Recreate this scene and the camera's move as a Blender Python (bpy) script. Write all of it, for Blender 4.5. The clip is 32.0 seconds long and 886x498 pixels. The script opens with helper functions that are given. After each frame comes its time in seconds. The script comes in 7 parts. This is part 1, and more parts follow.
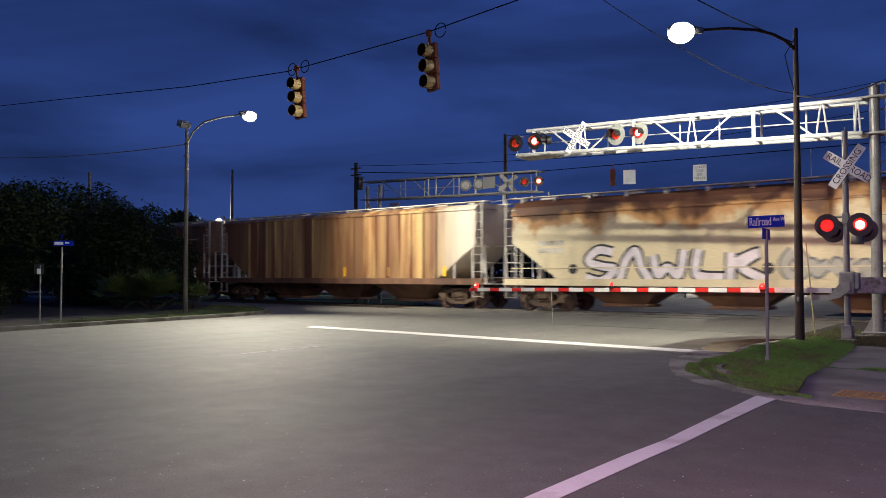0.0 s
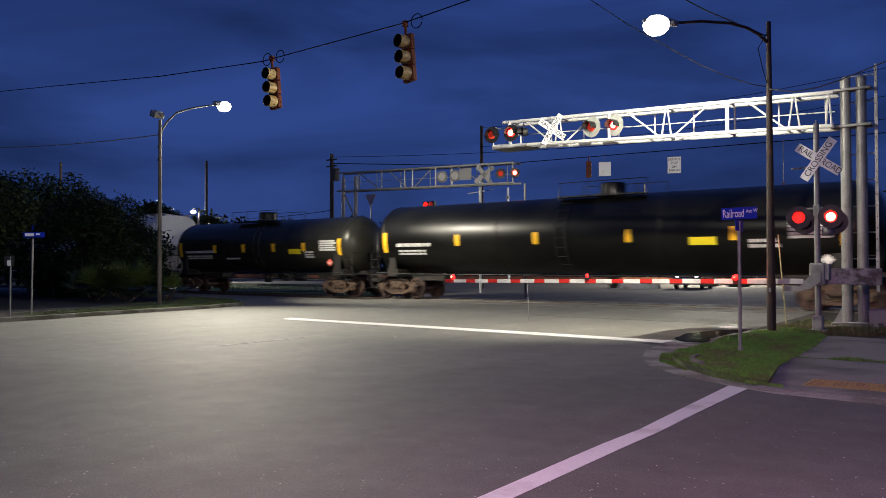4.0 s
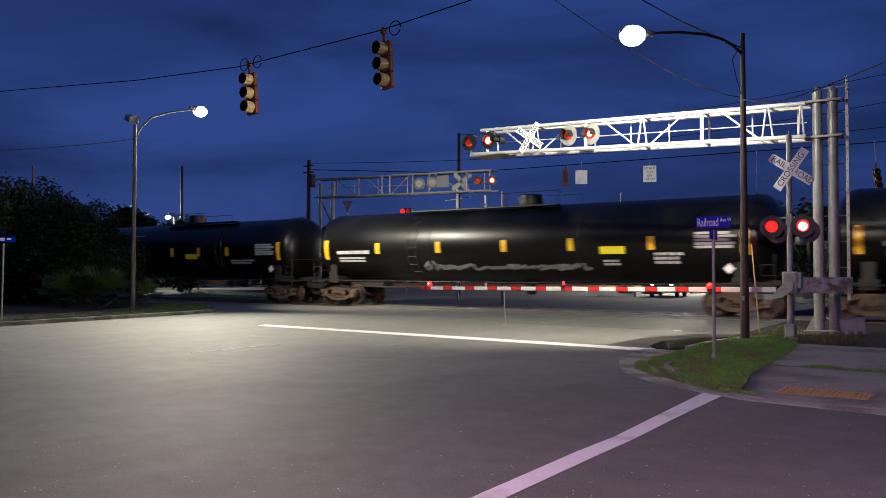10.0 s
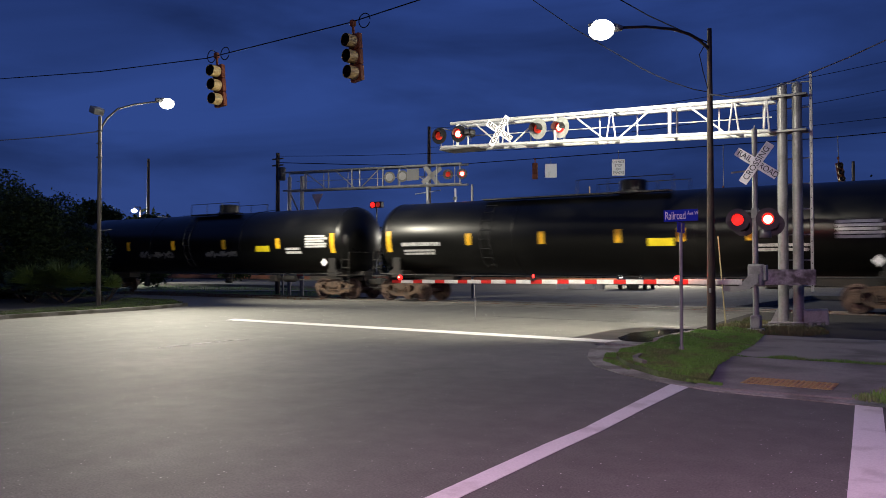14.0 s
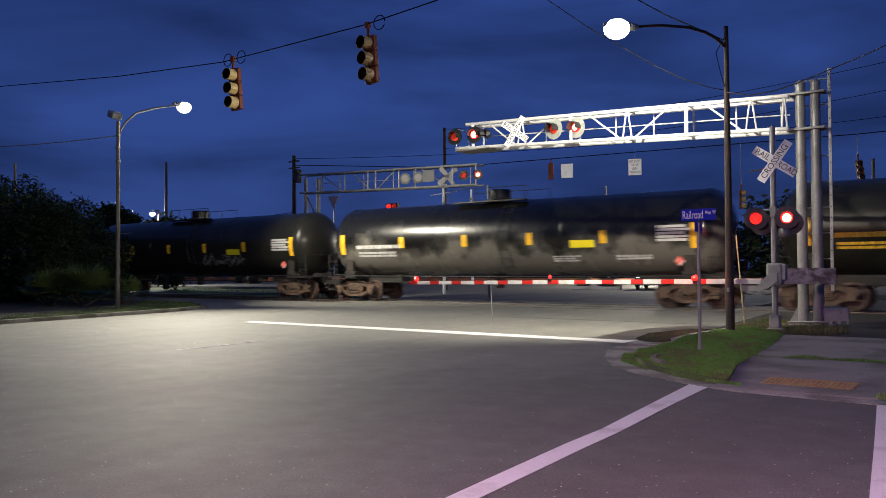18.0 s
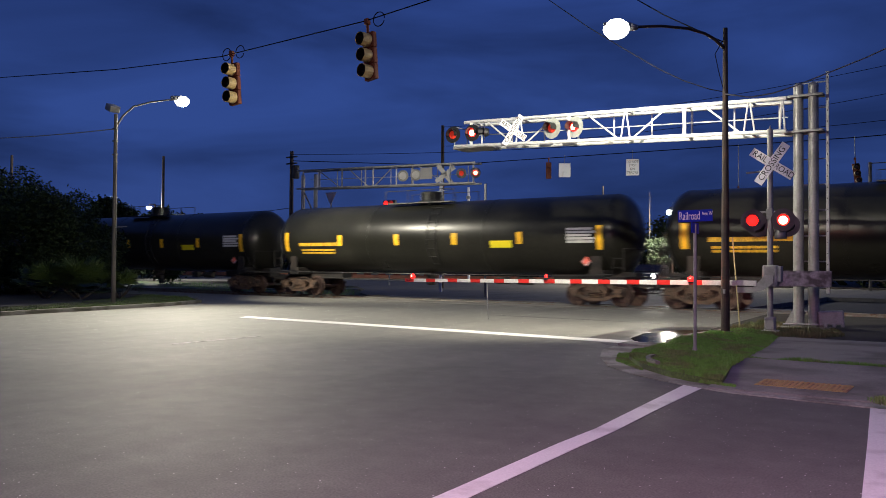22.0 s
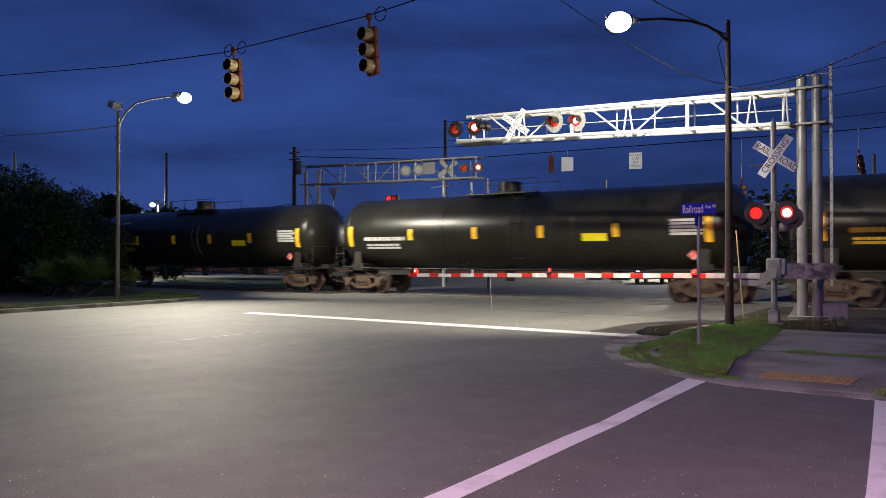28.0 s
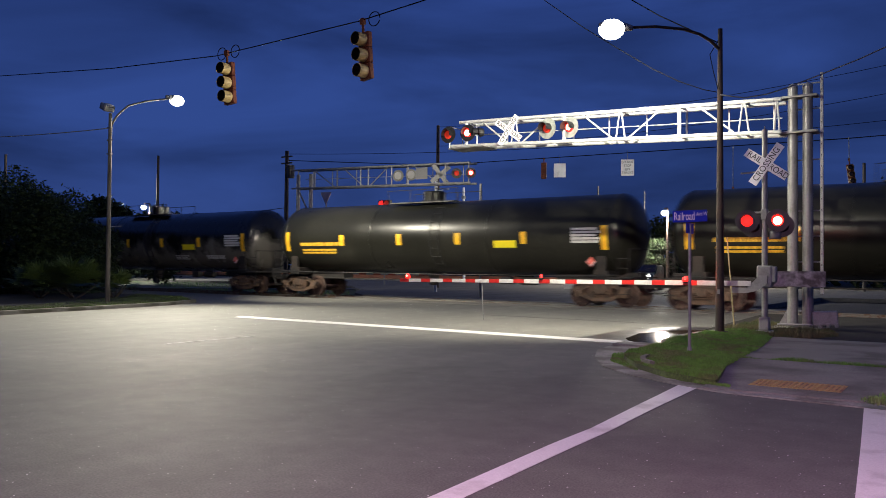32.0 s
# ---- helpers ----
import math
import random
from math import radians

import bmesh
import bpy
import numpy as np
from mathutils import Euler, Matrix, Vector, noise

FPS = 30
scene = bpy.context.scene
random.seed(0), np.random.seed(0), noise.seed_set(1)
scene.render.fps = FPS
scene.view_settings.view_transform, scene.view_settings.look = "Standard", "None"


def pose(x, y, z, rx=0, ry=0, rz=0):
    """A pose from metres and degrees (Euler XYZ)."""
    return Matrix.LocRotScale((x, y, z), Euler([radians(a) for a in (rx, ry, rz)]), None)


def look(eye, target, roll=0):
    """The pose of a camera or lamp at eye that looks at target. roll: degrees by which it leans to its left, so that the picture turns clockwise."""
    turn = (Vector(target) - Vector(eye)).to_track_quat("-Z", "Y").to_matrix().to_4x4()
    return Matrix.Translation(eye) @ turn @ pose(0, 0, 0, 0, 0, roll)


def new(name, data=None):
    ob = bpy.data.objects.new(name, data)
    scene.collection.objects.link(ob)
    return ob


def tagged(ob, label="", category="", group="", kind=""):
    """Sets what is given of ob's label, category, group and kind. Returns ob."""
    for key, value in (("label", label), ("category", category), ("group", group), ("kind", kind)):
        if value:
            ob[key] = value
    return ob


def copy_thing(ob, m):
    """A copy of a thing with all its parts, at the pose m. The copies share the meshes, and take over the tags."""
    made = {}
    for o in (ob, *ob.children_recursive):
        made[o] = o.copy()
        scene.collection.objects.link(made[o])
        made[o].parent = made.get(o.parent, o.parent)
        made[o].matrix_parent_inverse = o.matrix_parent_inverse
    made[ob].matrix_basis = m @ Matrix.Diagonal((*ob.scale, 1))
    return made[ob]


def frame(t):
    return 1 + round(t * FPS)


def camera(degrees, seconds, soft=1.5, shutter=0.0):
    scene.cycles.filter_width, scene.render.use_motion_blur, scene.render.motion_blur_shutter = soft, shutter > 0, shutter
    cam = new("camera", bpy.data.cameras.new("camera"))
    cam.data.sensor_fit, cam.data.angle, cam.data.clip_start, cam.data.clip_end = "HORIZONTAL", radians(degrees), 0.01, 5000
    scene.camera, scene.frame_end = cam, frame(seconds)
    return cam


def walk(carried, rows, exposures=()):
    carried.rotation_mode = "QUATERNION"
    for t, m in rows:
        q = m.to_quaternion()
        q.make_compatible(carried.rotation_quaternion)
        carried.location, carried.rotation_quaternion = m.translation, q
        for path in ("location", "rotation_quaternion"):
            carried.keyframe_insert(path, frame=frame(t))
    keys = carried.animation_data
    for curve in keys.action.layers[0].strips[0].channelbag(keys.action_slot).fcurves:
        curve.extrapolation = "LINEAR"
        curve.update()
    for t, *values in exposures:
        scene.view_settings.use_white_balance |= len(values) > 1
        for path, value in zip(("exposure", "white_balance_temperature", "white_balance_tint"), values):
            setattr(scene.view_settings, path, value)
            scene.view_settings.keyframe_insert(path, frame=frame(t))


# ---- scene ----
cam = camera(57.13, 32.0, soft=.88, shutter=0.35)
PATH = [
    (0, pose(0, 0, 1.55, 91.758, 0.068, 39.599)),
    (0.5, pose(0, 0, 1.55, 91.743, 0.159, 39.557)),
    (1, pose(0, 0, 1.55, 91.598, 0.273, 39.324)),
    (1.5, pose(0, 0, 1.55, 91.555, 0.252, 39.153)),
    (2, pose(0, 0, 1.55, 91.628, 0.379, 39.127)),
    (2.5, pose(0, 0, 1.55, 91.515, 0.493, 39.412)),
    (3, pose(0, 0, 1.55, 91.326, 0.495, 39.425)),
    (3.5, pose(0, 0, 1.55, 91.186, 0.305, 38.759)),
    (5.5, pose(0, 0, 1.55, 91.485, 0.007, 36.576)),
    (6, pose(0, 0, 1.55, 91.702, 0.027, 36.588)),
    (6.5, pose(0, 0, 1.55, 91.776, 0.111, 36.613)),
    (7, pose(0, 0, 1.55, 91.801, 0.088, 36.397)),
    (7.5, pose(0, 0, 1.55, 91.765, 0.014, 36.306)),
    (8, pose(0, 0, 1.55, 91.743, -0.014, 36.173)),
    (8.5, pose(0, 0, 1.55, 91.613, -0.196, 36.089)),
    (9, pose(0, 0, 1.55, 91.560, -0.340, 36.088)),
    (9.5, pose(0, 0, 1.55, 91.571, -0.268, 36.117)),
    (10, pose(0, 0, 1.55, 91.656, -0.145, 36.308)),
    (10.5, pose(0, 0, 1.55, 91.336, -0.024, 36.336)),
    (11, pose(0, 0, 1.55, 91.106, -0.008, 36.232)),
    (11.5, pose(0, 0, 1.55, 91.017, -0.120, 36.193)),
    (12, pose(0, 0, 1.55, 91.062, -0.099, 36.122)),
    (12.5, pose(0, 0, 1.55, 91.197, -0.112, 35.657)),
    (13, pose(0, 0, 1.55, 91.154, -0.000, 35.000)),
    (13.5, pose(0, 0, 1.55, 91.228, 0.060, 34.481)),
    (14, pose(0, 0, 1.55, 91.193, 0.013, 34.217)),
    (14.5, pose(0, 0, 1.55, 91.047, 0.089, 34.336)),
    (16.5, pose(0, 0, 1.55, 91.178, 0.392, 35.114)),
    (17, pose(0, 0, 1.55, 91.191, 0.352, 35.258)),
    (17.5, pose(0, 0, 1.55, 91.160, 0.371, 35.469)),
    (18, pose(0, 0, 1.55, 91.273, 0.381, 35.369)),
    (18.5, pose(0, 0, 1.55, 91.277, 0.325, 35.261)),
    (19, pose(0, 0, 1.55, 91.274, 0.379, 35.499)),
    (19.5, pose(0, 0, 1.55, 91.137, 0.359, 35.869)),
    (20, pose(0, 0, 1.55, 91.172, 0.201, 35.697)),
    (20.5, pose(0, 0, 1.55, 91.280, -0.034, 35.444)),
    (21, pose(0, 0, 1.55, 91.167, -0.289, 35.149)),
    (21.5, pose(0, 0, 1.55, 91.130, -0.394, 35.065)),
    (22, pose(0, 0, 1.55, 91.114, -0.380, 35.118)),
    (22.5, pose(0, 0, 1.55, 91.160, -0.390, 35.111)),
    (23, pose(0, 0, 1.55, 90.975, -0.402, 34.957)),
    (23.5, pose(0, 0, 1.55, 90.871, -0.343, 35.025)),
    (24, pose(0, 0, 1.55, 90.908, -0.288, 34.984)),
    (24.5, pose(0, 0, 1.55, 90.992, -0.319, 35.004)),
    (25, pose(0, 0, 1.55, 91.056, -0.320, 35.203)),
    (25.5, pose(0, 0, 1.55, 90.934, -0.266, 35.038)),
    (27.5, pose(0, 0, 1.55, 90.730, 0.070, 35.244)),
    (28, pose(0, 0, 1.55, 90.748, -0.013, 35.350)),
    (28.5, pose(0, 0, 1.55, 90.865, -0.194, 35.294)),
    (29, pose(0, 0, 1.55, 90.981, -0.370, 34.723)),
    (29.5, pose(0, 0, 1.55, 91.046, -0.405, 34.212)),
    (30, pose(0, 0, 1.55, 91.070, -0.417, 34.170)),
    (30.5, pose(0, 0, 1.55, 91.155, -0.435, 34.249)),
    (31, pose(0, 0, 1.55, 91.159, -0.528, 34.468)),
    (31.5, pose(0, 0, 1.55, 91.130, -0.514, 34.588)),
    (32, pose(0, 0, 1.55, 91.114, -0.448, 34.776)),
]
walk(cam, PATH, [(0, -.03), (2.4, -.03), (4.0, .0), (8.0, .0), (14.0, .02), (17.0, .1), (22.0, .12), (32.0, .14)])

# ---- sky and lamps ----
world = bpy.data.worlds.new("dusk")
scene.world = world
world.use_nodes = True
wn, wl = world.node_tree.nodes, world.node_tree.links
bg = wn["Background"]
tc = wn.new("ShaderNodeTexCoord")
sep = wn.new("ShaderNodeSeparateXYZ")
wl.new(tc.outputs["Generated"], sep.inputs[0])
ramp = wn.new("ShaderNodeValToRGB")
ramp.color_ramp.elements[0].position, ramp.color_ramp.elements[0].color = 0.0, (.0225, .0445, .158, 1)
ramp.color_ramp.elements[1].position, ramp.color_ramp.elements[1].color = .34, (.0205, .047, .196, 1)
e = ramp.color_ramp.elements.new(.14)
e.color = (.0225, .0505, .196, 1)
wl.new(sep.outputs["Z"], ramp.inputs["Fac"])
mp = wn.new("ShaderNodeMapping")
mp.inputs["Scale"].default_value = (1.0, 1.0, 4.5)
wl.new(tc.outputs["Generated"], mp.inputs["Vector"])
cl = wn.new("ShaderNodeTexNoise")
cl.inputs["Scale"].default_value, cl.inputs["Detail"].default_value, cl.inputs["Distortion"].default_value = 2.2, 7, .4
wl.new(mp.outputs[0], cl.inputs["Vector"])
cr = wn.new("ShaderNodeMapRange")
cr.inputs["From Min"].default_value, cr.inputs["From Max"].default_value = .36, .66
cr.inputs["To Min"].default_value, cr.inputs["To Max"].default_value = 1.22, .5
wl.new(cl.outputs["Fac"], cr.inputs["Value"])
mu = wn.new("ShaderNodeVectorMath")
mu.operation = "SCALE"
wl.new(ramp.outputs["Color"], mu.inputs[0])
wl.new(cr.outputs[0], mu.inputs["Scale"])
wl.new(mu.outputs[0], bg.inputs["Color"])
bg.inputs["Strength"].default_value = 1.0


def lamp(name, kind, m, watts, col, size):
    d = bpy.data.lights.new(name, kind)
    d.energy, d.color = watts, col
    if kind == "AREA":
        d.size = size
    else:
        d.shadow_soft_size = size
    ob = new(name, d)
    ob.matrix_basis = m
    return ob


# the two street lamps over the junction, just under their lenses
WEST_HEAD, EAST_HEAD = (-26.7, 20.1, 7.82), (-7.0, 16.38, 6.58)
# their reflectors throw it along the street and on the line, little of it back towards the poles
for (x, y, z), aim, watts, cone, soft_edge in ((WEST_HEAD, (-9.0, 8.8, 0), 19500, 131, 1.0), (WEST_HEAD, (-24.0, 28.0, 3.4), 14500, 92, 1.0), (EAST_HEAD, (-13.2, 22.0, 4.3), 8800, 178, .8)):
    ob = lamp("lamp_light", "SPOT", look((x, y, z - .15), aim), watts, (1.0, .93, .75), .1)
    ob.data.spot_size, ob.data.spot_blend = radians(cone), soft_edge
# lamps beyond the railway
lamp("lamp_light", "POINT", pose(-21.3, 59.9, 5.1), 7000, (1.0, .93, .8), .2)
lamp("lamp_light", "POINT", pose(-64.5, 44.6, 6.2), 5000, (1.0, .98, .95), .2)
# added lamp, unseen behind the camera, to light the foreground from the front
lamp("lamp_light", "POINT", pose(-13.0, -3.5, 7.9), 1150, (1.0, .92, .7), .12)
# pink tint on the near ground, from an unseen source behind the camera
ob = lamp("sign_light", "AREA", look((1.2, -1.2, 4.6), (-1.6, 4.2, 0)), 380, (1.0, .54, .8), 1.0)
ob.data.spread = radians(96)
# red light that the flashers turned to the line and the gate lamp throw on the passing cars
ob = lamp("flasher_light", "SPOT", look((-4.9, 19.6, 2.5), (-7.6, 27.9, 2.2)), 260, (1.0, .05, .03), .14)
ob.data.spot_size, ob.data.spot_blend = radians(58), 1.0
lamp("gate_light", "POINT", pose(-6.18, 18.7, 1.36), 14, (1.0, .05, .03), .05)
# string of small amber lights on a pole beyond the far road
lamp("string_light", "POINT", pose(-28.5, 62.3, 4.0), 160, (1.0, .55, .15), .3)


# ---- small builders ----
def thing(name, m, label, category, group="", kind=""):
    ob = new(name)
    ob.matrix_basis = m
    return tagged(ob, label, category, group, kind)


def part(name, bm, material, parent=None, label="", m=None, smooth=False):
    me = bm
    if isinstance(bm, bmesh.types.BMesh):
        me = bpy.data.meshes.new(name)
        if smooth:
            for f in bm.faces:
                f.smooth = True
        bm.to_mesh(me)
        bm.free()
        me.materials.append(material)
    ob = new(name, me)
    if parent is not None:
        ob.parent = parent
    if m is not None:
        ob.matrix_basis = m
    if label:
        ob["label"] = label
    return ob


def box(bm, x0, x1, y0, y1, z0, z1, bevel=0.0):
    r = bmesh.ops.create_cube(bm, size=1.0)
    vs = r["verts"]
    for v in vs:
        v.co = Vector((x0 + (v.co.x + .5) * (x1 - x0), y0 + (v.co.y + .5) * (y1 - y0), z0 + (v.co.z + .5) * (z1 - z0)))
    if bevel:
        es = list({e for v in vs for e in v.link_edges})
        bmesh.ops.bevel(bm, geom=es, offset=bevel, segments=2, affect="EDGES", profile=.5)
    return bm


def ring(bm, c, ax, r, n, up=None):
    ax = Vector(ax).normalized()
    u = ax.cross(Vector((0, 0, 1)) if abs(ax.z) < .9 else Vector((1, 0, 0))).normalized()
    w = ax.cross(u)
    return [bm.verts.new(Vector(c) + r * (math.cos(a) * u + math.sin(a) * w)) for a in [2 * math.pi * k / n for k in range(n)]]


def skin(bm, a, b):
    n = len(a)
    for k in range(n):
        bm.faces.new((a[k], a[(k + 1) % n], b[(k + 1) % n], b[k]))


def rod(bm, p, q, r, r2=None, n=10, caps=True):
    p, q = Vector(p), Vector(q)
    a, b = ring(bm, p, q - p, r, n), ring(bm, q, q - p, r if r2 is None else r2, n)
    skin(bm, a, b)
    if caps:
        bm.faces.new(a[::-1])
        bm.faces.new(b)
    return bm


def tube(bm, pts, r, n=8, r2=None):
    pts = [Vector(p) for p in pts]
    rings = []
    u = None
    for i, p in enumerate(pts):
        ax = (pts[min(i + 1, len(pts) - 1)] - pts[max(i - 1, 0)]).normalized()
        if u is None:
            u = ax.cross(Vector((0, 0, 1)) if abs(ax.z) < .9 else Vector((1, 0, 0))).normalized()
        u = (u - ax * u.dot(ax)).normalized()
        w = ax.cross(u)
        k = i / (len(pts) - 1)
        rr = r if r2 is None else r + (r2 - r) * k
        rings.append([bm.verts.new(p + rr * (math.cos(a) * u + math.sin(a) * w)) for a in [2 * math.pi * j / n for j in range(n)]])
    for a, b in zip(rings, rings[1:]):
        skin(bm, a, b)
    bm.faces.new(rings[0][::-1])
    bm.faces.new(rings[-1])
    return bm


def lathe(bm, prof, n=24, c=(0, 0, 0), ax=(0, 0, 1)):
    """prof: (distance along ax, radius) from one end to the other."""
    ax, c = Vector(ax), Vector(c)
    rings = [ring(bm, c + ax * h, ax, max(r, .001), n) for h, r in prof]
    for a, b in zip(rings, rings[1:]):
        skin(bm, a, b)
    bm.faces.new(rings[0][::-1])
    bm.faces.new(rings[-1])
    return bm


def slab(bm, poly, z0, z1):
    a = [bm.verts.new((x, y, z0)) for x, y in poly]
    b = [bm.verts.new((x, y, z1)) for x, y in poly]
    bm.faces.new(b)
    bm.faces.new(a[::-1])
    n = len(poly)
    for k in range(n):
        bm.faces.new((a[k], a[(k + 1) % n], b[(k + 1) % n], b[k]))
    bmesh.ops.recalc_face_normals(bm, faces=bm.faces)
    return bm


def sweep(bm, line, width, z0, z1, left=True):
    """A kerb or stripe along a line of (x, y): a bar of the given width to one side."""
    pts = [Vector((x, y, 0)) for x, y in line]
    rows = []
    for i, p in enumerate(pts):
        d = (pts[min(i + 1, len(pts) - 1)] - pts[max(i - 1, 0)]).normalized()
        nrm = Vector((-d.y, d.x, 0)) * (width if left else -width)
        q = p + nrm
        rows.append([bm.verts.new((v.x, v.y, z)) for v, z in ((p, z0), (p, z1), (q, z1), (q, z0))])
    for a, b in zip(rows, rows[1:]):
        skin(bm, a, b)
    bm.faces.new(rows[0][::-1])
    bm.faces.new(rows[-1])
    bmesh.ops.recalc_face_normals(bm, faces=bm.faces)
    return bm


def words(name, string, size, material, parent, m, thick=.002, stretch=1.0):
    cu = bpy.data.curves.new(name, "FONT")
    cu.body, cu.size, cu.align_x, cu.align_y, cu.extrude = string, size, "CENTER", "CENTER", thick
    tmp = bpy.data.objects.new(name, cu)
    me = bpy.data.meshes.new_from_object(tmp)
    bpy.data.objects.remove(tmp)
    bpy.data.curves.remove(cu)
    me.transform(Matrix.Diagonal((stretch, 1, 1, 1)))
    me.materials.clear()
    me.materials.append(material)
    me.name = name
    return part(name, me, material, parent, m=m)


# ---- materials ----
def paint(name, col, rough=.6, metal=0.0, var=.2, scale=1.5, fine=30.0, bump=.15, dist=.01, col2=None, amount=.5, stretch=(1, 1, 1), spec=.5, vary=0.0, coat=0.0):
    """A surface with broad stains (towards col2), fine grain and a fine relief."""
    m = bpy.data.materials.new(name)
    m.use_nodes = True
    nt = m.node_tree
    n, ln = nt.nodes, nt.links
    b = n["Principled BSDF"]
    tc = n.new("ShaderNodeTexCoord")
    mp = n.new("ShaderNodeMapping")
    mp.inputs["Scale"].default_value = stretch
    ln.new(tc.outputs["Object"], mp.inputs["Vector"])
    big = n.new("ShaderNodeTexNoise")
    big.inputs["Scale"].default_value, big.inputs["Detail"].default_value = scale, 6
    sm = n.new("ShaderNodeTexNoise")
    sm.inputs["Scale"].default_value, sm.inputs["Detail"].default_value = fine, 4
    ln.new(mp.outputs[0], big.inputs["Vector"])
    ln.new(tc.outputs["Object"], sm.inputs["Vector"])
    ramp = n.new("ShaderNodeMapRange")
    ramp.inputs["From Min"].default_value, ramp.inputs["From Max"].default_value = .62 - amount * .35, .78 - amount * .35
    ln.new(big.outputs["Fac"], ramp.inputs["Value"])
    mix = n.new("ShaderNodeMix")
    mix.data_type = "RGBA"
    c2 = col2 or tuple(c * (1 - var) for c in col)
    mix.inputs["A"].default_value, mix.inputs["B"].default_value = (*col, 1), (*c2, 1)
    ln.new(ramp.outputs[0], mix.inputs["Factor"])
    g = n.new("ShaderNodeMapRange")
    g.inputs["From Min"].default_value, g.inputs["From Max"].default_value = .3, .7
    g.inputs["To Min"].default_value, g.inputs["To Max"].default_value = 1 - var, 1 + var
    ln.new(sm.outputs["Fac"], g.inputs["Value"])
    mul = n.new("ShaderNodeVectorMath")
    mul.operation = "SCALE"
    ln.new(mix.outputs["Result"], mul.inputs[0])
    ln.new(g.outputs[0], mul.inputs["Scale"])
    out = mul.outputs[0]
    if vary:
        oi = n.new("ShaderNodeObjectInfo")
        r = n.new("ShaderNodeMapRange")
        r.inputs["To Min"].default_value, r.inputs["To Max"].default_value = 1 - vary, 1 + vary
        ln.new(oi.outputs["Random"], r.inputs["Value"])
        mv = n.new("ShaderNodeVectorMath")
        mv.operation = "SCALE"
        ln.new(out, mv.inputs[0])
        ln.new(r.outputs[0], mv.inputs["Scale"])
        out = mv.outputs[0]
    ln.new(out, b.inputs["Base Color"])
    rr = n.new("ShaderNodeMapRange")
    rr.inputs["To Min"].default_value, rr.inputs["To Max"].default_value = max(rough - .12, .03), min(rough + .15, 1)
    ln.new(big.outputs["Fac"], rr.inputs["Value"])
    ln.new(rr.outputs[0], b.inputs["Roughness"])
    b.inputs["Metallic"].default_value = metal
    b.inputs["Specular IOR Level"].default_value = spec
    b.inputs["Coat Weight"].default_value = coat
    if bump:
        bp = n.new("ShaderNodeBump")
        bp.inputs["Strength"].default_value, bp.inputs["Distance"].default_value = bump, dist
        ln.new(sm.outputs["Fac"], bp.inputs["Height"])
        ln.new(bp.outputs[0], b.inputs["Normal"])
    return m


def glow(name, col, strength):
    m = bpy.data.materials.new(name)
    m.use_nodes = True
    b = m.node_tree.nodes["Principled BSDF"]
    b.inputs["Base Color"].default_value = (*[min(c, 1) * .5 for c in col], 1)
    b.inputs["Emission Color"].default_value, b.inputs["Emission Strength"].default_value = (*col, 1), strength
    return m


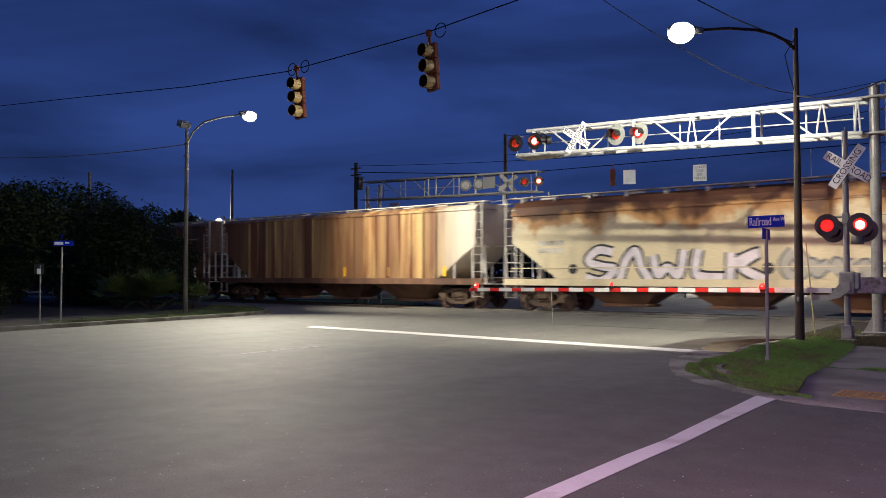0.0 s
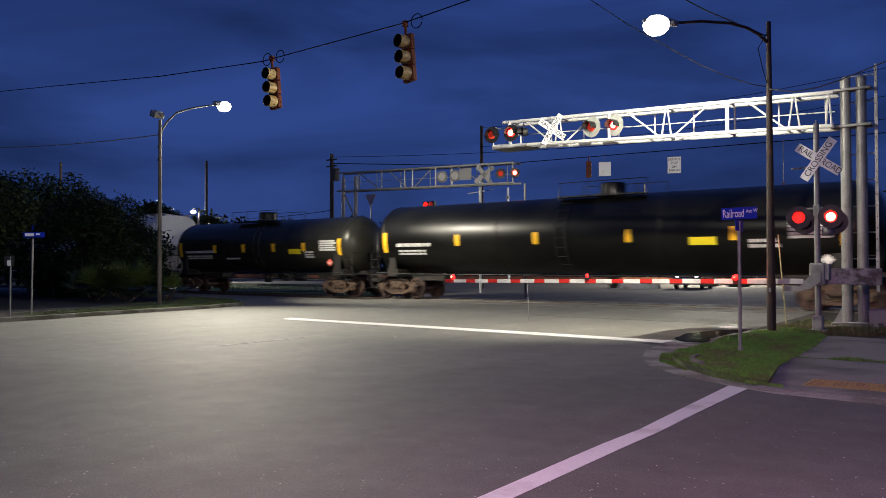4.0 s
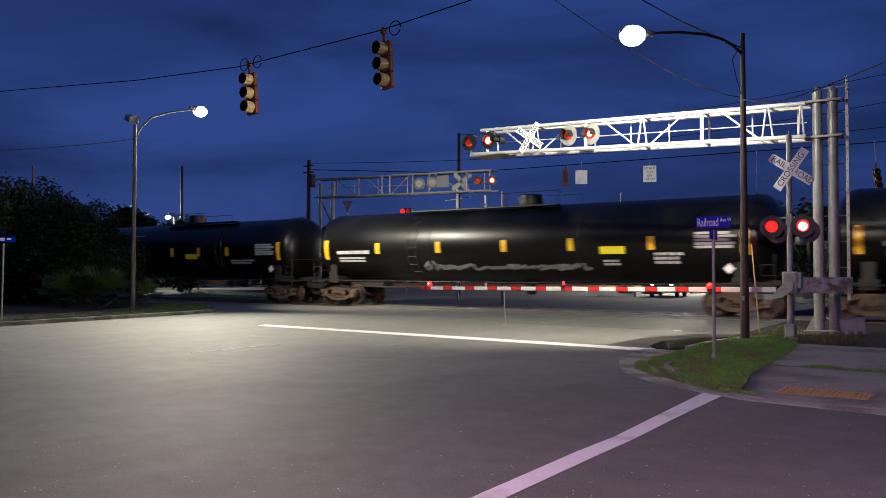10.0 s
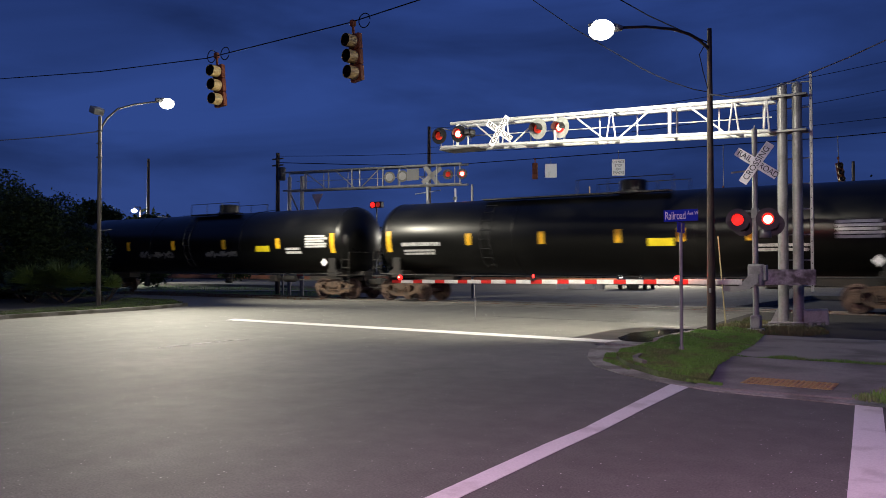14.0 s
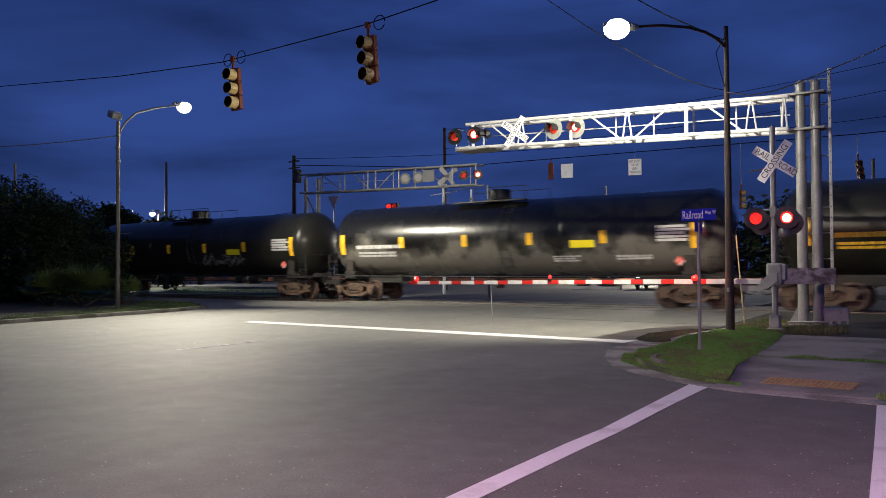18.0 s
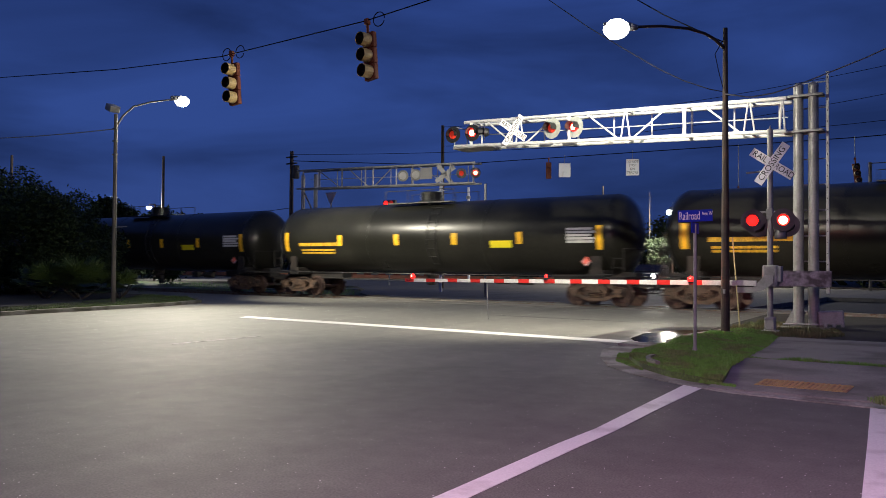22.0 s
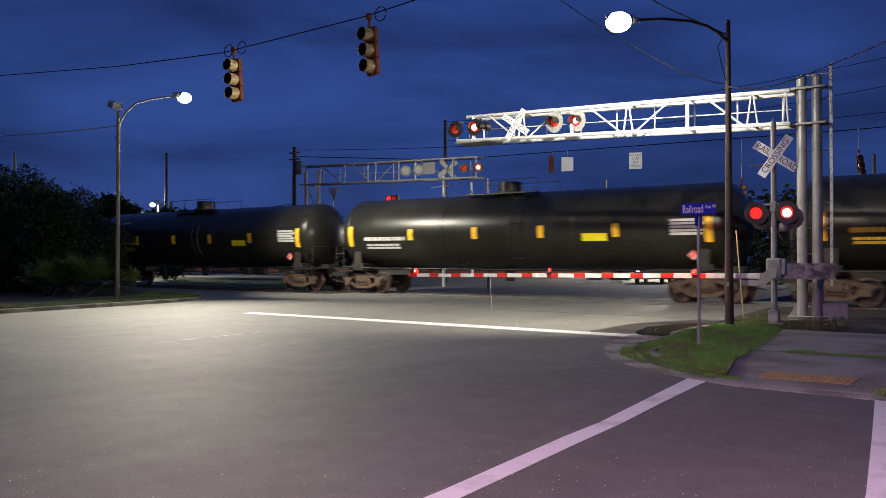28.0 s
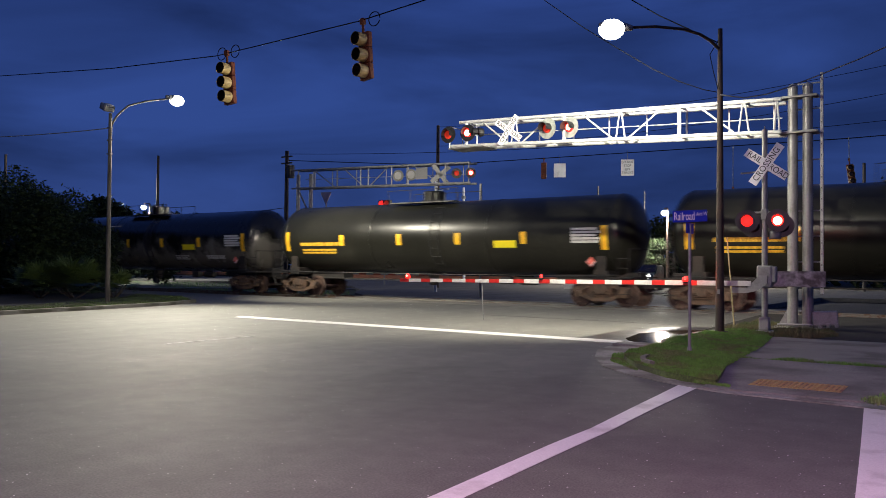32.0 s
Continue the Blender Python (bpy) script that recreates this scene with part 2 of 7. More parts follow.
def asphalt_mat(name, col, rough, grit=1.0, glint=True):
    m = paint(name, col, rough, var=.4, scale=.5, fine=60, bump=.25, dist=.006, col2=tuple(c * .92 for c in col), amount=.45, spec=.5)
    nt = m.node_tree
    n, ln = nt.nodes, nt.links
    b = n["Principled BSDF"]
    src = b.inputs["Base Color"].links[0].from_socket
    rr = b.inputs["Roughness"].links[0].from_node
    rr.inputs["To Min"].default_value, rr.inputs["To Max"].default_value = rough - .02, rough + .04
    tc = n["Texture Coordinate"]
    # pale dots in the colour that stand for glints on the asphalt
    vo = n.new("ShaderNodeTexVoronoi")
    vo.voronoi_dimensions = "2D"
    vo.inputs["Scale"].default_value = 24.0
    ln.new(tc.outputs["Object"], vo.inputs["Vector"])
    lt = n.new("ShaderNodeMath")
    lt.operation, lt.inputs[1].default_value = "LESS_THAN", .085
    sep = n.new("ShaderNodeSeparateColor")
    ln.new(vo.outputs["Color"], sep.inputs[0])
    # the painted glints differ in size
    size = n.new("ShaderNodeMath")
    size.operation, size.inputs[1].default_value, size.inputs[2].default_value = "MULTIPLY_ADD", -.12, .15
    ln.new(sep.outputs[1], size.inputs[0])
    ln.new(vo.outputs["Distance"], lt.inputs[0])
    ln.new(size.outputs[0], lt.inputs[1])
    gt = n.new("ShaderNodeMath")
    gt.operation, gt.inputs[1].default_value = "GREATER_THAN", .965
    ln.new(sep.outputs[0], gt.inputs[0])
    both = n.new("ShaderNodeMath")
    both.operation = "MULTIPLY"
    ln.new(lt.outputs[0], both.inputs[0])
    ln.new(gt.outputs[0], both.inputs[1])
    # old patches and tyre tracks, drawn out along the street
    mp = n.new("ShaderNodeMapping")
    mp.inputs["Scale"].default_value = (1.1, .12, 1)
    ln.new(tc.outputs["Object"], mp.inputs["Vector"])
    tr = n.new("ShaderNodeTexNoise")
    tr.inputs["Scale"].default_value, tr.inputs["Detail"].default_value = 1.0, 5
    ln.new(mp.outputs[0], tr.inputs["Vector"])
    mr = n.new("ShaderNodeMapRange")
    mr.inputs["From Min"].default_value, mr.inputs["From Max"].default_value = .3, .7
    mr.inputs["To Min"].default_value, mr.inputs["To Max"].default_value = .88, 1.12
    ln.new(tr.outputs["Fac"], mr.inputs["Value"])
    sc = n.new("ShaderNodeVectorMath")
    sc.operation = "SCALE"
    ln.new(src, sc.inputs[0])
    ln.new(mr.outputs[0], sc.inputs["Scale"])
    # worn binder, hand-sized blotches of it
    bl = n.new("ShaderNodeTexNoise")
    bl.inputs["Scale"].default_value, bl.inputs["Detail"].default_value, bl.inputs["Roughness"].default_value = 2.6, 9, .72
    ln.new(tc.outputs["Object"], bl.inputs["Vector"])
    br = n.new("ShaderNodeMapRange")
    br.inputs["From Min"].default_value, br.inputs["From Max"].default_value = .32, .68
    br.inputs["To Min"].default_value, br.inputs["To Max"].default_value = .78, 1.22
    ln.new(bl.outputs["Fac"], br.inputs["Value"])
    sc2 = n.new("ShaderNodeVectorMath")
    sc2.operation = "SCALE"
    ln.new(sc.outputs[0], sc2.inputs[0])
    ln.new(br.outputs[0], sc2.inputs["Scale"])
    sc = sc2
    mx = n.new("ShaderNodeMix")
    mx.data_type = "RGBA"
    mx.inputs["B"].default_value = (.9, .9, .87, 1)
    ln.new(sc.outputs[0], mx.inputs["A"])
    ln.new(both.outputs[0], mx.inputs["Factor"])
    ln.new(mx.outputs["Result"] if glint else sc.outputs[0], b.inputs["Base Color"])
    return m


asphalt = asphalt_mat("asphalt", (.12, .117, .104), .74)
# the darker paving of the avenue laps over the street along a ragged edge
n, ln = asphalt.node_tree.nodes, asphalt.node_tree.links
sep_a = n.new("ShaderNodeSeparateXYZ")
ln.new(n["Texture Coordinate"].outputs["Object"], sep_a.inputs[0])
edge = n.new("ShaderNodeMath")
edge.operation, edge.inputs[1].default_value = "MULTIPLY_ADD", -.62
ln.new(sep_a.outputs["X"], edge.inputs[0])
ln.new(sep_a.outputs["Y"], edge.inputs[2])
rag = n.new("ShaderNodeTexNoise")
rag.inputs["Scale"].default_value, rag.inputs["Detail"].default_value, rag.inputs["Roughness"].default_value = .8, 10, .66
ln.new(n["Texture Coordinate"].outputs["Object"], rag.inputs["Vector"])
rag2 = n.new("ShaderNodeMath")
rag2.operation, rag2.inputs[1].default_value = "MULTIPLY_ADD", 6.5
ln.new(rag.outputs["Fac"], rag2.inputs[0])
ln.new(edge.outputs[0], rag2.inputs[2])
lap = n.new("ShaderNodeMapRange")
lap.inputs["From Min"].default_value, lap.inputs["From Max"].default_value = 16.3, 18.6
lap.inputs["To Min"].default_value, lap.inputs["To Max"].default_value = .7, 1.0
ln.new(rag2.outputs[0], lap.inputs["Value"])
tone = n.new("ShaderNodeVectorMath")
tone.operation = "SCALE"
bsdf_in = n["Principled BSDF"].inputs["Base Color"]
ln.new(bsdf_in.links[0].from_socket, tone.inputs[0])
ln.new(lap.outputs[0], tone.inputs["Scale"])
ln.new(tone.outputs[0], bsdf_in)
footpath_mat = paint("footpath_concrete", (.19, .182, .165), .9, var=.2, scale=.9, fine=40, bump=.3, col2=(.1, .093, .082), amount=.45)
concrete = paint("concrete", (.15, .143, .13), .85, var=.2, scale=.8, fine=40, bump=.3, col2=(.09, .085, .075), amount=.5)
# darker concrete for the verge footpath
path_mat = paint("dark_path", (.06, .055, .046), .9, var=.25, scale=1.2, fine=35, bump=.3, col2=(.03, .027, .02), amount=.5)
kerbstone = paint("kerb_concrete", (.26, .25, .22), .85, var=.25, scale=1.6, fine=30, bump=.4, col2=(.13, .12, .1), amount=.55)
line_white = paint("road_paint", (.62, .62, .6), .55, var=.08, scale=2.0, fine=60, bump=.25, col2=(.45, .44, .42), amount=.18)
worn_line = paint("worn_road_paint", (.34, .33, .31), .6, var=.15, scale=5.0, fine=60, bump=.25, col2=(.13, .128, .118), amount=.5)
old_kerb = paint("old_kerb", (.15, .143, .125), .9, var=.25, scale=1.6, fine=30, bump=.4, col2=(.07, .068, .05), amount=.55)
grass_mat = paint("grass_blades", (.1, .24, .03), .7, var=.35, scale=1.8, fine=12, bump=0, col2=(.12, .15, .05), amount=.42)
turf = paint("turf", (.04, .07, .018), .95, var=.35, scale=1.5, fine=25, bump=.6, dist=.02, col2=(.06, .045, .025), amount=.5)
lawn = paint("lawn_soil", (.07, .115, .026), .95, var=.35, scale=1.5, fine=25, bump=.6, dist=.02, col2=(.04, .055, .018), amount=.5)
dirt = paint("dirt", (.022, .019, .013), .95, var=.35, scale=1.2, fine=25, bump=.6, dist=.02, col2=(.016, .013, .01), amount=.5)
ballast = paint("ballast_stone", (.06, .055, .05), .95, var=.5, scale=2.5, fine=16, bump=1.0, dist=.05, col2=(.03, .027, .025), amount=.5)
galv = paint("galvanised_steel", (.22, .222, .22), .45, .3, var=.12, scale=3, fine=20, bump=.05, col2=(.17, .17, .165), amount=.4)
alu = paint("bright_aluminium", (.5, .51, .51), .5, .2, var=.06, scale=3, fine=25, bump=.05, col2=(.44, .45, .455), amount=.3)
ladder_alu = paint("ladder_aluminium", (.36, .36, .355), .45, .3, var=.15, scale=5, fine=25, bump=.05)
rusty_pole = paint("brown_steel", (.02, .013, .011), .6, .2, var=.3, scale=3, fine=30, bump=.2, col2=(.05, .024, .015), amount=.4)
wood_pole = paint("weathered_wood", (.07, .05, .035), .85, var=.3, scale=6, fine=30, bump=.4, col2=(.03, .022, .016), amount=.5, stretch=(3, 3, .2))
grey_pole = paint("grey_wood", (.085, .075, .063), .8, var=.25, scale=6, fine=30, bump=.3, col2=(.035, .03, .025), amount=.4, stretch=(3, 3, .2))
signal_paint = paint("signal_orange", (.115, .03, .014), .6, var=.15, scale=3, fine=25, bump=.1, col2=(.085, .022, .011), amount=.45, spec=.2)
visor_in = paint("visor_yellow", (.5, .37, .16), .5, var=.12, scale=4, fine=25, bump=.05)
black_paint = paint("black_paint", (.012, .012, .013), .45, var=.2, scale=3, fine=30, bump=.1)
dark_lens = paint("dark_lens", (.02, .012, .01), .15, var=.1, scale=4, fine=30, bump=0)
white_sign = paint("white_sheeting", (.8, .8, .8), .4, var=.05, scale=3, fine=40, bump=.03, col2=(.62, .62, .6), amount=.2)
blue_sign = paint("blue_sheeting", (.002, .022, .42), .45, var=.06, scale=3, fine=40, bump=.03, spec=.1)
green_sign = paint("green_sheeting", (.007, .13, .1), .4, var=.06, scale=3, fine=40, bump=.03)
letter_black = paint("black_lettering", (.015, .015, .015), .5, var=.1, bump=0)
letter_white = paint("white_lettering", (.85, .85, .85), .45, var=.05, bump=0)
red_tape = paint("red_sheeting", (.45, .02, .015), .35, var=.08, scale=4, fine=40, bump=.03)
white_tape = paint("white_tape", (.55, .55, .535), .35, var=.15, scale=4, fine=40, bump=.03)
wire_mat = paint("cable", (.003, .003, .0035), .9, var=.1, bump=0, spec=.04)
tactile_mat = paint("tactile_yellow", (.36, .24, .06), .7, var=.2, scale=5, fine=40, bump=.2, col2=(.2, .1, .06), amount=.5)
water_mat = paint("puddle_water", (.012, .009, .006), .022, var=.1, scale=1.0, fine=3, bump=.02, dist=.02, spec=.8)
steel_rail = paint("rail_steel", (.16, .145, .13), .5, .8, var=.15, scale=6, fine=40, bump=.05, col2=(.12, .06, .035), amount=.4)
stake_mat = paint("stake_yellow", (.2, .17, .085), .7, var=.2, bump=.1)
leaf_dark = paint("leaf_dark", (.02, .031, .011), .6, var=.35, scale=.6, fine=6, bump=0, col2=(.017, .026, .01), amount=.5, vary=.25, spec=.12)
# copy of leaf_dark with the darkness of the unlit far trees in its colour
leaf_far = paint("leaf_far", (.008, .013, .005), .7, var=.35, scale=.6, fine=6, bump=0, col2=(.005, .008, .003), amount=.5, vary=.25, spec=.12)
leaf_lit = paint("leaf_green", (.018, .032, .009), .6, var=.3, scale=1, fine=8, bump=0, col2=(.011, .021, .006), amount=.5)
leaf_palm = paint("leaf_palm", (.045, .07, .015), .5, var=.3, scale=2, fine=10, bump=0, col2=(.035, .06, .02), amount=.5)
bark = paint("bark", (.05, .038, .028), .9, var=.3, scale=5, fine=20, bump=.6, stretch=(2, 2, .4))
brick_far = paint("brown_wall", (.3, .11, .055), .85, var=.2, scale=1, fine=15, bump=.2, col2=(.2, .075, .04), amount=.45)
far_asphalt = asphalt_mat("far_asphalt", (.15, .142, .125), .92, glint=False)
far_asphalt.node_tree.nodes["Principled BSDF"].inputs["Specular IOR Level"].default_value = .08
lilac_paint = paint("pale_grey_paint", (.27, .285, .265), .5, .1, var=.12, scale=5, fine=30, bump=.08, col2=(.2, .21, .195), amount=.35)
plate_steel = paint("mottled_steel", (.24, .24, .235), .5, .3, var=.3, scale=7, fine=28, bump=.1, col2=(.07, .065, .06), amount=.5)
lamp_glass = glow("lamp_lens", (1.0, .97, .88), 3.5)
back_grey = paint("sign_back_grey", (.11, .11, .115), .5, .3, var=.1, scale=3, fine=25, bump=.05)
far_glow = glow("far_lamp", (1.0, .98, .95), 4)
amber_glow = glow("amber_lamp", (1.0, .55, .12), 6)
red_glow = glow("red_signal", (1.0, .012, .01), 2.6)
red_dim = glow("red_signal_dim", (1.0, .05, .02), .22)
red_core = glow("red_signal_core", (1.0, .42, .28), 5)


# ---- ground ----
def flat(name, poly, z0, z1, material, label, category, kind="structure"):
    return tagged(part(name, slab(bmesh.new(), poly, z0, z1), material), label, category, kind=kind)


bm = bmesh.new()
bmesh.ops.create_grid(bm, x_segments=60, y_segments=60, size=900)
for v in bm.verts:
    v.co.z = -.22
tagged(part("ground", bm, dirt), "dark bare earth and rough grass reaching to the horizon", "ground", kind="structure")

E_KERB = [(6, 10.0), (-1.2, 10.1), (-2.16, 10.23), (-2.95, 10.42), (-3.64, 10.65), (-4.22, 11.1), (-4.87, 11.77), (-5.35, 12.5), (-5.9, 14.0), (-6.25, 15.6), (-6.35, 18.0), (-6.4, 21.0), (-6.45, 26.6)]
W_KERB = [(-45, 1.0), (-30, 3.5), (-24.5, 6.0), (-23.2, 8.6), (-23.7, 11.8), (-24.06, 13.15), (-24.46, 15.75), (-24.96, 18.43), (-26.0, 20.6), (-28.2, 22.0), (-31, 22.6), (-60, 22.9)]
# the street towards the crossing, and the darker avenue along the railway
flat("road", [(-70, 27.2), (-70, -60), (60, -60), (60, 12), (-4.0, 12.0), (-4.9, 27.2)], -.2, 0, asphalt, "worn grey asphalt junction with faint tyre tracks", "road")
flat("road", [(-27, 31.7), (-8.3, 31.7), (-8.0, 46), (60, 49), (60, 62), (-130, 62), (-130, 47.5), (-46, 46.5), (-38, 43.5), (-33, 38.5), (-29.5, 34)], -.2, .0, far_asphalt, "lit grey asphalt road beyond the railway", "road")

# west kerb island with grass
bm = bmesh.new()
sweep(bm, W_KERB, .18, -.1, .12, left=True)
tagged(part("kerb", bm, old_kerb), "weathered concrete kerb with earth along its foot", "kerb", kind="structure")
flat("verge", [(-60, 22.7)] + [(-31, 22.4), (-28.3, 21.8), (-26.15, 20.45), (-25.13, 18.4), (-24.63, 15.75), (-24.23, 13.15), (-23.87, 11.8), (-23.38, 8.6), (-24.6, 6.2), (-30, 3.7), (-60, -1)], -.2, .1, dirt, "rough dark grass verge behind the kerb", "grass verge")
flat("pavement", [(-25.3, 7), (-26.7, 7), (-28.0, 15.5), (-30, 20.5), (-28.6, 20.8), (-26.6, 15.5)], 0, .108, path_mat, "dark concrete footpath on the verge", "pavement")

# east corner: gutter apron, kerb, grass, footpath slabs
flat("gutter", [(-3.4, 10.42), (-2.9, 10.2), (-1.1, 10.05), (6, 9.95), (6, 10.37), (-1.2, 10.37), (-2.9, 10.6), (-3.6, 10.85), (-4.2, 11.35), (-4.75, 12.0), (-5.2, 12.75), (-5.42, 13.6), (-5.4, 14.4), (-5.7, 15.0), (-6.35, 14.8), (-6.2, 13.9), (-5.75, 12.8), (-5.15, 11.75), (-4.35, 10.98)], -.15, .012, kerbstone, "cracked concrete gutter round the corner", "gutter")
bm = bmesh.new()
sweep(bm, [(-4.3, 11.7), (-4.52, 11.95), (-4.66, 12.25), (-4.7, 12.6)], .07, -.1, .15, left=True)
tagged(part("kerb_piece", bm, old_kerb), "broken piece of curved kerb sunk in the grass", "kerb stone")
bm = bmesh.new()
sweep(bm, [(-5.72, 15.9), (-5.78, 17.2), (-5.7, 18.6), (-5.5, 19.6)], .16, -.1, .1, left=False)
tagged(part("kerb", bm, kerbstone), "mossy concrete kerb beside the puddle", "kerb", kind="structure")
G_POLY = [(-3.1, 10.66), (-3.3, 10.72), (-3.9, 11.05), (-4.6, 11.75), (-5.15, 12.6), (-5.45, 13.6), (-5.35, 14.6), (-5.5, 15.8), (-5.55, 17.2), (-5.5, 18.6), (-5.3, 19.6), (-4.6, 19.3), (-4.08, 17.9), (-3.7, 15.5), (-3.55, 13.6), (-3.45, 12.4), (-3.2, 11.2)]
flat("grass", G_POLY, -.2, .09, lawn, "bright green grass corner between street and footpath", "grass")
flat("ground_patch", [(-5.9, 19.4), (-4.3, 18.05), (8, 18.05), (20, 20), (20, 27.2), (-6.4, 27.2)], -.2, .07, dirt, "bare earth and weeds round the signal mast", "earth")
flat("puddle", [(-5.75, 15.75), (-6.25, 15.7), (-6.75, 16.6), (-7.0, 18.0), (-6.7, 19.4), (-6.1, 20.0), (-5.75, 19.6), (-5.85, 18.6), (-5.93, 17.2), (-5.88, 15.9)], -.05, .006, water_mat, "shallow dark puddle standing in the gutter", "puddle", "structure")
flat("gutter_mud", [(-5.6, 14.9), (-6.6, 15.0), (-7.6, 16.2), (-7.7, 18.6), (-7.0, 20.6), (-5.6, 21.4), (-5.5, 19.8)], -.05, .003, paint("wet_mud", (.05, .045, .038), .4, var=.25, scale=1.5, fine=20, bump=.3, col2=(.03, .027, .024)), "wet dark silt round the puddle", "mud", "structure")
bm = bmesh.new()
box(bm, -6.35, -5.55, 14.95, 15.5, 0, .05, .015)
tagged(part("gutter_slab", bm, kerbstone), "pale concrete lip of the storm gutter", "gutter slab")

walkway = tagged(new("footpath"), "grey concrete footpath in worn slabs with weedy joints", "footpath", kind="structure")
for j, (y0, y1) in enumerate(((10.55, 13.48), (13.56, 15.72), (15.76, 17.95))):
    xs = [-3.15 - .125 * (y0 - 10.5) - .05, -.55, 1.2, 3.0, 5.5]
    for a, b in zip(xs, xs[1:]):
        y0 = y0 if j else 10.38
        p = slab(bmesh.new(), [(a + .015, y0), (b - .015, y0), (b - .015, y1), (a + .015 - (.125 * (y1 - y0) if a < -3 else 0), y1)], -.15, .1)
        if not j:
            for v in p.verts:
                if v.co.z > 0 and v.co.y < 11:
                    v.co.z = .03
        part("slab", p, footpath_mat, walkway)
flat("joint_weeds", [(-3.8, 13.42), (6, 13.42), (6, 18), (-4.2, 18)], -.2, .07, turf, "moss and soil in the joints of the footpath", "soil")

# tactile plate with raised domes
tac = thing("tactile_plate", pose(0, 0, 0), "faded yellow tactile warning plate set in the footpath", "tactile paving")
bm = bmesh.new()
box(bm, -2.75, -1.67, 10.86, 11.4, .02, .053, .003)
bm.transform(Matrix.Translation((0, 11.13, 0)) @ pose(0, 0, .0, 1.3) @ Matrix.Translation((0, -11.13, 0)))
part("plate", bm, tactile_mat, tac)
dome = bmesh.new()
lathe(dome, [(0, .02), (.006, .017), (.009, .007)], 8)
dome_me = None
for i in range(17):
    for j in range(10):
        m = pose(-2.7 + i * .062, 10.89 + j * .053, .047 + j * .0012)
        if dome_me is None:
            o = part("dome", dome, tactile_mat, tac, m=m)
            dome_me = o.data
        else:
            part("dome", dome_me, tactile_mat, tac, m=m)

# painted lines
def line(name, poly, label, material=line_white):
    tagged(part(name, slab(bmesh.new(), poly, .002, .007), material), label, "road marking", kind="structure")


line("stop_line", [(-18.45, 16.3), (-18.2, 15.75), (-12, 15.62), (-6.25, 15.45), (-6.35, 16.02), (-12, 16.18)], "wide white stop line before the crossing")
line("lane_line", [(-13.19, 9.75), (-13.12, 9.75), (-13.15, 12.0), (-13.21, 12.0)], "short worn white lane line", worn_line)
line("crosswalk_line", [(-3.55, 10.6), (-3.28, 10.62), (-3.17, 8.5), (-3.08, 7.2), (-3.06, 6.4), (-2.98, 4.5), (-2.95, 2), (-3.14, 2), (-3.17, 4.5), (-3.26, 6.4), (-3.27, 7.2), (-3.38, 8.5)], "white crosswalk line with slightly wavy edges")
line("crosswalk_line", [(-1.32, 10.1), (-1.05, 10.1), (-.8, 8), (-.58, 6), (-.38, 3), (-.65, 3), (-.84, 6), (-1.07, 8)], "white crosswalk line beside the footpath ramp")

tagged(part("road_joint", slab(bmesh.new(), [(-13.2, 21.62), (-9.5, 21.5), (-6.6, 21.3), (-6.6, 21.35), (-9.5, 21.56), (-13.2, 21.68)], .001, .004), black_paint), "thin dark tarred joint across the street", "road joint", kind="structure")

# ---- railway ----
YC = 29.4
flat("track_bed", [(-400, 27.2), (400, 27.2), (400, 31.7), (-400, 31.7)], -.2, -.12, ballast, "dark stone ballast of the railway", "ballast")
track = tagged(new("railway_track"), "single railway track with worn steel rails", "railway track", kind="structure")
for y in (YC - .7525, YC + .7525):
    bm = bmesh.new()
    box(bm, -400, 400, y - .036, y + .036, -.005, .03, .008)
    box(bm, -400, 400, y - .012, y + .012, -.1, -.006)
    box(bm, -400, 400, y - .07, y + .07, -.125, -.101)
    part("rail", bm, steel_rail, track)
bm = bmesh.new()
box(bm, 0, .22, YC - 1.3, YC + 1.3, -.2, -.11, .01)
tie = part("sleeper", bm, wood_pole, track, m=pose(-27, 0, 0))
for k in range(1, 120):
    part("sleeper", tie.data, wood_pole, track, m=pose(-27 - k * .55, 0, 0))
for k in range(60):
    part("sleeper", tie.data, wood_pole, track, m=pose(-4.5 + k * .55, 0, 0))
crossing = tagged(new("crossing_panels"), "pale concrete panels between the rails at the crossing", "crossing panel", kind="structure")
for a, b in ((27.12, YC - .80), (YC - .68, YC + .68), (YC + .80, 31.75)):
    bm = bmesh.new()
    box(bm, 0, 2.42, a, b, -.15, .012, .012)
    first = None
    for k in range(8):
        if first is None:
            first = part("panel", bm, concrete, crossing, m=pose(-25.4, 0, 0)).data
        else:
            part("panel", first, concrete, crossing, m=pose(-25.4 + k * 2.44, 0, 0))
bm = bmesh.new()
for k in range(9000):
    x, y = random.choice((random.uniform(-60, -25.6), random.uniform(-6, 14))), random.uniform(27.25, 28.4)
    s = random.uniform(.015, .04)
    c = Vector((x, y, -.12 + s * .4))
    vs = [bm.verts.new(c + Vector((random.uniform(.6, 1) * a * s, random.uniform(.6, 1) * b * s, random.uniform(.5, 1) * d * s))) for a, b, d in ((1, 0, -.4), (-.5, .9, -.4), (-.5, -.9, -.4), (0, 0, 1))]
    for f in ((0, 1, 2), (0, 3, 1), (1, 3, 2), (2, 3, 0)):
        bm.faces.new([vs[i] for i in f])
tagged(part("ballast_stones", bm, ballast), "loose dark stones along the track", "ballast", kind="stuff")


# ---- grass ----
def inside(x, y, poly):
    c = False
    for (x0, y0), (x1, y1) in zip(poly, poly[1:] + poly[:1]):
        if (y0 > y) != (y1 > y) and x < (x1 - x0) * (y - y0) / (y1 - y0) + x0:
            c = not c
    return c


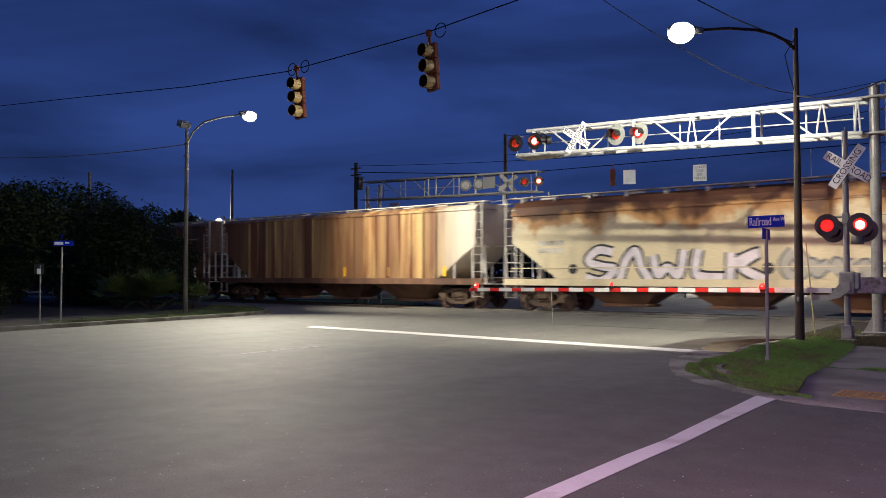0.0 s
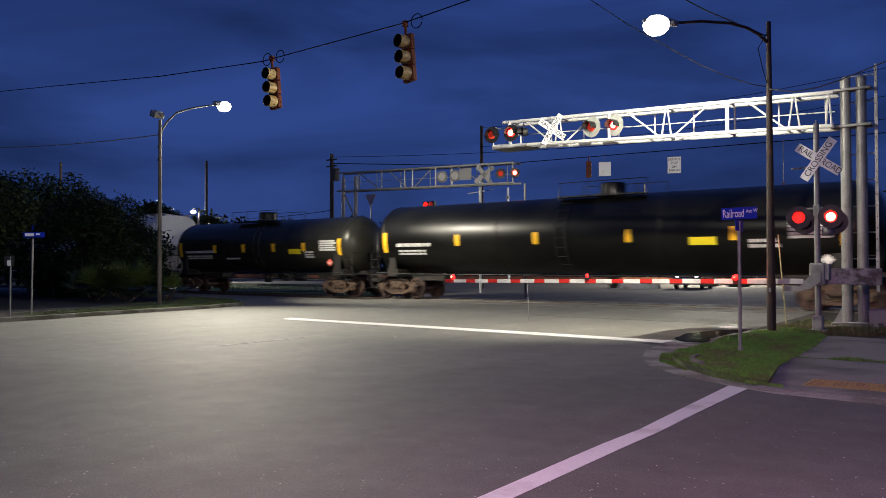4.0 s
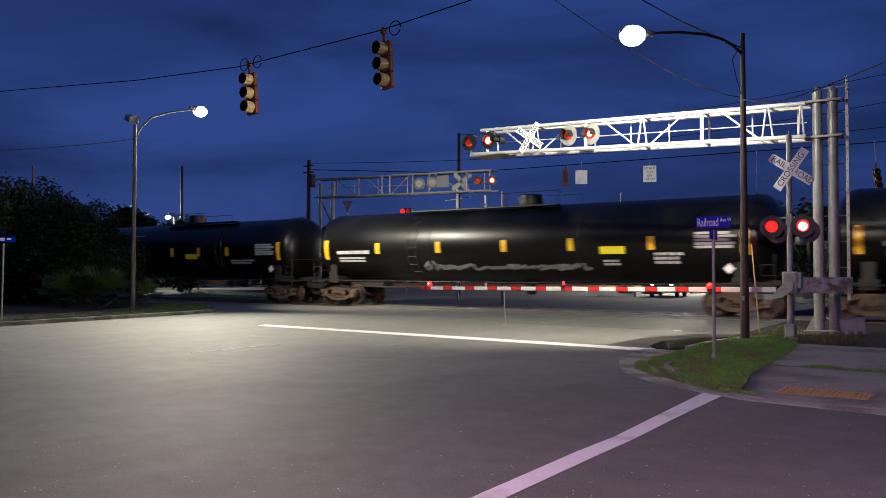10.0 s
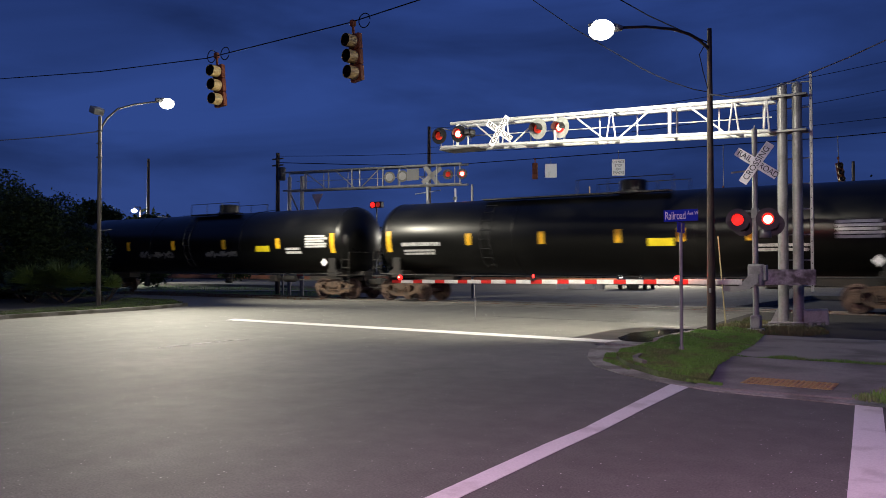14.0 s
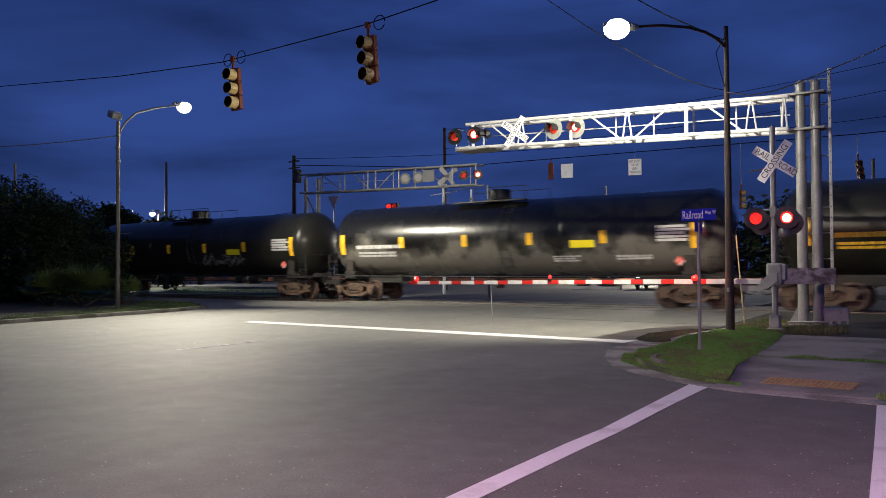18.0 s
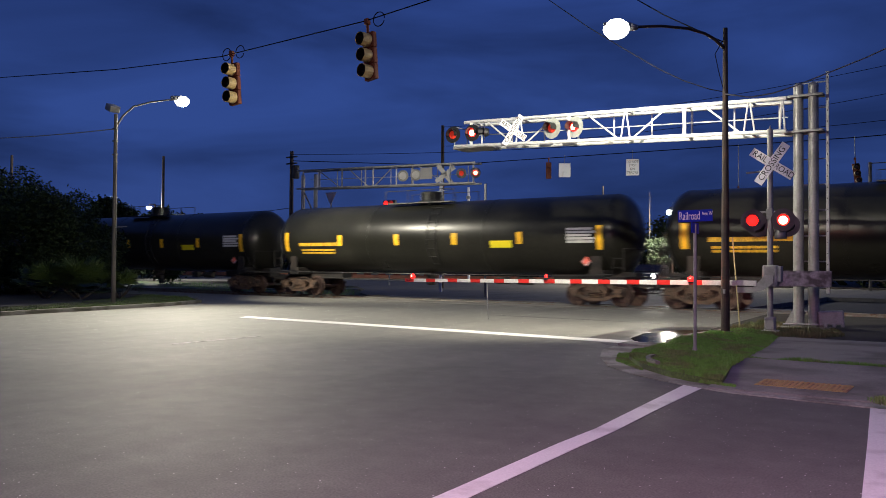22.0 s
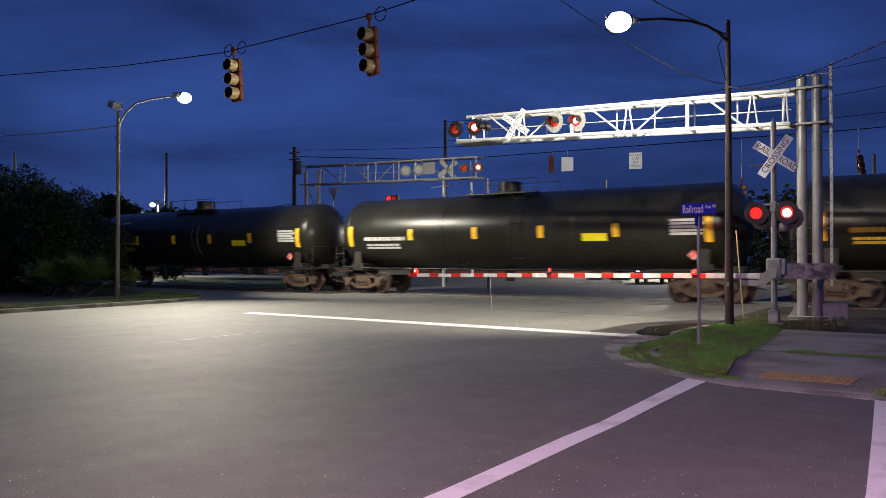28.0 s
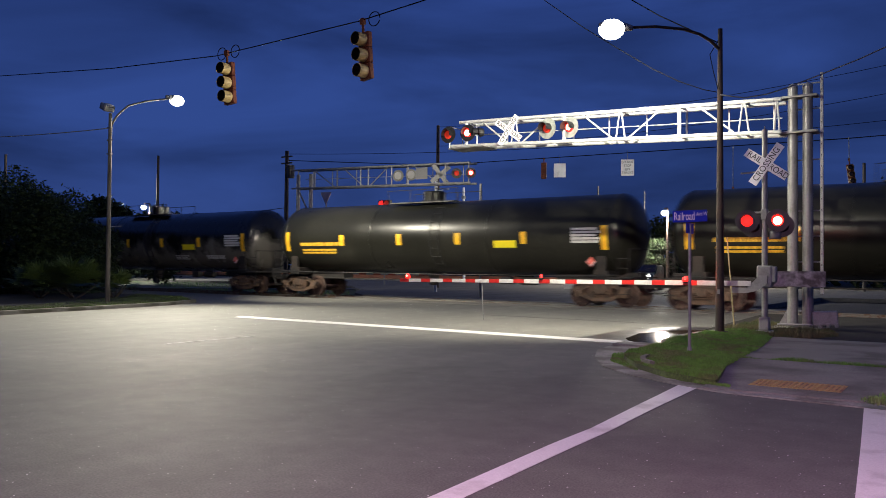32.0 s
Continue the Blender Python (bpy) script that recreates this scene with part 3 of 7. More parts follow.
def blades(name, poly, count, z, low, high, material, label):
    xs, ys = [p[0] for p in poly], [p[1] for p in poly]
    vs, fs = [], []
    while count > 0:
        x, y = random.uniform(min(xs), max(xs)), random.uniform(min(ys), max(ys))
        if not inside(x, y, poly):
            continue
        count -= 1
        clump = .5 + noise.noise(Vector((x * 1.7, y * 1.7, 0)))
        h = random.uniform(low, high) * (.45 + clump)
        a, b = random.uniform(0, 6.28), random.uniform(-.6, .6)
        w = random.uniform(.003, .007)
        dx, dy = math.cos(a) * w, math.sin(a) * w
        lx, ly = math.cos(a + 1.57) * h * b, math.sin(a + 1.57) * h * b
        k = len(vs)
        vs += [(x - dx, y - dy, z), (x + dx, y + dy, z), (x + dx * .7 + lx * .4, y + dy * .7 + ly * .4, z + h * .6), (x - dx * .7 + lx * .4, y - dy * .7 + ly * .4, z + h * .6), (x + lx, y + ly, z + h)]
        fs += [(k, k + 1, k + 2, k + 3), (k + 3, k + 2, k + 4)]
    me = bpy.data.meshes.new(name)
    me.from_pydata(vs, [], fs)
    me.materials.append(material)
    return tagged(new(name, me), label, "grass", kind="stuff")


blades("grass_blades", G_POLY, 75000, .085, .025, .065, grass_mat, "tufted green grass on the corner")
blades("grass_blades", [(-4.5, 11.5), (-4.75, 12.6), (-5.2, 14.3), (-5.75, 13.6), (-5.3, 12.4)], 6000, .01, .015, .045, grass_mat, "grass spilling over the gutter")
blades("grass_blades", [(-3.9, 13.46), (4, 13.46), (4, 13.62), (-3.9, 13.62)], 12000, .07, .03, .08, grass_mat, "weeds in a footpath joint")
blades("grass_blades", [(-2.9, 10.52), (-3.4, 10.66), (-3.4, 10.8), (-2.9, 10.62)], 700, .03, .015, .05, grass_mat, "grass along the kerb")
blades("grass_blades", [(-.6, 10.35), (3, 10.35), (3, 10.8), (-.6, 10.75)], 1500, .05, .015, .06, grass_mat, "grass tuft beside the ramp")
blades("grass_blades", [(-1.35, 10.05), (-1.18, 9.75), (.6, 9.8), (1.5, 12), (1.0, 14.6), (-1.35, 14.4), (-1.1, 12.0), (-.95, 11.2)], 22000, .09, .03, .085, grass_mat, "rough grass along the footpath edge")
blades("grass_blades", [(-3.75, 12.9), (-3.35, 10.75), (-3.1, 10.66), (-3.4, 12.0), (-3.5, 13.4), (-3.68, 15.5), (-4.05, 18), (-4.4, 18)], 6000, .08, .03, .08, grass_mat, "grass creeping over the footpath edge")
blades("weeds", [(-5.6, 19.2), (-4.5, 18.1), (-3.4, 18.1), (-3.0, 19.3), (-3.4, 21), (-5.6, 23)], 9000, .07, .03, .11, paint("dry_weeds", (.09, .075, .03), .8, var=.3, bump=0, col2=(.05, .07, .02)), "dry weeds round the mast foot")
blades("grass_blades", [(-24.25, 12), (-24.6, 15.7), (-25.1, 18.3), (-26.4, 20.4), (-30, 22), (-32, 22.2), (-30, 20), (-27.5, 16), (-25.2, 11)], 9000, .1, .02, .07, lawn, "patchy grass behind the west kerb")
blades("grass_blades", [(-24.25, 11.5), (-24.62, 15.7), (-25.12, 18.35), (-26.2, 20.5), (-28.3, 21.8), (-32, 22.5), (-32, 22.0), (-28.6, 21.3), (-26.7, 20.2), (-25.6, 18.2), (-25.1, 15.7), (-24.6, 11.3)], 9000, .1, .02, .08, lawn, "green grass hanging over the west kerb")
blades("grass_blades", [(-45, 31.9), (-27.6, 31.9), (-29.8, 34), (-38.5, 43.6), (-60, 45)], 5000, -.2, .1, .35, grass_mat, "rough grass beyond the track")
flat("pavement", [(-54, 32.4), (-48, 31.9), (-44, 34.4), (-35.5, 41.2), (-37, 42.2), (-45, 35.8)], -.2, -.1, concrete, "pale strip of footpath beyond the track", "pavement")
flat("grass", [(-90, 31.75), (-27.2, 31.75), (-29.5, 34), (-33, 38.4), (-38, 43.4), (-46, 46.4), (-90, 47)], -.21, -.19, turf, "dark grass beyond the railway", "grass")


# ---- street lamps ----
def street_lamp(x, y, top, head, arm, pole_mat, label, r0, r1):
    """arm: (share of the way to the head, height) along the arm; the head hangs at its end."""
    lamp = thing("street_lamp", pose(x, y, .05), label, "street lamp")
    part("pole", rod(bmesh.new(), (0, 0, 0), (0, 0, top - .05), r0, r1, 14), pole_mat, lamp)
    dx, dy, hz = head[0] - x, head[1] - y, head[2] - .05
    bm = bmesh.new()
    tube(bm, [(dx * k, dy * k, z - .05) for k, z in arm], .04, 8, .03)
    part("arm", bm, pole_mat, lamp, smooth=True)
    u = Vector((dx, dy, 0)).normalized()
    c = Vector((dx, dy, hz))
    bm = bmesh.new()
    for k, (a, b, r) in enumerate(((-.5, -.3, .06), (-.3, -.1, .1), (-.1, .16, .125), (.16, .3, .09))):
        rod(bm, c + u * a + Vector((0, 0, .15)), c + u * b + Vector((0, 0, .15)), r, (.1, .125, .09, .03)[k], 12)
    part("head", bm, galv, lamp, "grey die-cast lamp head", smooth=True)
    # wider than the true lens: the lamp's glare is built into its shape
    bm = bmesh.new()
    lathe(bm, [(-.13, .1), (-.1, .18), (-.02, .26), (.08, .285), (.17, .26), (.25, .16)], 20, tuple(c))
    part("lens", bm, lamp_glass, lamp, "glowing glass lens, widened to stand for its glare", smooth=True)
    bm = bmesh.new()
    box(bm, -r0 * 1.5, r0 * 1.5, -r0 * 1.5, r0 * 1.5, 0, .06, .015)
    part("base_plate", bm, pole_mat, lamp)
    return lamp


west_lamp = street_lamp(-26.71, 17.25, 6.95, WEST_HEAD, [(.0, 6.4), (.04, 6.65), (.1, 6.93), (.25, 7.34), (.5, 7.62), (.75, 7.82), (.9, 7.92)], grey_pole, "grey street lamp on a tall pole over a curved arm", .085, .06)
bm = bmesh.new()
box(bm, -.42, -.06, -.2, .2, 6.92, 7.16, .03)
bm.transform(Matrix.Translation((0, 0, 7.0)) @ pose(0, 0, 0, 0, 24, 0) @ Matrix.Translation((0, 0, -7.0)))
part("photocell", bm, galv, west_lamp, "old grey floodlight at the pole top", smooth=True)
bm = bmesh.new()
rod(bm, (0, 0, 2.77), (.62, .1, 2.8), .012)
part("bracket", bm, galv, west_lamp)
for z in (6.35, 5.9, 5.4):
    part("clamp", box(bmesh.new(), -.13, .1, -.05, .05, z, z + .05), galv, west_lamp)
east_lamp = street_lamp(-5.32, 18.57, 6.93, EAST_HEAD, [(.0, 6.45), (.04, 6.53), (.1, 6.65), (.2, 6.76), (.35, 6.83), (.6, 6.82), (.8, 6.75), (.93, 6.7)], rusty_pole, "dark brown street lamp with an arched arm", .1, .05)
bm = bmesh.new()
tube(bm, [(-.02, -.08, 6.6), (-.2, -.1, 6.3), (-.12, -.1, 5.9), (-.02, -.09, 5.5)], .01, 6)
part("cable_loop", bm, wire_mat, east_lamp)
bm = bmesh.new()
box(bm, -.02, .03, -.12, -.1, .9, 1.0)
part("tag", bm, galv, east_lamp)


# unseen lamp post and pink board, added to carry the lights behind the camera
unseen_near_lamp = street_lamp(-15.6, -3.5, 8.1, (-13.0, -3.5, 8.3), [(0, 7.7), (.08, 7.95), (.27, 8.2), (.54, 8.38), (.88, 8.45)], grey_pole, "unseen grey street lamp added behind the camera", .09, .06)
unseen_near_lamp.matrix_basis = pose(-15.6, -3.5, 0)
lit_board = thing("shop_sign", pose(1.3, -1.42, 0), "unseen board with a glowing pink face, added on a steel post", "shop sign")
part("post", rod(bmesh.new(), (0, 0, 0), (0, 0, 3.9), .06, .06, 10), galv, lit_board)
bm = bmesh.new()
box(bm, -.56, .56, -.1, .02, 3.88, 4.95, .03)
part("cabinet", bm, black_paint, lit_board, "dark cabinet of the added board", pose(0, 0, 0, 0, 0, 20))
part("face", box(bmesh.new(), -.5, .5, .022, .03, 3.94, 4.89), glow("board_pink", (1.0, .44, .8), 1.5), lit_board, "glowing pink face", pose(0, 0, 0, 0, 0, 20))


# ---- traffic signals on a span wire ----
def wire(name, pts, r, label, sag=0.0, material=wire_mat):
    full = []
    for a, b in zip(pts, pts[1:]):
        for k in range(12):
            s = k / 12
            full.append([a[i] + (b[i] - a[i]) * s for i in range(3)])
            full[-1][2] -= sag * 4 * s * (1 - s)
    full.append(list(pts[-1]))
    return tagged(part(name, tube(bmesh.new(), full, r, 5), material), label, "cable")


SPAN_Y = 13.1
wire("span_wire", [(-60, SPAN_Y, 10.4), (-26.5, SPAN_Y, 7.46), (-20.3, SPAN_Y, 6.89), (-15.9, SPAN_Y, 6.62), (-11.3, SPAN_Y, 6.72), (-6, SPAN_Y, 7.15), (4, SPAN_Y, 8.4)], .013, "black span wire carrying the traffic signals")


def signal_head(name, top, label, mats, scale=1.0):
    """A three-lens head hung from its top; the lenses look along -y."""
    s = thing(name, pose(0, 0, 0), label, "traffic signal", "three-lens traffic signals")
    bm = bmesh.new()
    rod(bm, (0, 0, -.01), (0, 0, .2), .03)
    box(bm, -.05, .05, -.05, .05, .17, .3, .01)
    part("hanger", bm, signal_paint, s)
    for k in range(3):
        zc = -.17 - k * .34
        bm = bmesh.new()
        box(bm, -.165, .165, -.02, .1, zc - .168, zc + .168, .022)
        body = part("section", bm, signal_paint, s)
        bm = bmesh.new()
        lathe(bm, [(0, .128), (.02, .122), (.035, .09), (.04, .01)], 20, (0, -.025, zc), (0, -1, 0))
        part("lens", bm, mats[k], body)
        # hood: a tube cut away below
        bm = bmesh.new()
        rings = []
        for y, r in ((-.02, .143), (-.25, .138)):
            rings.append([bm.verts.new((r * math.sin(a), y, zc + r * math.cos(a))) for a in [(-3.13 + 6.26 * j / 20) for j in range(21)]])
        for j in range(20):
            bm.faces.new((rings[0][j], rings[0][j + 1], rings[1][j + 1], rings[1][j]))
        bmesh.ops.solidify(bm, geom=bm.faces[:], thickness=.004)
        part("visor", bm, visor_in, body, "hooded yellowish visor")
        bm = bmesh.new()
        rings = []
        for y, r in ((-.02, .135), (-.245, .13)):
            rings.append([bm.verts.new((r * math.sin(a), y, zc + r * math.cos(a))) for a in [(-3.13 + 6.26 * j / 20) for j in range(21)]])
        for j in range(20):
            bm.faces.new((rings[0][j + 1], rings[0][j], rings[1][j], rings[1][j + 1]))
        part("visor_lining", bm, black_paint, body, "matt black visor lining")
    return s


sig = signal_head("traffic_signal", 0, "orange traffic signal, unlit, hanging from a span wire", (dark_lens, dark_lens, dark_lens))
sig.matrix_basis = pose(-11.2, SPAN_Y, 6.46, 0, -5, -8)
sig2 = copy_thing(sig, pose(-15.5, SPAN_Y, 6.4, 0, -5, 3))
for s, dx in ((sig, .3), (sig2, -.2), (sig2, .28)):
    bm = bmesh.new()
    x0, z0 = s.location.x + dx, s.location.z + .24
    tube(bm, [(x0 + .15 * math.cos(a), SPAN_Y, z0 + .15 * math.sin(a)) for a in [k * .33 for k in range(19)]], .011, 5)
    tagged(part("cable_coil", bm, wire_mat), "small coil of spare signal cable on the span wire", "cable coil")

wire("utility_wire", [(-14.9, 19.0, 13.0), (-12.4, 19.2, 10.55), (-10.1, 19.3, 8.6), (-9.0, 19.25, 7.72), (-8.0, 19.1, 7.0), (-7.0, 18.9, 6.3), (-6.3, 18.7, 5.88), (-5.7, 18.6, 5.6), (-5.32, 18.57, 5.48)], .011, "black overhead cable sagging to the lamp pole")
wire("utility_wire", [(-5.3, 18.5, 5.42), (-4.77, 18.5, 5.29), (-4.3, 18.5, 5.32), (-3.85, 18.5, 5.42), (-3.19, 18.5, 5.62), (-2.48, 18.5, 5.84), (3, 18.2, 7.8)], .015, "thin pale overhead cable from the lamp pole", 0, galv)
wire("utility_wire", [(-9.5, 17.2, 9.4), (-6.6, 18.2, 7.35), (-5.33, 18.57, 6.6)], .014, "thin supply cable to the lamp arm")
wire("utility_wire", [(-44, 15.5, 7.4), (-26.75, 17.2, 6.4)], .02, "pale service cable to the lamp pole", .25, ladder_alu)


# ---- signs on posts ----
def board(bm, w, h, t=.004):
    return box(bm, -w / 2, w / 2, -t, t, -h / 2, h / 2, .0015)


post = thing("street_sign", pose(-4.49, 13.89, .06), "blue street name sign on a thin steel post", "street sign")
part("post", rod(bmesh.new(), (0, 0, 0), (0, 0, 2.22), .028, .028, 10), galv, post)
bm = bmesh.new()
lathe(bm, [(0, .06), (.03, .045), (.12, .035)], 10)
part("socket", bm, galv, post)
blade = part("name_plate", board(bmesh.new(), .57, .2), blue_sign, post, "blue name plate", pose(0, 0, 2.36, 0, -1.5, 14))
words("lettering", "Railroad", .2, letter_white, blade, pose(-.09, -.008, -.005, 90), .002, .52)
words("lettering", "Ave W", .095, letter_white, blade, pose(.2, -.008, .03, 90), .002, .66)
bm = bmesh.new()
box(bm, -.006, .006, -.28, .28, -.09, .09, .002)
part("name_plate", bm, blue_sign, post, "blue name plate seen nearly edge-on", pose(0, 0, 2.15, 0, 0, 6))

west_post = thing("street_sign", pose(-24.9, 11.75, .08), "blue street name sign leaning on a thin post", "street sign")
part("post", rod(bmesh.new(), (0, 0, 0), (.05, 0, 2.3), .028, .028, 10), galv, west_post)
bm = bmesh.new()
board(bm, .62, .16)
p = part("name_plate", bm, blue_sign, west_post, "blue name plate", pose(.12, 0, 2.42, 0, 0, 42))
bm = bmesh.new()
box(bm, -.26, .0, -.008, -.005, -.045, .045)
box(bm, .06, .18, -.008, -.005, -.01, .04)
part("lettering", bm, letter_white, p)
bm = bmesh.new()
board(bm, .5, .15)
part("name_plate", bm, blue_sign, west_post, "blue name plate", pose(.04, 0, 2.63, 0, 0, -20))
small = thing("small_sign", pose(-24.25, 10.84, .08), "small grey sign on a low thin post", "street sign")
part("post", rod(bmesh.new(), (0, 0, 0), (0, 0, 1.75), .024, .024, 8), galv, small)
bm = bmesh.new()
board(bm, .28, .3)
part("plate", bm, letter_black, small, m=pose(-.02, -.03, 1.62, 0, 0, 40))
bm = bmesh.new()
board(bm, .11, .16)
part("plate", bm, white_sign, small, "white plate", pose(.02, -.05, 1.56, 0, 0, 40))
stake = tagged(part("marker_stake", rod(bmesh.new(), (-5.66, 21.0, .05), (-5.84, 21.0, 2.3), .02, .016, 6), stake_mat), "slim yellowish marker stake in the weeds", "stake")


# ---- crossing signals ----
def crossbuck(parent, m, k=1.0):
    m = m @ Matrix.Scale(k, 4)
    for n, (txts, ang) in enumerate(((("RAIL", "ROAD"), -35), (("CROSSING",), 55))):
        b = part("crossbuck_board", board(bmesh.new(), 1.22, .23, .005), white_sign, parent, "white crossbuck board", m @ pose(0, -.012 * n, 0, 0, -ang, 0))
        if len(txts) == 2:
            words("lettering", "RAIL", .22, letter_black, b, pose(-.35, -.009, 0, 90), .001, .92)
            words("lettering", "ROAD", .22, letter_black, b, pose(.36, -.009, 0, 90), .001, .88)
        else:
            words("lettering", "CROSSING", .22, letter_black, b, pose(0, -.009, 0, 90), .001, .95)


def flasher(parent, m, lens_mat, core=True):
    m = m @ Matrix.Scale(.85, 4)
    bm = bmesh.new()
    lathe(bm, [(0, .3), (.006, .3)], 28, (0, 0, 0), (0, -1, 0))
    lathe(bm, [(-.16, .05), (-.14, .12), (-.02, .17), (0, .17)], 20, (0, 0, 0), (0, -1, 0))
    f = part("flasher", bm, black_paint, parent, "black round flasher background", m)
    bm = bmesh.new()
    lathe(bm, [(0, .15), (.01, .15), (.012, .125), (.04, .11), (.055, .07), (.06, .01)], 24, (0, -.008, 0), (0, -1, 0))
    part("lens", bm, lens_mat, f, "glowing red lens", smooth=True)
    if core:
        bm = bmesh.new()
        lathe(bm, [(0, .115), (.016, .1), (.024, .01)], 20, (.0, -.055, -.01), (0, -1, 0))
        part("bulb_glare", bm, red_core, f, "white-hot centre of the lit lens")
    bm = bmesh.new()
    o, i = [], []
    for y in (0, -.22):
        o.append([bm.verts.new((.17 * math.sin(a), y - .01, .17 * math.cos(a))) for a in [-1.9 + 3.8 * j / 14 for j in range(15)]])
        i.append([bm.verts.new((.163 * math.sin(a), y - .01, .163 * math.cos(a))) for a in [-1.9 + 3.8 * j / 14 for j in range(15)]])
    for j in range(14):
        bm.faces.new((o[0][j], o[0][j + 1], o[1][j + 1], o[1][j]))
        bm.faces.new((i[0][j + 1], i[0][j], i[1][j], i[1][j + 1]))
        bm.faces.new((o[1][j], o[1][j + 1], i[1][j + 1], i[1][j]))
    part("visor", bm, black_paint, f)
    return f


mast = thing("crossing_signal", pose(-4.52, 19.25, .07), "galvanised crossing signal mast with crossbuck and red flashers", "crossing signal")
part("mast", rod(bmesh.new(), (0, 0, 0), (0, 0, 4.6), .065, .06, 14), galv, mast)
bm = bmesh.new()
box(bm, -.16, .16, -.16, .16, 0, .06, .01)
box(bm, -.11, .11, -.11, .11, .06, .36, .03)
part("junction_base", bm, lilac_paint, mast, "bolted cast base")
for sx in (-1, 1):
    for sz in (.13, .3):
        bm = bmesh.new()
        rod(bm, (sx * .08, -.14, sz), (sx * .08, -.1, sz), .016, n=6)
        part("bolt", bm, galv, mast)
crossbuck(mast, pose(.06, -.09, 3.8, 0, 0, 8), .86)
bm = bmesh.new()
rod(bm, (-.42, -.05, 2.72), (.42, 0, 2.72), .025)
box(bm, -.07, .07, -.07, .07, 2.55, 2.8, .02)
part("crossarm", bm, galv, mast)
flasher(mast, pose(-.35, -.14, 2.53, 0, 0, 12), red_glow, False)
flasher(mast, pose(.3, -.1, 2.53, 0, 0, 12), red_glow)
for x in (-.3, .34):
    flasher(mast, pose(x, .18, 2.42, 0, 0, 192), red_glow, False)
bm = bmesh.new()
lathe(bm, [(0, .13), (.16, .12), (.2, .05)], 14, (.2, .1, 2.12))
part("bell", bm, galv, mast, "round warning bell", smooth=True)
bm = bmesh.new()
rod(bm, (-.5, -.1, 3.62), (.1, 0, 3.66), .02)
part("side_bracket", bm, galv, mast)
bm = bmesh.new()
rod(bm, (0, 0, 4.5), (0, 0, 4.68), .03, .01)
part("finial", bm, galv, mast)

gate = thing("crossing_gate", pose(-4.52, 19.25, .07), "lowered crossing gate arm with red and white stripes", "crossing gate")
bm = bmesh.new()
box(bm, -.1, .22, -.34, -.08, 1.03, 1.52, .04)
box(bm, -.05, .3, -.3, -.1, 1.15, 1.5, .02)
part("mechanism", bm, lilac_paint, gate, "grey gate mechanism housing")
bm = bmesh.new()
slab_pts = [(-.62, 1.02), (-.28, 1.02), (-.02, 1.3), (.15, 1.3), (.15, 1.12), (-.06, .96), (-.3, .9), (-.62, .9)]
a = [bm.verts.new((x, -.4, z)) for x, z in slab_pts]
b = [bm.verts.new((x, -.36, z)) for x, z in slab_pts]
bm.faces.new(a)
bm.faces.new(b[::-1])
skin(bm, a, b)
bmesh.ops.recalc_face_normals(bm, faces=bm.faces)
part("arm_bracket", bm, lilac_paint, gate, "cranked steel arm bracket")
bm = bmesh.new()
box(bm, .1, 1.25, -.08, -.03, 1.05, 1.4, .01)
part("counterweight", bm, plate_steel, gate, "flat steel counterweight plate", pose(0, 0, 0, 0, 0, 14))
# the arm: one bar of alternating sleeves
L0, L1 = -.2, -10.08
pairs = 13
cuts = [L0]
for k in range(pairs):
    cuts += [L0 + (L1 - L0) * (k + .58) / pairs, L0 + (L1 - L0) * (k + 1) / pairs]
for k, (xa, xb) in enumerate(zip(cuts, cuts[1:])):
    s0 = (xa + xb) / 2 / L1
    zc, h = 1.12 - .095 * s0, .058 - .012 * s0
    bm = bmesh.new()
    box(bm, xb, xa, -.42, -.37, zc - h, zc + h, .006)
    red = k % 2 and k > 2
    part("arm_stripe", bm, red_tape if red else white_tape, gate, "red reflective stripe" if red else "white reflective stripe")
for k, x in enumerate((-9.8, -5.45, -1.66)):
    b2 = bmesh.new()
    box(b2, x - .05, x + .05, -.45, -.36, 1.1, 1.17, .01)
    g = part("gate_lamp", b2, black_paint, gate, "small lamp on the gate arm")
    b2 = bmesh.new()
    lathe(b2, [(0, .035), (.03, .09 if k == 2 else .075 if k == 0 else .04), (.1, .08 if k == 2 else .065 if k == 0 else .04), (.14, .02)], 12, (x, -.41, 1.12 if k else 1.08), (0, 0, 1))
    part("lens", b2, red_glow, g, "glowing red lens", smooth=True)
    if k != 1:
        b2 = bmesh.new()
        lathe(b2, [(-.035, .012), (0, .036), (.035, .012)], 12, (x, -.46, 1.19 if k else 1.15), (0, 0, 1))
        part("bulb_glare", b2, red_core, g, "white-hot centre of the lit lens", smooth=True)
part("support_rod", rod(bmesh.new(), (-7.27, -.4, 1.0), (-7.22, -.4, .0), .009, n=6), galv, gate)

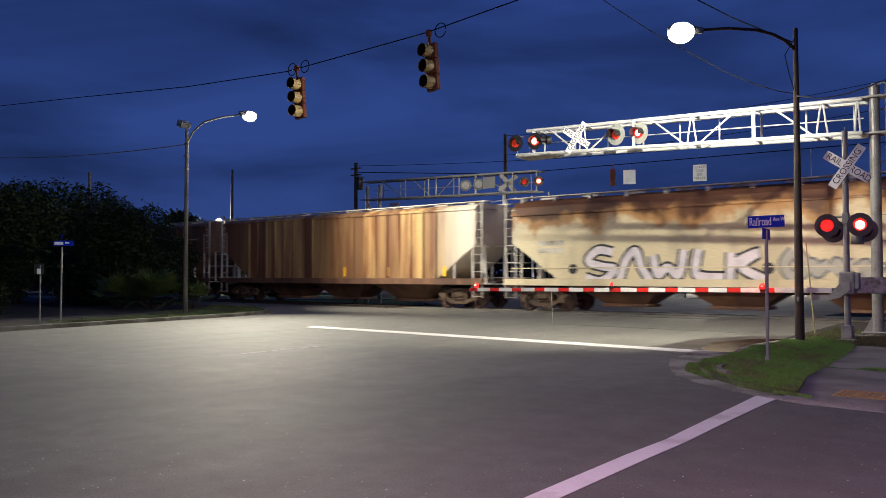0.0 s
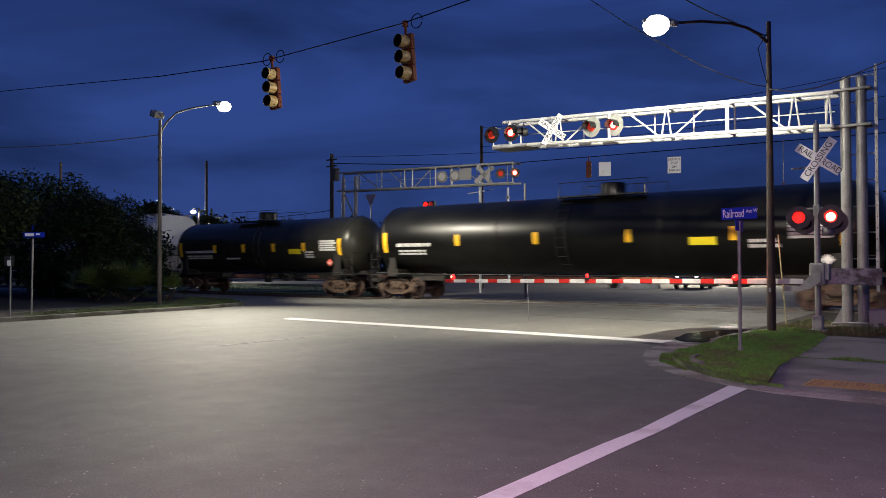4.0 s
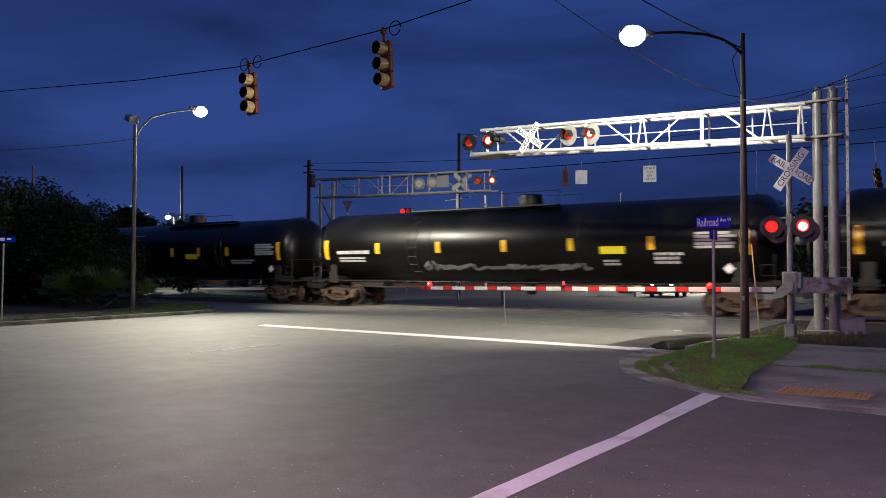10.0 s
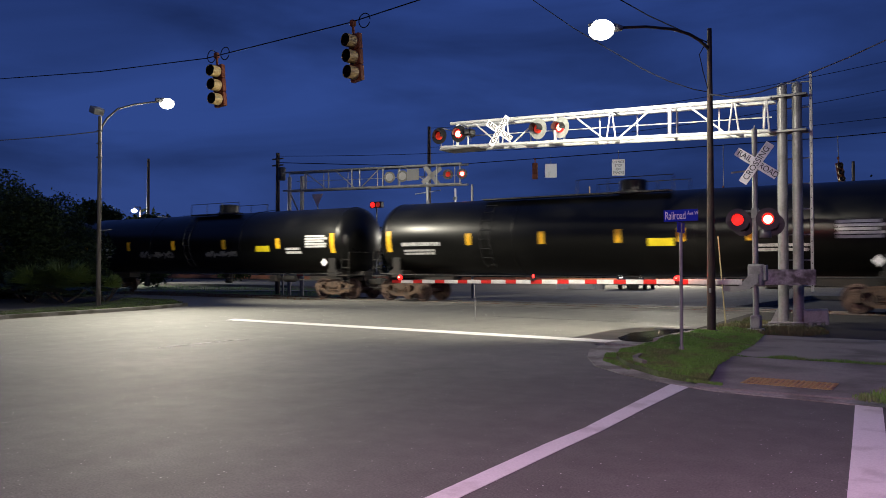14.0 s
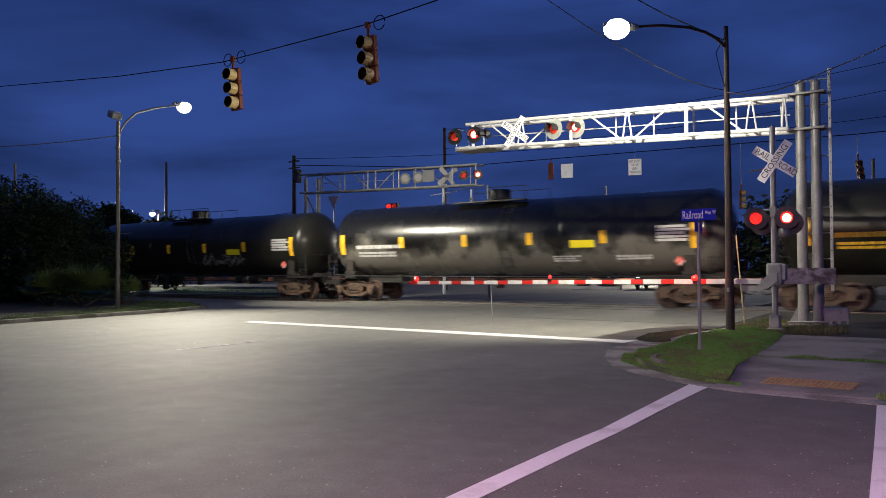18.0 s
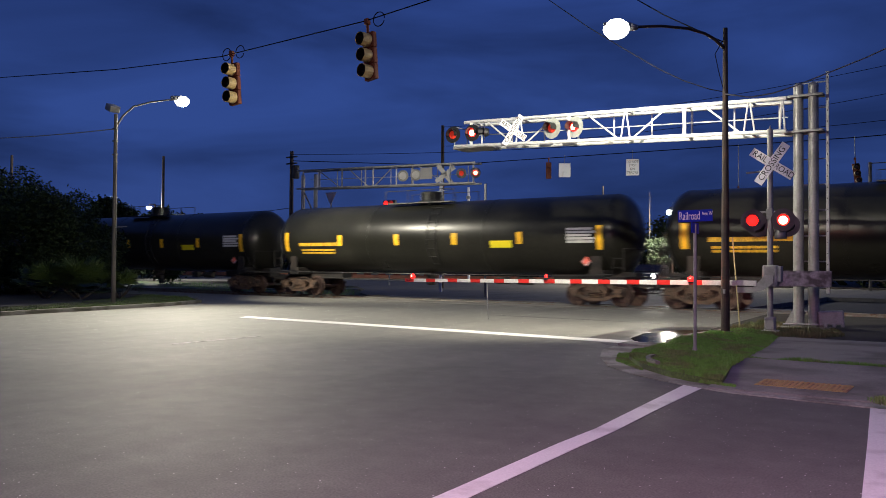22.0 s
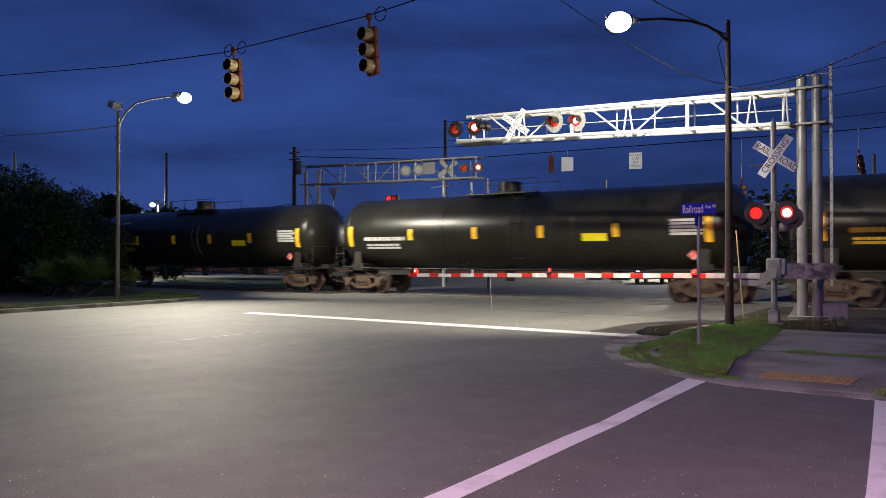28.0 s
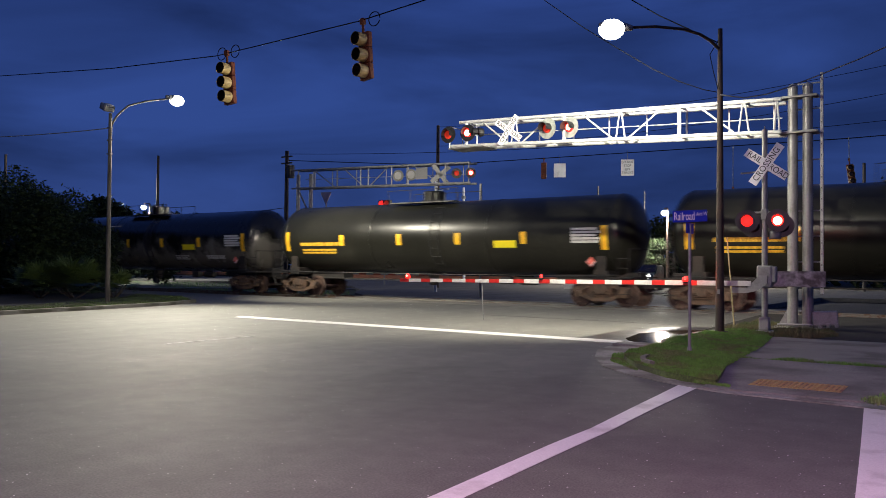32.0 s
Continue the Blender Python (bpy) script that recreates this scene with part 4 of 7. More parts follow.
# cantilever
cant = thing("cantilever_signal", pose(-4.4, 21.1, .07), "bright aluminium cantilever truss with crossing flashers over the street", "cantilever signal")
for x in (.1, .44):
    bm = bmesh.new()
    rod(bm, (x, 0, 0), (x, 0, 5.85), .125, .115, 18)
    lathe(bm, [(5.85, .125), (5.9, .11), (5.96, .03)], 16, (x, 0, 0))
    part("column", bm, galv, cant, "round galvanised column", smooth=False)
bm = bmesh.new()
box(bm, -.35, .8, -.35, .35, 0, .05, .01)
part("base_plate", bm, galv, cant)
for x, s in ((.1, -1), (.44, 1)):
    bm = bmesh.new()
    a = [bm.verts.new((x + s * .1, y, z)) for y, z in ((-.012, .05), (.012, .05), (.012, .5), (-.012, .5))]
    b = [bm.verts.new((x + s * (.34 if z < .1 else .12), y, z)) for y, z in ((-.012, .05), (.012, .05), (.012, .48), (-.012, .48))]
    bm.faces.new(a[::-1])
    bm.faces.new(b)
    skin(bm, a, b)
    bmesh.ops.recalc_face_normals(bm, faces=bm.faces)
    part("gusset", bm, galv, cant)
bm = bmesh.new()
box(bm, .55, 1.1, -.2, .16, .05, .38, .03)
for k in range(3):
    box(bm, .66 + k * .18, .74 + k * .18, -.24, .2, 0, .1, .01)
part("pedestal", bm, lilac_paint, cant, "dented grey foot casting", pose(0, 0, .02, 0, -3, 8))
part("tie_bar", rod(bmesh.new(), (-.15, -.5, .12), (.6, -.3, .13), .022, n=8), ladder_alu, cant)
for z in (5.62, 4.76):
    bm = bmesh.new()
    box(bm, -.2, .68, -.17, .17, z - .03, z + .03, .008)
    part("collar", bm, galv, cant, "bolted column clamp")
# ladder behind the columns
bm = bmesh.new()
box(bm, .695, .765, .12, .16, .85, 6.2, .004)
part("ladder_rail", bm, ladder_alu, cant, "bright channel rail of the ladder")
for k in range(9):
    bm = bmesh.new()
    rod(bm, (.1, .14, 1.0 + k * .62), (.73, .14, 1.0 + k * .62), .018, n=6)
    part("rung", bm, ladder_alu, cant)
for k in range(20):
    part("rail_hole", box(bmesh.new(), .72, .74, .112, .121, 1.0 + k * .265, 1.03 + k * .265), black_paint, cant)
# truss: four chords, posts and diagonals
XT = -9.45
def chord(x, top):
    return (5.56 if top else 4.76) + (.3 if top else .38) * (x / XT)
for y in (-.3, .3):
    for top in (True, False):
        xe = XT if top else XT - .38
        bm = bmesh.new()
        rod(bm, (-.1, y, chord(-.1, top)), (xe, y, chord(xe, top)), .052, n=10)
        part("chord", bm, alu, cant, "bright tubular chord")
HEAVY, PAIRS = (-2.6, -5.9, -9.2), (-.98, -4.22, -7.5)
for x in HEAVY:
    for y, r in ((-.3, .05), (.3, .028)):
        part("post", rod(bmesh.new(), (x, y, chord(x, False)), (x, y, chord(x, True)), r, n=10), alu, cant)
for x in PAIRS:
    # two thin posts that lean together at the top, and a long brace to either side
    for s in (-1, 1):
        part("post", rod(bmesh.new(), (x + s * .13, -.3, chord(x, False)), (x + s * .02, -.3, chord(x, True)), .024, n=8), alu, cant)
        xb = x + s * 1.17
        if xb < -.2:
            part("diagonal", rod(bmesh.new(), (x + s * .2, -.3, chord(x + s * .2, False)), (xb, -.3, chord(xb, True)), .026, n=8), alu, cant)
for s in (-1, 1):
    part("post", rod(bmesh.new(), (-.2 + s * .06, -.3, chord(-.2, False)), (-.2 + s * .01, -.3, chord(-.2, True)), .024, n=8), alu, cant)
for x in (-.4, -1.5, -3.7, -4.8, -7.0, -8.1):
    part("post", rod(bmesh.new(), (x, .3, chord(x, False)), (x, .3, chord(x, True)), .022, n=8), alu, cant)
for x in HEAVY + PAIRS:
    for top in (True, False):
        part("strut", rod(bmesh.new(), (x, -.3, chord(x, top)), (x, .3, chord(x, top)), .03, n=8), alu, cant)
bm = bmesh.new()
rod(bm, (-.2, .3, 5.2), (XT, .3, 5.55), .016, n=6)
part("conduit", bm, alu, cant)
bm = bmesh.new()
box(bm, XT - .35, XT + .9, -.42, .42, chord(XT, False) - .09, chord(XT, False) - .06)
part("walkway", bm, galv, cant, "narrow grated end platform")
bm = bmesh.new()
for p, q in (((XT - .33, -.35, 5.1), (XT - .33, -.35, 5.75)), ((XT - .33, .35, 5.1), (XT - .33, .35, 5.75)), ((XT - .33, -.35, 5.75), (XT - .33, .35, 5.75))):
    rod(bm, p, q, .015, n=6)
part("end_rail", bm, galv, cant)
crossbuck(cant, pose(-7.68, -.38, 5.46, 0, 0, 2), .82)
flasher(cant, pose(-9.8, -.42, 5.5, 0, 0, 6), red_dim, False)
flasher(cant, pose(-9.08, -.42, 5.5, 0, 0, 6), red_glow)
flasher(cant, pose(-8.72, -.3, 5.5, 0, 0, -60), dark_lens, False)
for x, hot in ((-6.4, False), (-5.7, True)):
    bm = bmesh.new()
    lathe(bm, [(0, .3), (.006, .3)], 28, (0, 0, 0), (0, -1, 0))
    f = part("flasher", bm, lilac_paint, cant, "round flasher with a pale back plate", pose(x, -.36, 5.4 - .03 * (x > -6), 0, 0, -12))
    bm = bmesh.new()
    lathe(bm, [(0, .13), (.05, .12), (.06, .02)], 20, (0, -.008, 0), (0, -1, 0))
    part("lens", bm, red_glow if hot else red_dim, f, "red lens, lit" if hot else "dim red lens", smooth=True)
    bm = bmesh.new()
    rows = [[bm.verts.new((r * math.sin(a), y, r * math.cos(a))) for a in [-1.9 + 3.8 * k / 14 for k in range(15)]] for y, r in ((-.01, .16), (-.26, .155), (-.26, .147), (-.01, .15))]
    for a, b in zip(rows, rows[1:] + rows[:1]):
        for k in range(14):
            bm.faces.new((a[k], a[k + 1], b[k + 1], b[k]))
    part("visor", bm, black_paint, f, "black half-round visor")
    if hot:
        bm = bmesh.new()
        lathe(bm, [(0, .09), (.016, .08), (.024, .01)], 16, (.0, -.065, .0), (0, -1, 0))
        part("bulb_glare", bm, red_core, f, "white-hot centre of the lit lens")

# ---- the train ----
def streaked(name, base, stain, edge, level, soft, rough_edge, rough):
    """Paint with a ragged stain above a level (soft > 0: rust from the roof) or below it (soft < 0: dried spill)."""
    m = paint(name, base, rough, var=.12, scale=.8, fine=14, bump=.06, col2=tuple(c * .72 for c in base), amount=.3, stretch=(1, 1, .35))
    n, ln = m.node_tree.nodes, m.node_tree.links
    b = n["Principled BSDF"]
    src = b.inputs["Base Color"].links[0].from_socket
    tc = n["Texture Coordinate"]
    sep = n.new("ShaderNodeSeparateXYZ")
    ln.new(tc.outputs["Object"], sep.inputs[0])
    mp = n.new("ShaderNodeMapping")
    mp.inputs["Scale"].default_value = (.6, .6, .5)
    ln.new(tc.outputs["Object"], mp.inputs["Vector"])
    ns = n.new("ShaderNodeTexNoise")
    ns.inputs["Scale"].default_value, ns.inputs["Detail"].default_value, ns.inputs["Roughness"].default_value = 1.0, 7, .62
    ln.new(mp.outputs[0], ns.inputs["Vector"])
    off = n.new("ShaderNodeMath")
    off.operation, off.inputs[1].default_value, off.inputs[2].default_value = "MULTIPLY_ADD", rough_edge * 3, -rough_edge * 1.5
    ln.new(ns.outputs["Fac"], off.inputs[0])
    add = n.new("ShaderNodeMath")
    add.operation = "ADD"
    ln.new(sep.outputs["Z"], add.inputs[0])
    ln.new(off.outputs[0], add.inputs[1])
    for lo, hi, col in ((level - .5 * abs(soft), level, edge), (level, level + .55 * abs(soft), stain)):
        mr = n.new("ShaderNodeMapRange")
        mr.interpolation_type = "SMOOTHSTEP"
        if soft < 0:
            lo, hi = 2 * level - lo, 2 * level - hi
            mr.inputs["From Min"].default_value, mr.inputs["From Max"].default_value = min(lo, hi), max(lo, hi)
            mr.inputs["To Min"].default_value, mr.inputs["To Max"].default_value = .8, 0
        else:
            mr.inputs["From Min"].default_value, mr.inputs["From Max"].default_value = lo, hi
            mr.inputs["To Max"].default_value = .9
        ln.new(add.outputs[0], mr.inputs["Value"])
        mx = n.new("ShaderNodeMix")
        mx.data_type = "RGBA"
        mx.inputs["B"].default_value = (*col, 1)
        ln.new(src, mx.inputs["A"])
        ln.new(mr.outputs[0], mx.inputs["Factor"])
        src = mx.outputs["Result"]
    ln.new(src, b.inputs["Base Color"])
    return m


tank_black = paint("tank_black", (.0036, .0037, .0034), .33, var=.15, scale=.5, fine=8, bump=.04, dist=.02, col2=(.0075, .0075, .0068), amount=.42, spec=.32)
tank_grey = paint("tank_charcoal", (.0135, .0135, .0108), .3, var=.2, scale=.45, fine=8, bump=.05, dist=.02, col2=(.023, .0225, .018), amount=.45, spec=.27, stretch=(1, 1, .55))
tank_dust = streaked("tank_dusty", (.0065, .0065, .006), (.15, .14, .122), (.045, .042, .037), 2.35, -.8, 1.5, .25)
under = paint("underframe_black", (.01, .009, .0085), .7, var=.3, scale=2, fine=20, bump=.2, col2=(.026, .019, .015), amount=.4)
truck_mat = paint("truck_rust", (.1, .06, .038), .75, var=.3, scale=3, fine=18, bump=.3, col2=(.045, .032, .025), amount=.45)
wheel_mat = paint("wheel_steel", (.11, .07, .055), .55, .4, var=.25, scale=3, fine=18, bump=.15, col2=(.035, .02, .018), amount=.5)
yellow_tape = paint("yellow_reflector", (.85, .48, .02), .4, var=.06, scale=4, fine=40, bump=.02, col2=(.7, .36, .02), amount=.3)
yellow_panel = paint("yellow_panel", (.85, .72, .02), .4, var=.06, scale=4, fine=40, bump=.02)
yellow_letters = paint("yellow_lettering", (.7, .42, .03), .5, var=.15, scale=4, fine=40, bump=0)
stencil = paint("white_stencil", (.55, .55, .54), .5, var=.15, scale=4, fine=30, bump=0)
spray = paint("white_spray", (.22, .22, .215), .6, var=.3, scale=3, fine=20, bump=0)
placard = paint("placard_red", (.7, .12, .08), .5, var=.1, scale=6, fine=30, bump=0, col2=(.7, .6, .6), amount=.4)
hop_white = paint("hopper_white", (.76, .76, .74), .55, var=.08, scale=.6, fine=14, bump=.05, col2=(.6, .58, .53), amount=.35, stretch=(1, 1, .35))
# rust from the roof, its colour deepened for the truss shade up there
hop_cream = streaked("hopper_cream_rust_shade", (.68, .59, .39), (.075, .024, .013), (.42, .2, .06), 3.6, 1.0, 1.35, .6)
hop_tan = paint("hopper_tan_rust", (.46, .3, .125), .65, var=.15, scale=1.5, fine=14, bump=.1, col2=(.2, .085, .035), amount=.55, stretch=(1.4, 1, .12))
# each panel between two ribs has its own tone: browner to one end, pale at the other
n, ln = hop_tan.node_tree.nodes, hop_tan.node_tree.links
src = n["Principled BSDF"].inputs["Base Color"].links[0].from_socket
sx = n.new("ShaderNodeSeparateXYZ")
ln.new(n["Texture Coordinate"].outputs["Object"], sx.inputs[0])
idx = n.new("ShaderNodeMath")
idx.operation, idx.inputs[1].default_value = "SNAP", .75
ln.new(sx.outputs["X"], idx.inputs[0])
wn_ = n.new("ShaderNodeTexWhiteNoise")
wn_.noise_dimensions = "1D"
ln.new(idx.outputs[0], wn_.inputs["W"])
along = n.new("ShaderNodeMath")
along.operation, along.inputs[1].default_value = "MULTIPLY_ADD", -.045
ln.new(idx.outputs[0], along.inputs[0])
ln.new(wn_.outputs["Value"], along.inputs[2])
brown = n.new("ShaderNodeMapRange")
brown.inputs["From Min"].default_value, brown.inputs["From Max"].default_value, brown.inputs["To Max"].default_value = .35, .85, .88
ln.new(along.outputs[0], brown.inputs["Value"])
pale = n.new("ShaderNodeMapRange")
pale.inputs["From Min"].default_value, pale.inputs["From Max"].default_value, pale.inputs["To Max"].default_value = 6.6, 8.3, .85
ln.new(sx.outputs["X"], pale.inputs["Value"])
for fac, col in ((brown, (.13, .055, .027, 1)), (pale, (.66, .62, .53, 1))):
    mx = n.new("ShaderNodeMix")
    mx.data_type = "RGBA"
    mx.inputs["B"].default_value = col
    ln.new(src, mx.inputs["A"])
    ln.new(fac.outputs[0], mx.inputs["Factor"])
    src = mx.outputs["Result"]
ln.new(src, n["Principled BSDF"].inputs["Base Color"])
hop_brown = paint("hopper_brown", (.16, .08, .045), .65, var=.15, scale=1.0, fine=14, bump=.1, col2=(.09, .045, .03), amount=.5, stretch=(1.2, 1, .3))
hop_end = paint("hopper_end_grey", (.58, .56, .52), .6, var=.12, scale=1, fine=14, bump=.08, col2=(.28, .24, .2), amount=.4)
ink = paint("graffiti_ink", (.025, .025, .03), .5, var=.1, bump=0)
ink_grey = paint("graffiti_grey", (.16, .17, .18), .55, var=.1, bump=0)
ink_pale = paint("graffiti_pale", (.42, .4, .36), .55, var=.1, bump=0)
ink_fill = paint("graffiti_fill", (.74, .68, .72), .55, var=.12, scale=2, bump=0, col2=(.6, .56, .6), amount=.5)
fit_metal = paint("fitting_steel", (.035, .035, .035), .5, .3, var=.2, bump=.1)

TR, TZ = 1.56, 2.72


def patch(x0, x1, z0, z1, r=TR + .008, shift=0.0, n=5, zc=TZ):
    """A thin decal bent round the near side of a tank, between two heights."""
    bm = bmesh.new()
    rows = []
    for k in range(n + 1):
        z = z0 + (z1 - z0) * k / n
        a = math.asin(max(-1, min(1, (z - zc) / r)))
        s = shift * (k / n)
        rows.append([bm.verts.new((x0 + s, -rr * math.cos(a), zc + rr * math.sin(a))) for rr in (r, r - .012)] + [bm.verts.new((x1 + s, -rr * math.cos(a), zc + rr * math.sin(a))) for rr in (r - .012, r)])
    for a, b in zip(rows, rows[1:]):
        skin(bm, a, b)
    bm.faces.new(rows[0][::-1])
    bm.faces.new(rows[-1])
    bmesh.ops.recalc_face_normals(bm, faces=bm.faces)
    return bm


def bars(x0, x1, z0, z1, rows, gap=.35, seed=1, chunks=True, r=TR + .008):
    """Unreadable lettering: rows of bars of uneven length."""
    rnd = random.Random(seed)
    bm = bmesh.new()
    h = (z1 - z0) / rows
    for k in range(rows):
        za, zb = z0 + k * h, z0 + (k + 1) * h - h * gap
        x = x0
        end = x1 - (rnd.uniform(0, .25) * (x1 - x0) if rows > 1 else 0)
        while x < end - .05:
            w = min(rnd.uniform(.12, .3) if chunks else end - x, end - x)
            p = patch(x, x + w * (.8 if chunks else 1), za, zb, r, n=2)
            me = bpy.data.meshes.new("tmp")
            p.to_mesh(me)
            p.free()
            bm.from_mesh(me)
            bpy.data.meshes.remove(me)
            x += w
    return bm


def scrawl(x0, x1, z0, z1, seed, turns=7, r=TR + .009, width=.05):
    """A looping spray-paint line."""
    rnd = random.Random(seed)
    bm = bmesh.new()
    pts = []
    n = turns * 8
    for k in range(n + 1):
        s = k / n
        a = s * turns * 2 * math.pi
        pts.append((x0 + (x1 - x0) * (s + .9 / turns * (.5 + .4 * math.sin(k * .31)) * math.sin(a * 1.5 + .7)), z0 + (z1 - z0) * (.5 + .5 * math.sin(a * (1.3 + .4 * math.sin(k * .17))) * rnd.uniform(.5, 1))))
    prev = None
    for k, (x, z) in enumerate(pts):
        q = pts[min(k + 1, n)], pts[max(k - 1, 0)]
        d = Vector((q[0][0] - q[1][0], q[0][1] - q[1][1])).normalized()
        row = []
        for s in (-1, 1):
            xx, zz = x - d.y * s * width, z + d.x * s * width
            a = math.asin(max(-1, min(1, (zz - TZ) / r)))
            row.append(bm.verts.new((xx, -r * math.cos(a), TZ + r * math.sin(a))))
        if prev:
            bm.faces.new((prev[0], prev[1], row[1], row[0]))
        prev = row
    return bm


def truck_meshes():
    out = {}
    bm = bmesh.new()

    def bar(p, q, h, y0=-.07, y1=.07):
        d = Vector((q[0] - p[0], q[1] - p[1])).normalized() * .03
        up = Vector((-d.y, d.x)).normalized() * h / 2
        c = [(p[0] - d.x + up.x, p[1] - d.y + up.y), (q[0] + d.x + up.x, q[1] + d.y + up.y), (q[0] + d.x - up.x, q[1] + d.y - up.y), (p[0] - d.x - up.x, p[1] - d.y - up.y)]
        e0, e1 = [bm.verts.new((x, y0, z)) for x, z in c], [bm.verts.new((x, y1, z)) for x, z in c]
        bm.faces.new(e0)
        bm.faces.new(e1[::-1])
        skin(bm, e0, e1)

    # arched top member, dipping tension member, columns, pedestals
    top_pts = [(-1.12, .62), (-.8, .68), (-.42, .82), (.42, .82), (.8, .68), (1.12, .62)]
    low_pts = [(-1.0, .5), (-.7, .42), (-.38, .27), (.38, .27), (.7, .42), (1.0, .5)]
    for p, q in zip(top_pts, top_pts[1:]):
        bar(p, q, .15)
    for p, q in zip(low_pts, low_pts[1:]):
        bar(p, q, .13, -.06, .06)
    for sx in (-1, 1):
        bar((sx * .37, .3), (sx * .37, .8), .11, -.065, .065)
        box(bm, sx * .89 - .17, sx * .89 + .17, -.085, .085, .36, .66, .02)
    box(bm, -.32, .32, -.1, .1, .6, .74, .02)
    bmesh.ops.recalc_face_normals(bm, faces=bm.faces)
    for x in (-.89, .89):
        lathe(bm, [(0, .13), (.05, .12), (.06, .03)], 12, (x, -.07, .47), (0, -1, 0))
    for x in (-.2, 0, .2):
        for j in range(4):
            lathe(bm, [(.33 + j * .068, .06), (.345 + j * .068, .085), (.37 + j * .068, .085), (.385 + j * .068, .06)], 10, (x, -.03, 0))
    out["frame"] = bm
    bm = bmesh.new()
    for y in (-.7525, .7525):
        lathe(bm, [(-.07, .2), (-.06, .43), (-.055, .49), (-.03, .495), (-.02, .46), (.07, .455), (.072, .38), (.02, .34), (.02, .16), (.09, .14), (.09, .05)], 28, (0, y, 0), (0, -1 if y < 0 else 1, 0))
    rod(bm, (0, -1.0, 0), (0, 1.0, 0), .075, n=12)
    for y in (-.83, .83):
        for k in range(4):
            t = k * math.pi / 2
            rod(bm, (.27 * math.cos(t), y, .27 * math.sin(t)), (.27 * math.cos(t), y + (.015 if y > 0 else -.015), .27 * math.sin(t)), .035, n=8)
    out["wheelset"] = bm
    bm = bmesh.new()
    box(bm, -.2, .2, -1.15, 1.15, .5, .8, .04)
    box(bm, -.75, -.6, -.8, .8, .35, .5, .02)
    box(bm, .6, .75, -.8, .8, .35, .5, .02)
    out["bolster"] = bm
    return out


def running_gear(car, half):
    tm = truck_meshes()
    first = {}
    for sx in (-1, 1):
        c = sx * half
        if not first:
            holder = part("truck", tm["bolster"], truck_mat, car, "rusty cast truck", pose(c, 0, 0))
            f = part("side_frame", tm["frame"], truck_mat, holder, m=pose(0, -1.02, 0))
            w = part("wheelset", tm["wheelset"], wheel_mat, holder, "steel wheels on an axle", pose(-.89, 0, .47))
            first = {"b": holder.data, "f": f.data, "w": w.data}
        else:
            holder = part("truck", first["b"], truck_mat, car, "rusty cast truck", pose(c, 0, 0))
            part("side_frame", first["f"], truck_mat, holder, m=pose(0, -1.02, 0))
            part("wheelset", first["w"], wheel_mat, holder, "steel wheels on an axle", pose(-.89, 0, .47))
        part("side_frame", first["f"], truck_mat, holder, m=pose(0, 1.02, 0, 0, 0, 180))
        part("wheelset", first["w"], wheel_mat, holder, "steel wheels on an axle", pose(.89, 0, .47))


def coupler(car, L):
    for s in (-1, 1):
        bm = bmesh.new()
        box(bm, min(s * (L / 2 - .9), s * (L / 2 - .12)), max(s * (L / 2 - .9), s * (L / 2 - .12)), -.09, .09, .72, .92, .02)
        box(bm, min(s * (L / 2 - .2), s * (L / 2 + .02)), max(s * (L / 2 - .2), s * (L / 2 + .02)), -.16, .16, .66, .98, .05)
        part("coupler", bm, under, car, "knuckle coupler")
        bm = bmesh.new()
        tube(bm, [(s * (L / 2 - .7), -.35, .85), (s * (L / 2 - .4), -.36, .55), (s * (L / 2 - .1), -.3, .5), (s * L / 2, -.2, .62)], .025, 6)
        part("air_hose", bm, under, car)


